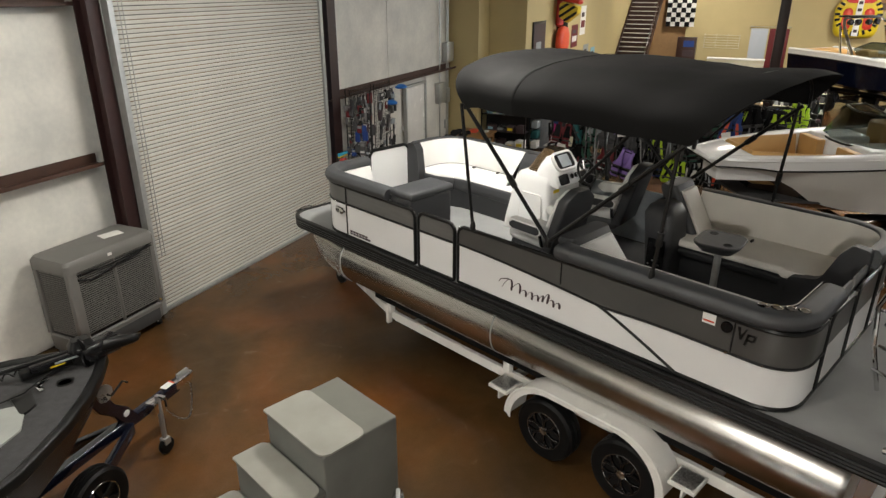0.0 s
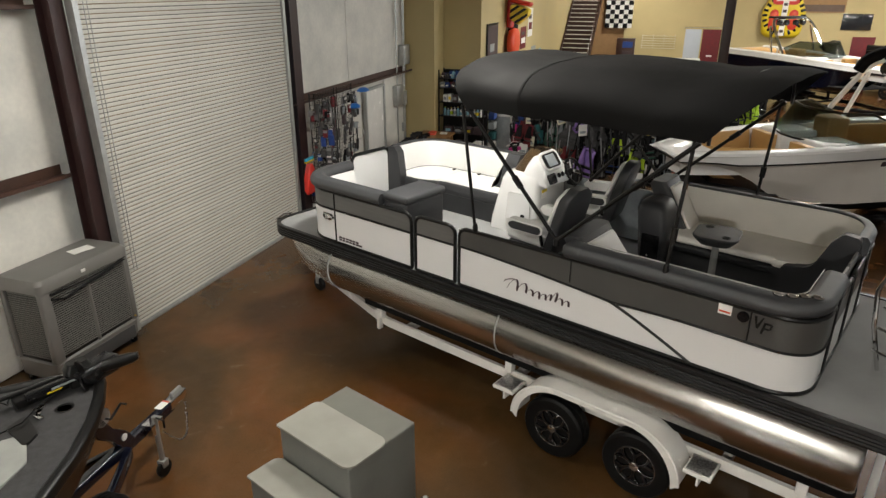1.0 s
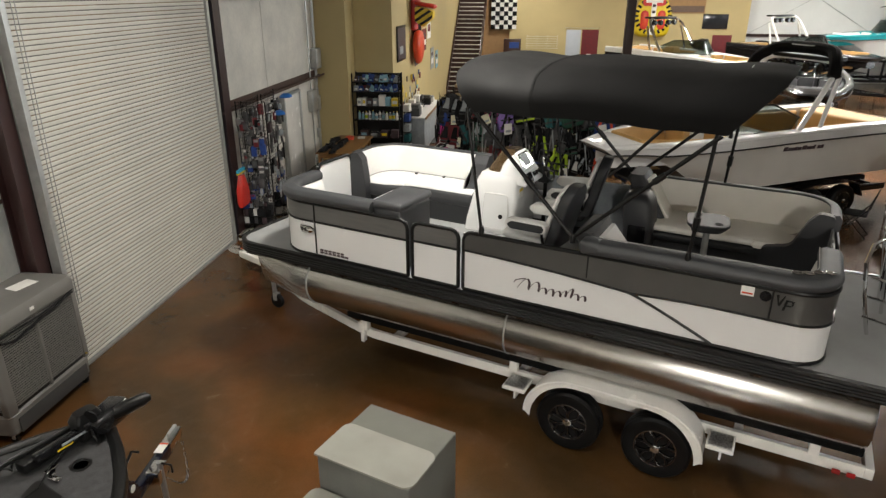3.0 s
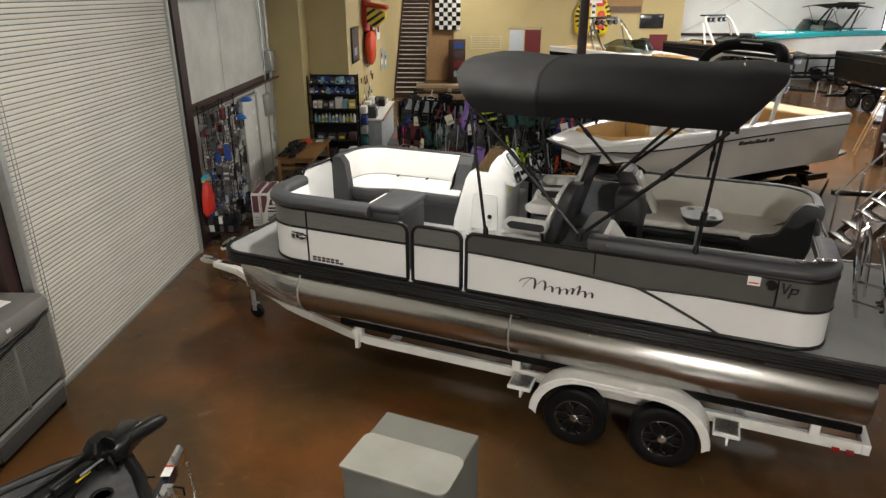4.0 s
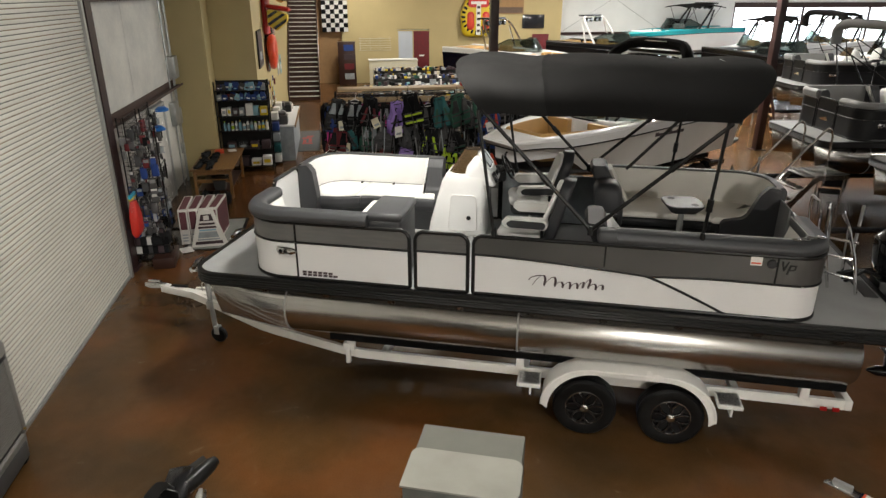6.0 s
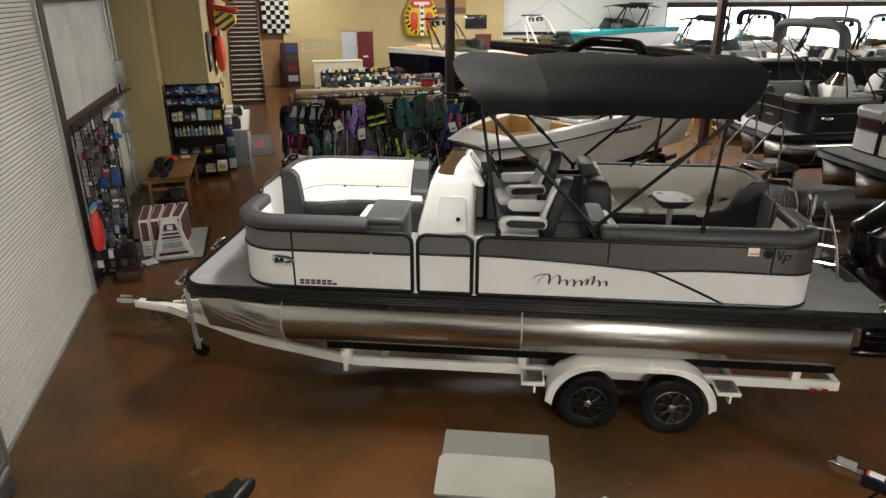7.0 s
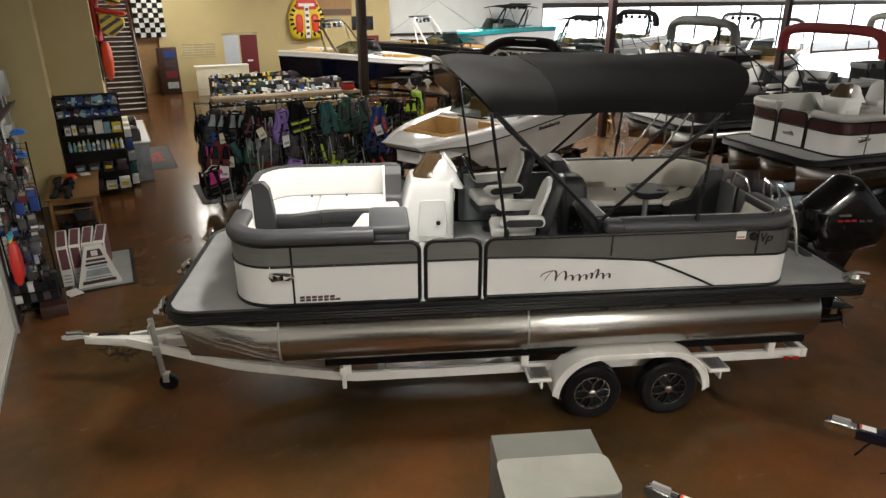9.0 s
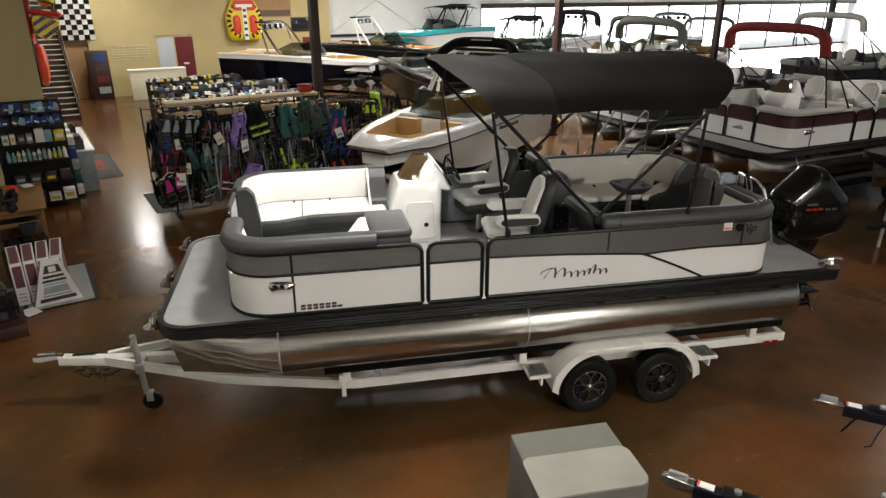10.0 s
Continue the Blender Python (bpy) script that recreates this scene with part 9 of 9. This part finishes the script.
def vest(u, v, z, rz, base, accent, tag=None, size=1.0):
    k = rng.randrange(3)

    def body():
        me = VEST_BASE[k].copy()
        me.materials.append(base)
        return me
    t = thing("life_vest", W(u, v, z, rz) @ pose(0, 0, 0, 9 * math.sin(u * 91 + v * 57), 13 * math.sin(v * 83 + z * 41), 0) @ Matrix.Diagonal((size, size, size, 1)), VEST_LABEL[base.name], "life vest", "life vests on the rack")
    o = new("vest_body", shared(VEST_MESH, (k, base.name), body))
    o.parent = t

    s = rng.randrange(3)

    def trim(sx):
        bm = bm_new()
        if s == 0:      # slanting flash on one front
            loft(bm, [[(a, b, zz) for a, b in rrect(min(sx * p, sx * q), max(sx * p, sx * q), -0.072, -0.04, 0.006, 1)] for zz, p, q in ((0.04, 0.13, 0.17), (0.2, 0.07, 0.13), (0.34, 0.05, 0.09))])
        elif s == 1:    # yoke
            loft(bm, [[(a, b, zz) for a, b in rrect(min(sx * p, sx * q), max(sx * p, sx * q), -0.070, -0.03, 0.006, 1)] for zz, p, q in ((0.26, 0.03, 0.165), (0.36, 0.04, 0.13), (0.47, 0.058, 0.122))])
        else:           # hem bar
            z0 = 0.03 if sx < 0 else 0.16
            box(bm, -0.17, 0.17, -0.072, -0.05, z0, z0 + 0.05, 0.006, 1)
        return simple_mesh("accent_panel", bm, accent)
    for sx in (-1, 1):
        o = new("accent_panel", shared(FRONT_MESH, (s, accent.name, sx), lambda: trim(sx)))
        o.parent = t
    for z, dx in ((0.07, 0.02), (0.20, -0.04)):
        o = new("belt", shared(FRONT_MESH, "belt", lambda: simple_mesh("belt", box(bm_new(), -0.185, 0.185, -0.078, -0.064, 0, 0.025, 0.003, 1), M_PLASTIC_DARK)))
        o.parent = t
        o.matrix_basis = pose(0, 0, z)
        o = new("buckle", shared(FRONT_MESH, "buckle", lambda: simple_mesh("buckle", box(bm_new(), -0.03, 0.03, -0.09, -0.076, -0.005, 0.03, 0.006, 1), M_BLACK_GLOSS)))
        o.parent = t
        o.matrix_basis = pose(0, 0, z)
        o = new("loose_strap", shared(FRONT_MESH, "loose_strap", lambda: simple_mesh("loose_strap", tube(bm_new(), [(0, -0.075, 0.01), (0.01, -0.092, -0.08), (0, -0.085, -0.20)], 0.009, 4), M_PLASTIC_DARK)))
        o.parent = t
        o.matrix_basis = pose(dx, 0, z)

    def hanger():
        bm = bm_new()
        tube(bm, [(-0.17, 0.01, 0.50), (0, 0.01, 0.58), (0.17, 0.01, 0.50), (-0.17, 0.01, 0.50)], 0.008, 5)
        tube(bm, [(0, 0.01, 0.58), (0.0, 0.01, 0.63), (0.02, 0.01, 0.66), (0.0, 0.01, 0.69)], 0.005, 5)
        return simple_mesh("hanger", bm, M_PAPER if pale else M_BLACK_RAIL)
    pale = rng.random() < 0.12
    o = new("hanger", shared(FRONT_MESH, ("hanger", pale), hanger))
    o.parent = t
    if tag is not None:
        tg = part("price_tag", box(bm_new(), -0.075, 0.075, -0.003, 0.003, -0.19, 0.0), tag, t, m=pose(rng.uniform(-0.1, 0.1), -0.13, 0.16, -8, rng.uniform(-30, 30), 0))
        part("tag_print", box(bm_new(), -0.05, 0.05, -0.005, -0.003, -0.15, -0.11), M_GREYPRINT, tg)
    return t


VEST_LABEL = {
    "black_neoprene": "black neoprene life vest hung on the rack", "grey_neoprene": "grey neoprene life vest hung on the rack",
    "green_fabric": "dark green life vest hung on the rack", "teal_fabric": "teal life vest hung on the rack",
    "royal_blue_fabric": "royal blue life vest hung on the rack", "lilac_fabric": "black and lilac life vest hung on the rack",
    "lime_fabric": "black and lime life vest hung on the rack", "magenta_fabric": "black and magenta life vest hung on the rack",
    "red_fabric": "dark red life vest hung on the rack", "orange_red_vinyl": "orange red life vest hung on the rack"}

# steel rack the vests hang from
rack = thing("vest_rack", W(15.55, -0.55), "black steel clothes rack with wire grid panels", "rack")
part("grid_panel", wire_grid(bm_new(), -4.35, 0.0, 0.2, 2.30, 0.0, 0.11, 0.004), M_BLACK_RAIL, rack, m=pose(0.3, 0, 0, 0, 0, -90), kind="stuff")
for y in (0.0, 1.45, 2.9, 4.35):
    tb("upright", rack, M_BLACK_RAIL, [(0.3, y, 0), (0.3, y, 2.4)], 0.022, 8)
    bx("foot", rack, M_BLACK_RAIL, -0.1, 0.7, y - 0.03, y + 0.03, 0, 0.04, 0.006)
for z in (1.12, 2.28):
    tb("hang_rail", rack, M_BLACK_RAIL, [(0.28, 0, z), (0.28, 4.35, z)], 0.016, 8)
bx("plank_top", rack, M_PLYWOOD, 0.15, 0.60, 0.9, 4.3, 2.40, 2.46, 0.006)
bx("plank_rail", rack, M_PLYWOOD, 0.28, 0.32, 0.9, 4.3, 2.12, 2.24, 0.004)

for k in range(70):
    y, z = rng.uniform(0.05, 4.3), rng.uniform(1.0, 2.15)
    h = rng.uniform(0.3, 0.8)
    part("webbing_strap", box(bm_new(), -0.004, 0.004, -0.014, 0.014, -h, 0), rng.choice([M_GREYF, M_GREYPRINT, M_BLACKF, M_VINYL_PALE]), rack, m=pose(-0.38 - rng.uniform(0, 0.08), y, z, rng.uniform(-9, 9), rng.uniform(-4, 4), 0))
COL = [M_BLACKF, M_BLACKF, M_BLACKF, M_GREYF, M_GREENF, M_BLACKF, M_BLACKF, M_GREYF, M_BLACKF, M_GREYF, M_BLACKF, M_BLACKF, M_TEALF, M_BLACKF, M_REDF]
ACC = [M_GREYF, M_BLACKF, M_GREYF, M_GREYF, M_GREYPRINT, M_GREYF, M_TEALF, M_BLACKF, M_GREENF, M_REDF, M_LIME, M_TAUPE, M_PURPLE, M_PINK, M_BLUEF, M_GREYPRINT]
special = {(0, 7): (M_PURPLE, M_BLACKF), (2, 7): (M_PURPLE, M_BLACKF), (0, 4): (M_TEALF, M_GREENF), (2, 4): (M_LIME, M_BLACKF), (0, 1): (M_BLUEF, M_ORANGE), (1, 1): (M_BLUEF, M_BLACKF),
           (2, 1): (M_BLACKF, M_ORANGE), (0, 9): (M_BLACKF, M_REDF), (0, 12): (M_BLUEF, M_BLACKF), (2, 11): (M_BLACKF, M_PINK), (0, 6): (M_BLACKF, M_LIME), (1, 11): (M_REDF, M_BLACKF), (0, 3): (M_GREENF, M_GREYF)}
for row, z in ((0, 1.62), (1, 1.04), (2, 0.46)):
    for c in range(24):
        vv = -0.40 + c * 0.185 + rng.uniform(-0.04, 0.04)
        # most hang edge on; every other one is turned to the aisle
        turn = 270 + (rng.uniform(-30, 30) if c % 2 else rng.choice((-1, 1)) * rng.uniform(30, 70))
        key = (row, c // 2)
        base, acc = special.get(key, (M_BLACKF, M_BLACKF)) if c % 2 and key in special else (rng.choice(COL), rng.choice(ACC))
        tag = None
        if c % 2:
            tag = M_PAPER if key in ((0, 7), (0, 1), (1, 11), (2, 4)) else (M_CREAM if key in ((0, 9), (1, 10), (0, 11)) else None)
        pulled = bool(c % 2 and key in special)      # bright ones hang in front of the rest
        vest(15.30 + rng.uniform(-0.10, 0.08) + (0.12 if c % 2 == 0 else -0.14 if pulled else 0.0), vv, z + rng.uniform(-0.13, 0.10), turn, base, acc, tag, rng.uniform(0.98, 1.25) + (0.18 if pulled else 0.0))
# end of the rack, facing the aisle
for z in (0.4, 1.0, 1.6):
    for k in range(4):
        vest(15.35 + 0.22 * k, 4.02 + rng.uniform(-0.05, 0.05), z + rng.uniform(-0.10, 0.05), 195 - 15 * k + rng.uniform(-30, 30), rng.choice([M_BLACKF, M_BLACKF, M_GREYF, M_BLUEF]), M_PINK if (k + int(z * 5)) % 5 == 0 else rng.choice([M_GREYF, M_BLACKF, M_REDF]), M_PAPER if k == 1 and z > 1.2 else None, 1.05)
# lime gloves and vests at the other end
for k in range(8):
    vest(15.35 + 0.17 * (k % 4), -0.85 - 0.15 * k, 1.78 + 0.12 * (k % 2) - 0.55 * (k // 4), 262 + 14 * (k % 4), M_LIME if k % 3 else M_BLACKF, M_BLACKF if k % 2 else M_LIME, None, 0.9)
for k in range(4):
    vest(15.2 + 0.15 * k, -0.75 - 0.12 * (k % 2), 1.75 - 0.25 * (k // 2), 250 + 20 * k, M_LIME if k % 2 else M_BLACKF, M_BLACKF if k % 2 else M_LIME, None, 0.85)
for k in range(2):
    vest(15.0 + 0.2 * k, -0.85, 0.5, 260 + 20 * k, M_BLACKF, M_LIME)
t = thing("red_cool_box", W(15.9, 0.6, 2.462), "red cool box on top of the vest rack", "box")
bx("box_body", t, M_RED, -0.10, 0.10, -0.15, 0.15, 0, 0.15, 0.03)
bx("box_lid", t, M_REDF, -0.11, 0.11, -0.16, 0.16, 0.15, 0.18, 0.015)
# more racks of hung gear behind
for ru, rv, n in ((17.2, -0.6, 12), (19.0, 0.2, 10)):
    r2 = thing("gear_rack", W(ru, rv), "steel rail of hung water-sport gear", "rack", "gear racks")
    for y in (-0.2, n * 0.36):
        tb("upright", r2, M_BLACK_RAIL, [(0, y, 0), (0, y, 1.95)], 0.02, 8)
        bx("foot", r2, M_BLACK_RAIL, -0.3, 0.3, y - 0.02, y + 0.02, 0, 0.03)
    tb("hang_rail", r2, M_CHROME, [(0, -0.2, 1.9), (0, n * 0.36, 1.9)], 0.015, 8)
    for c in range(n):
        vest(ru + rng.uniform(-0.05, 0.05), rv + c * 0.35, 1.22, 270 + rng.uniform(-35, 35), rng.choice(COL), rng.choice(ACC))
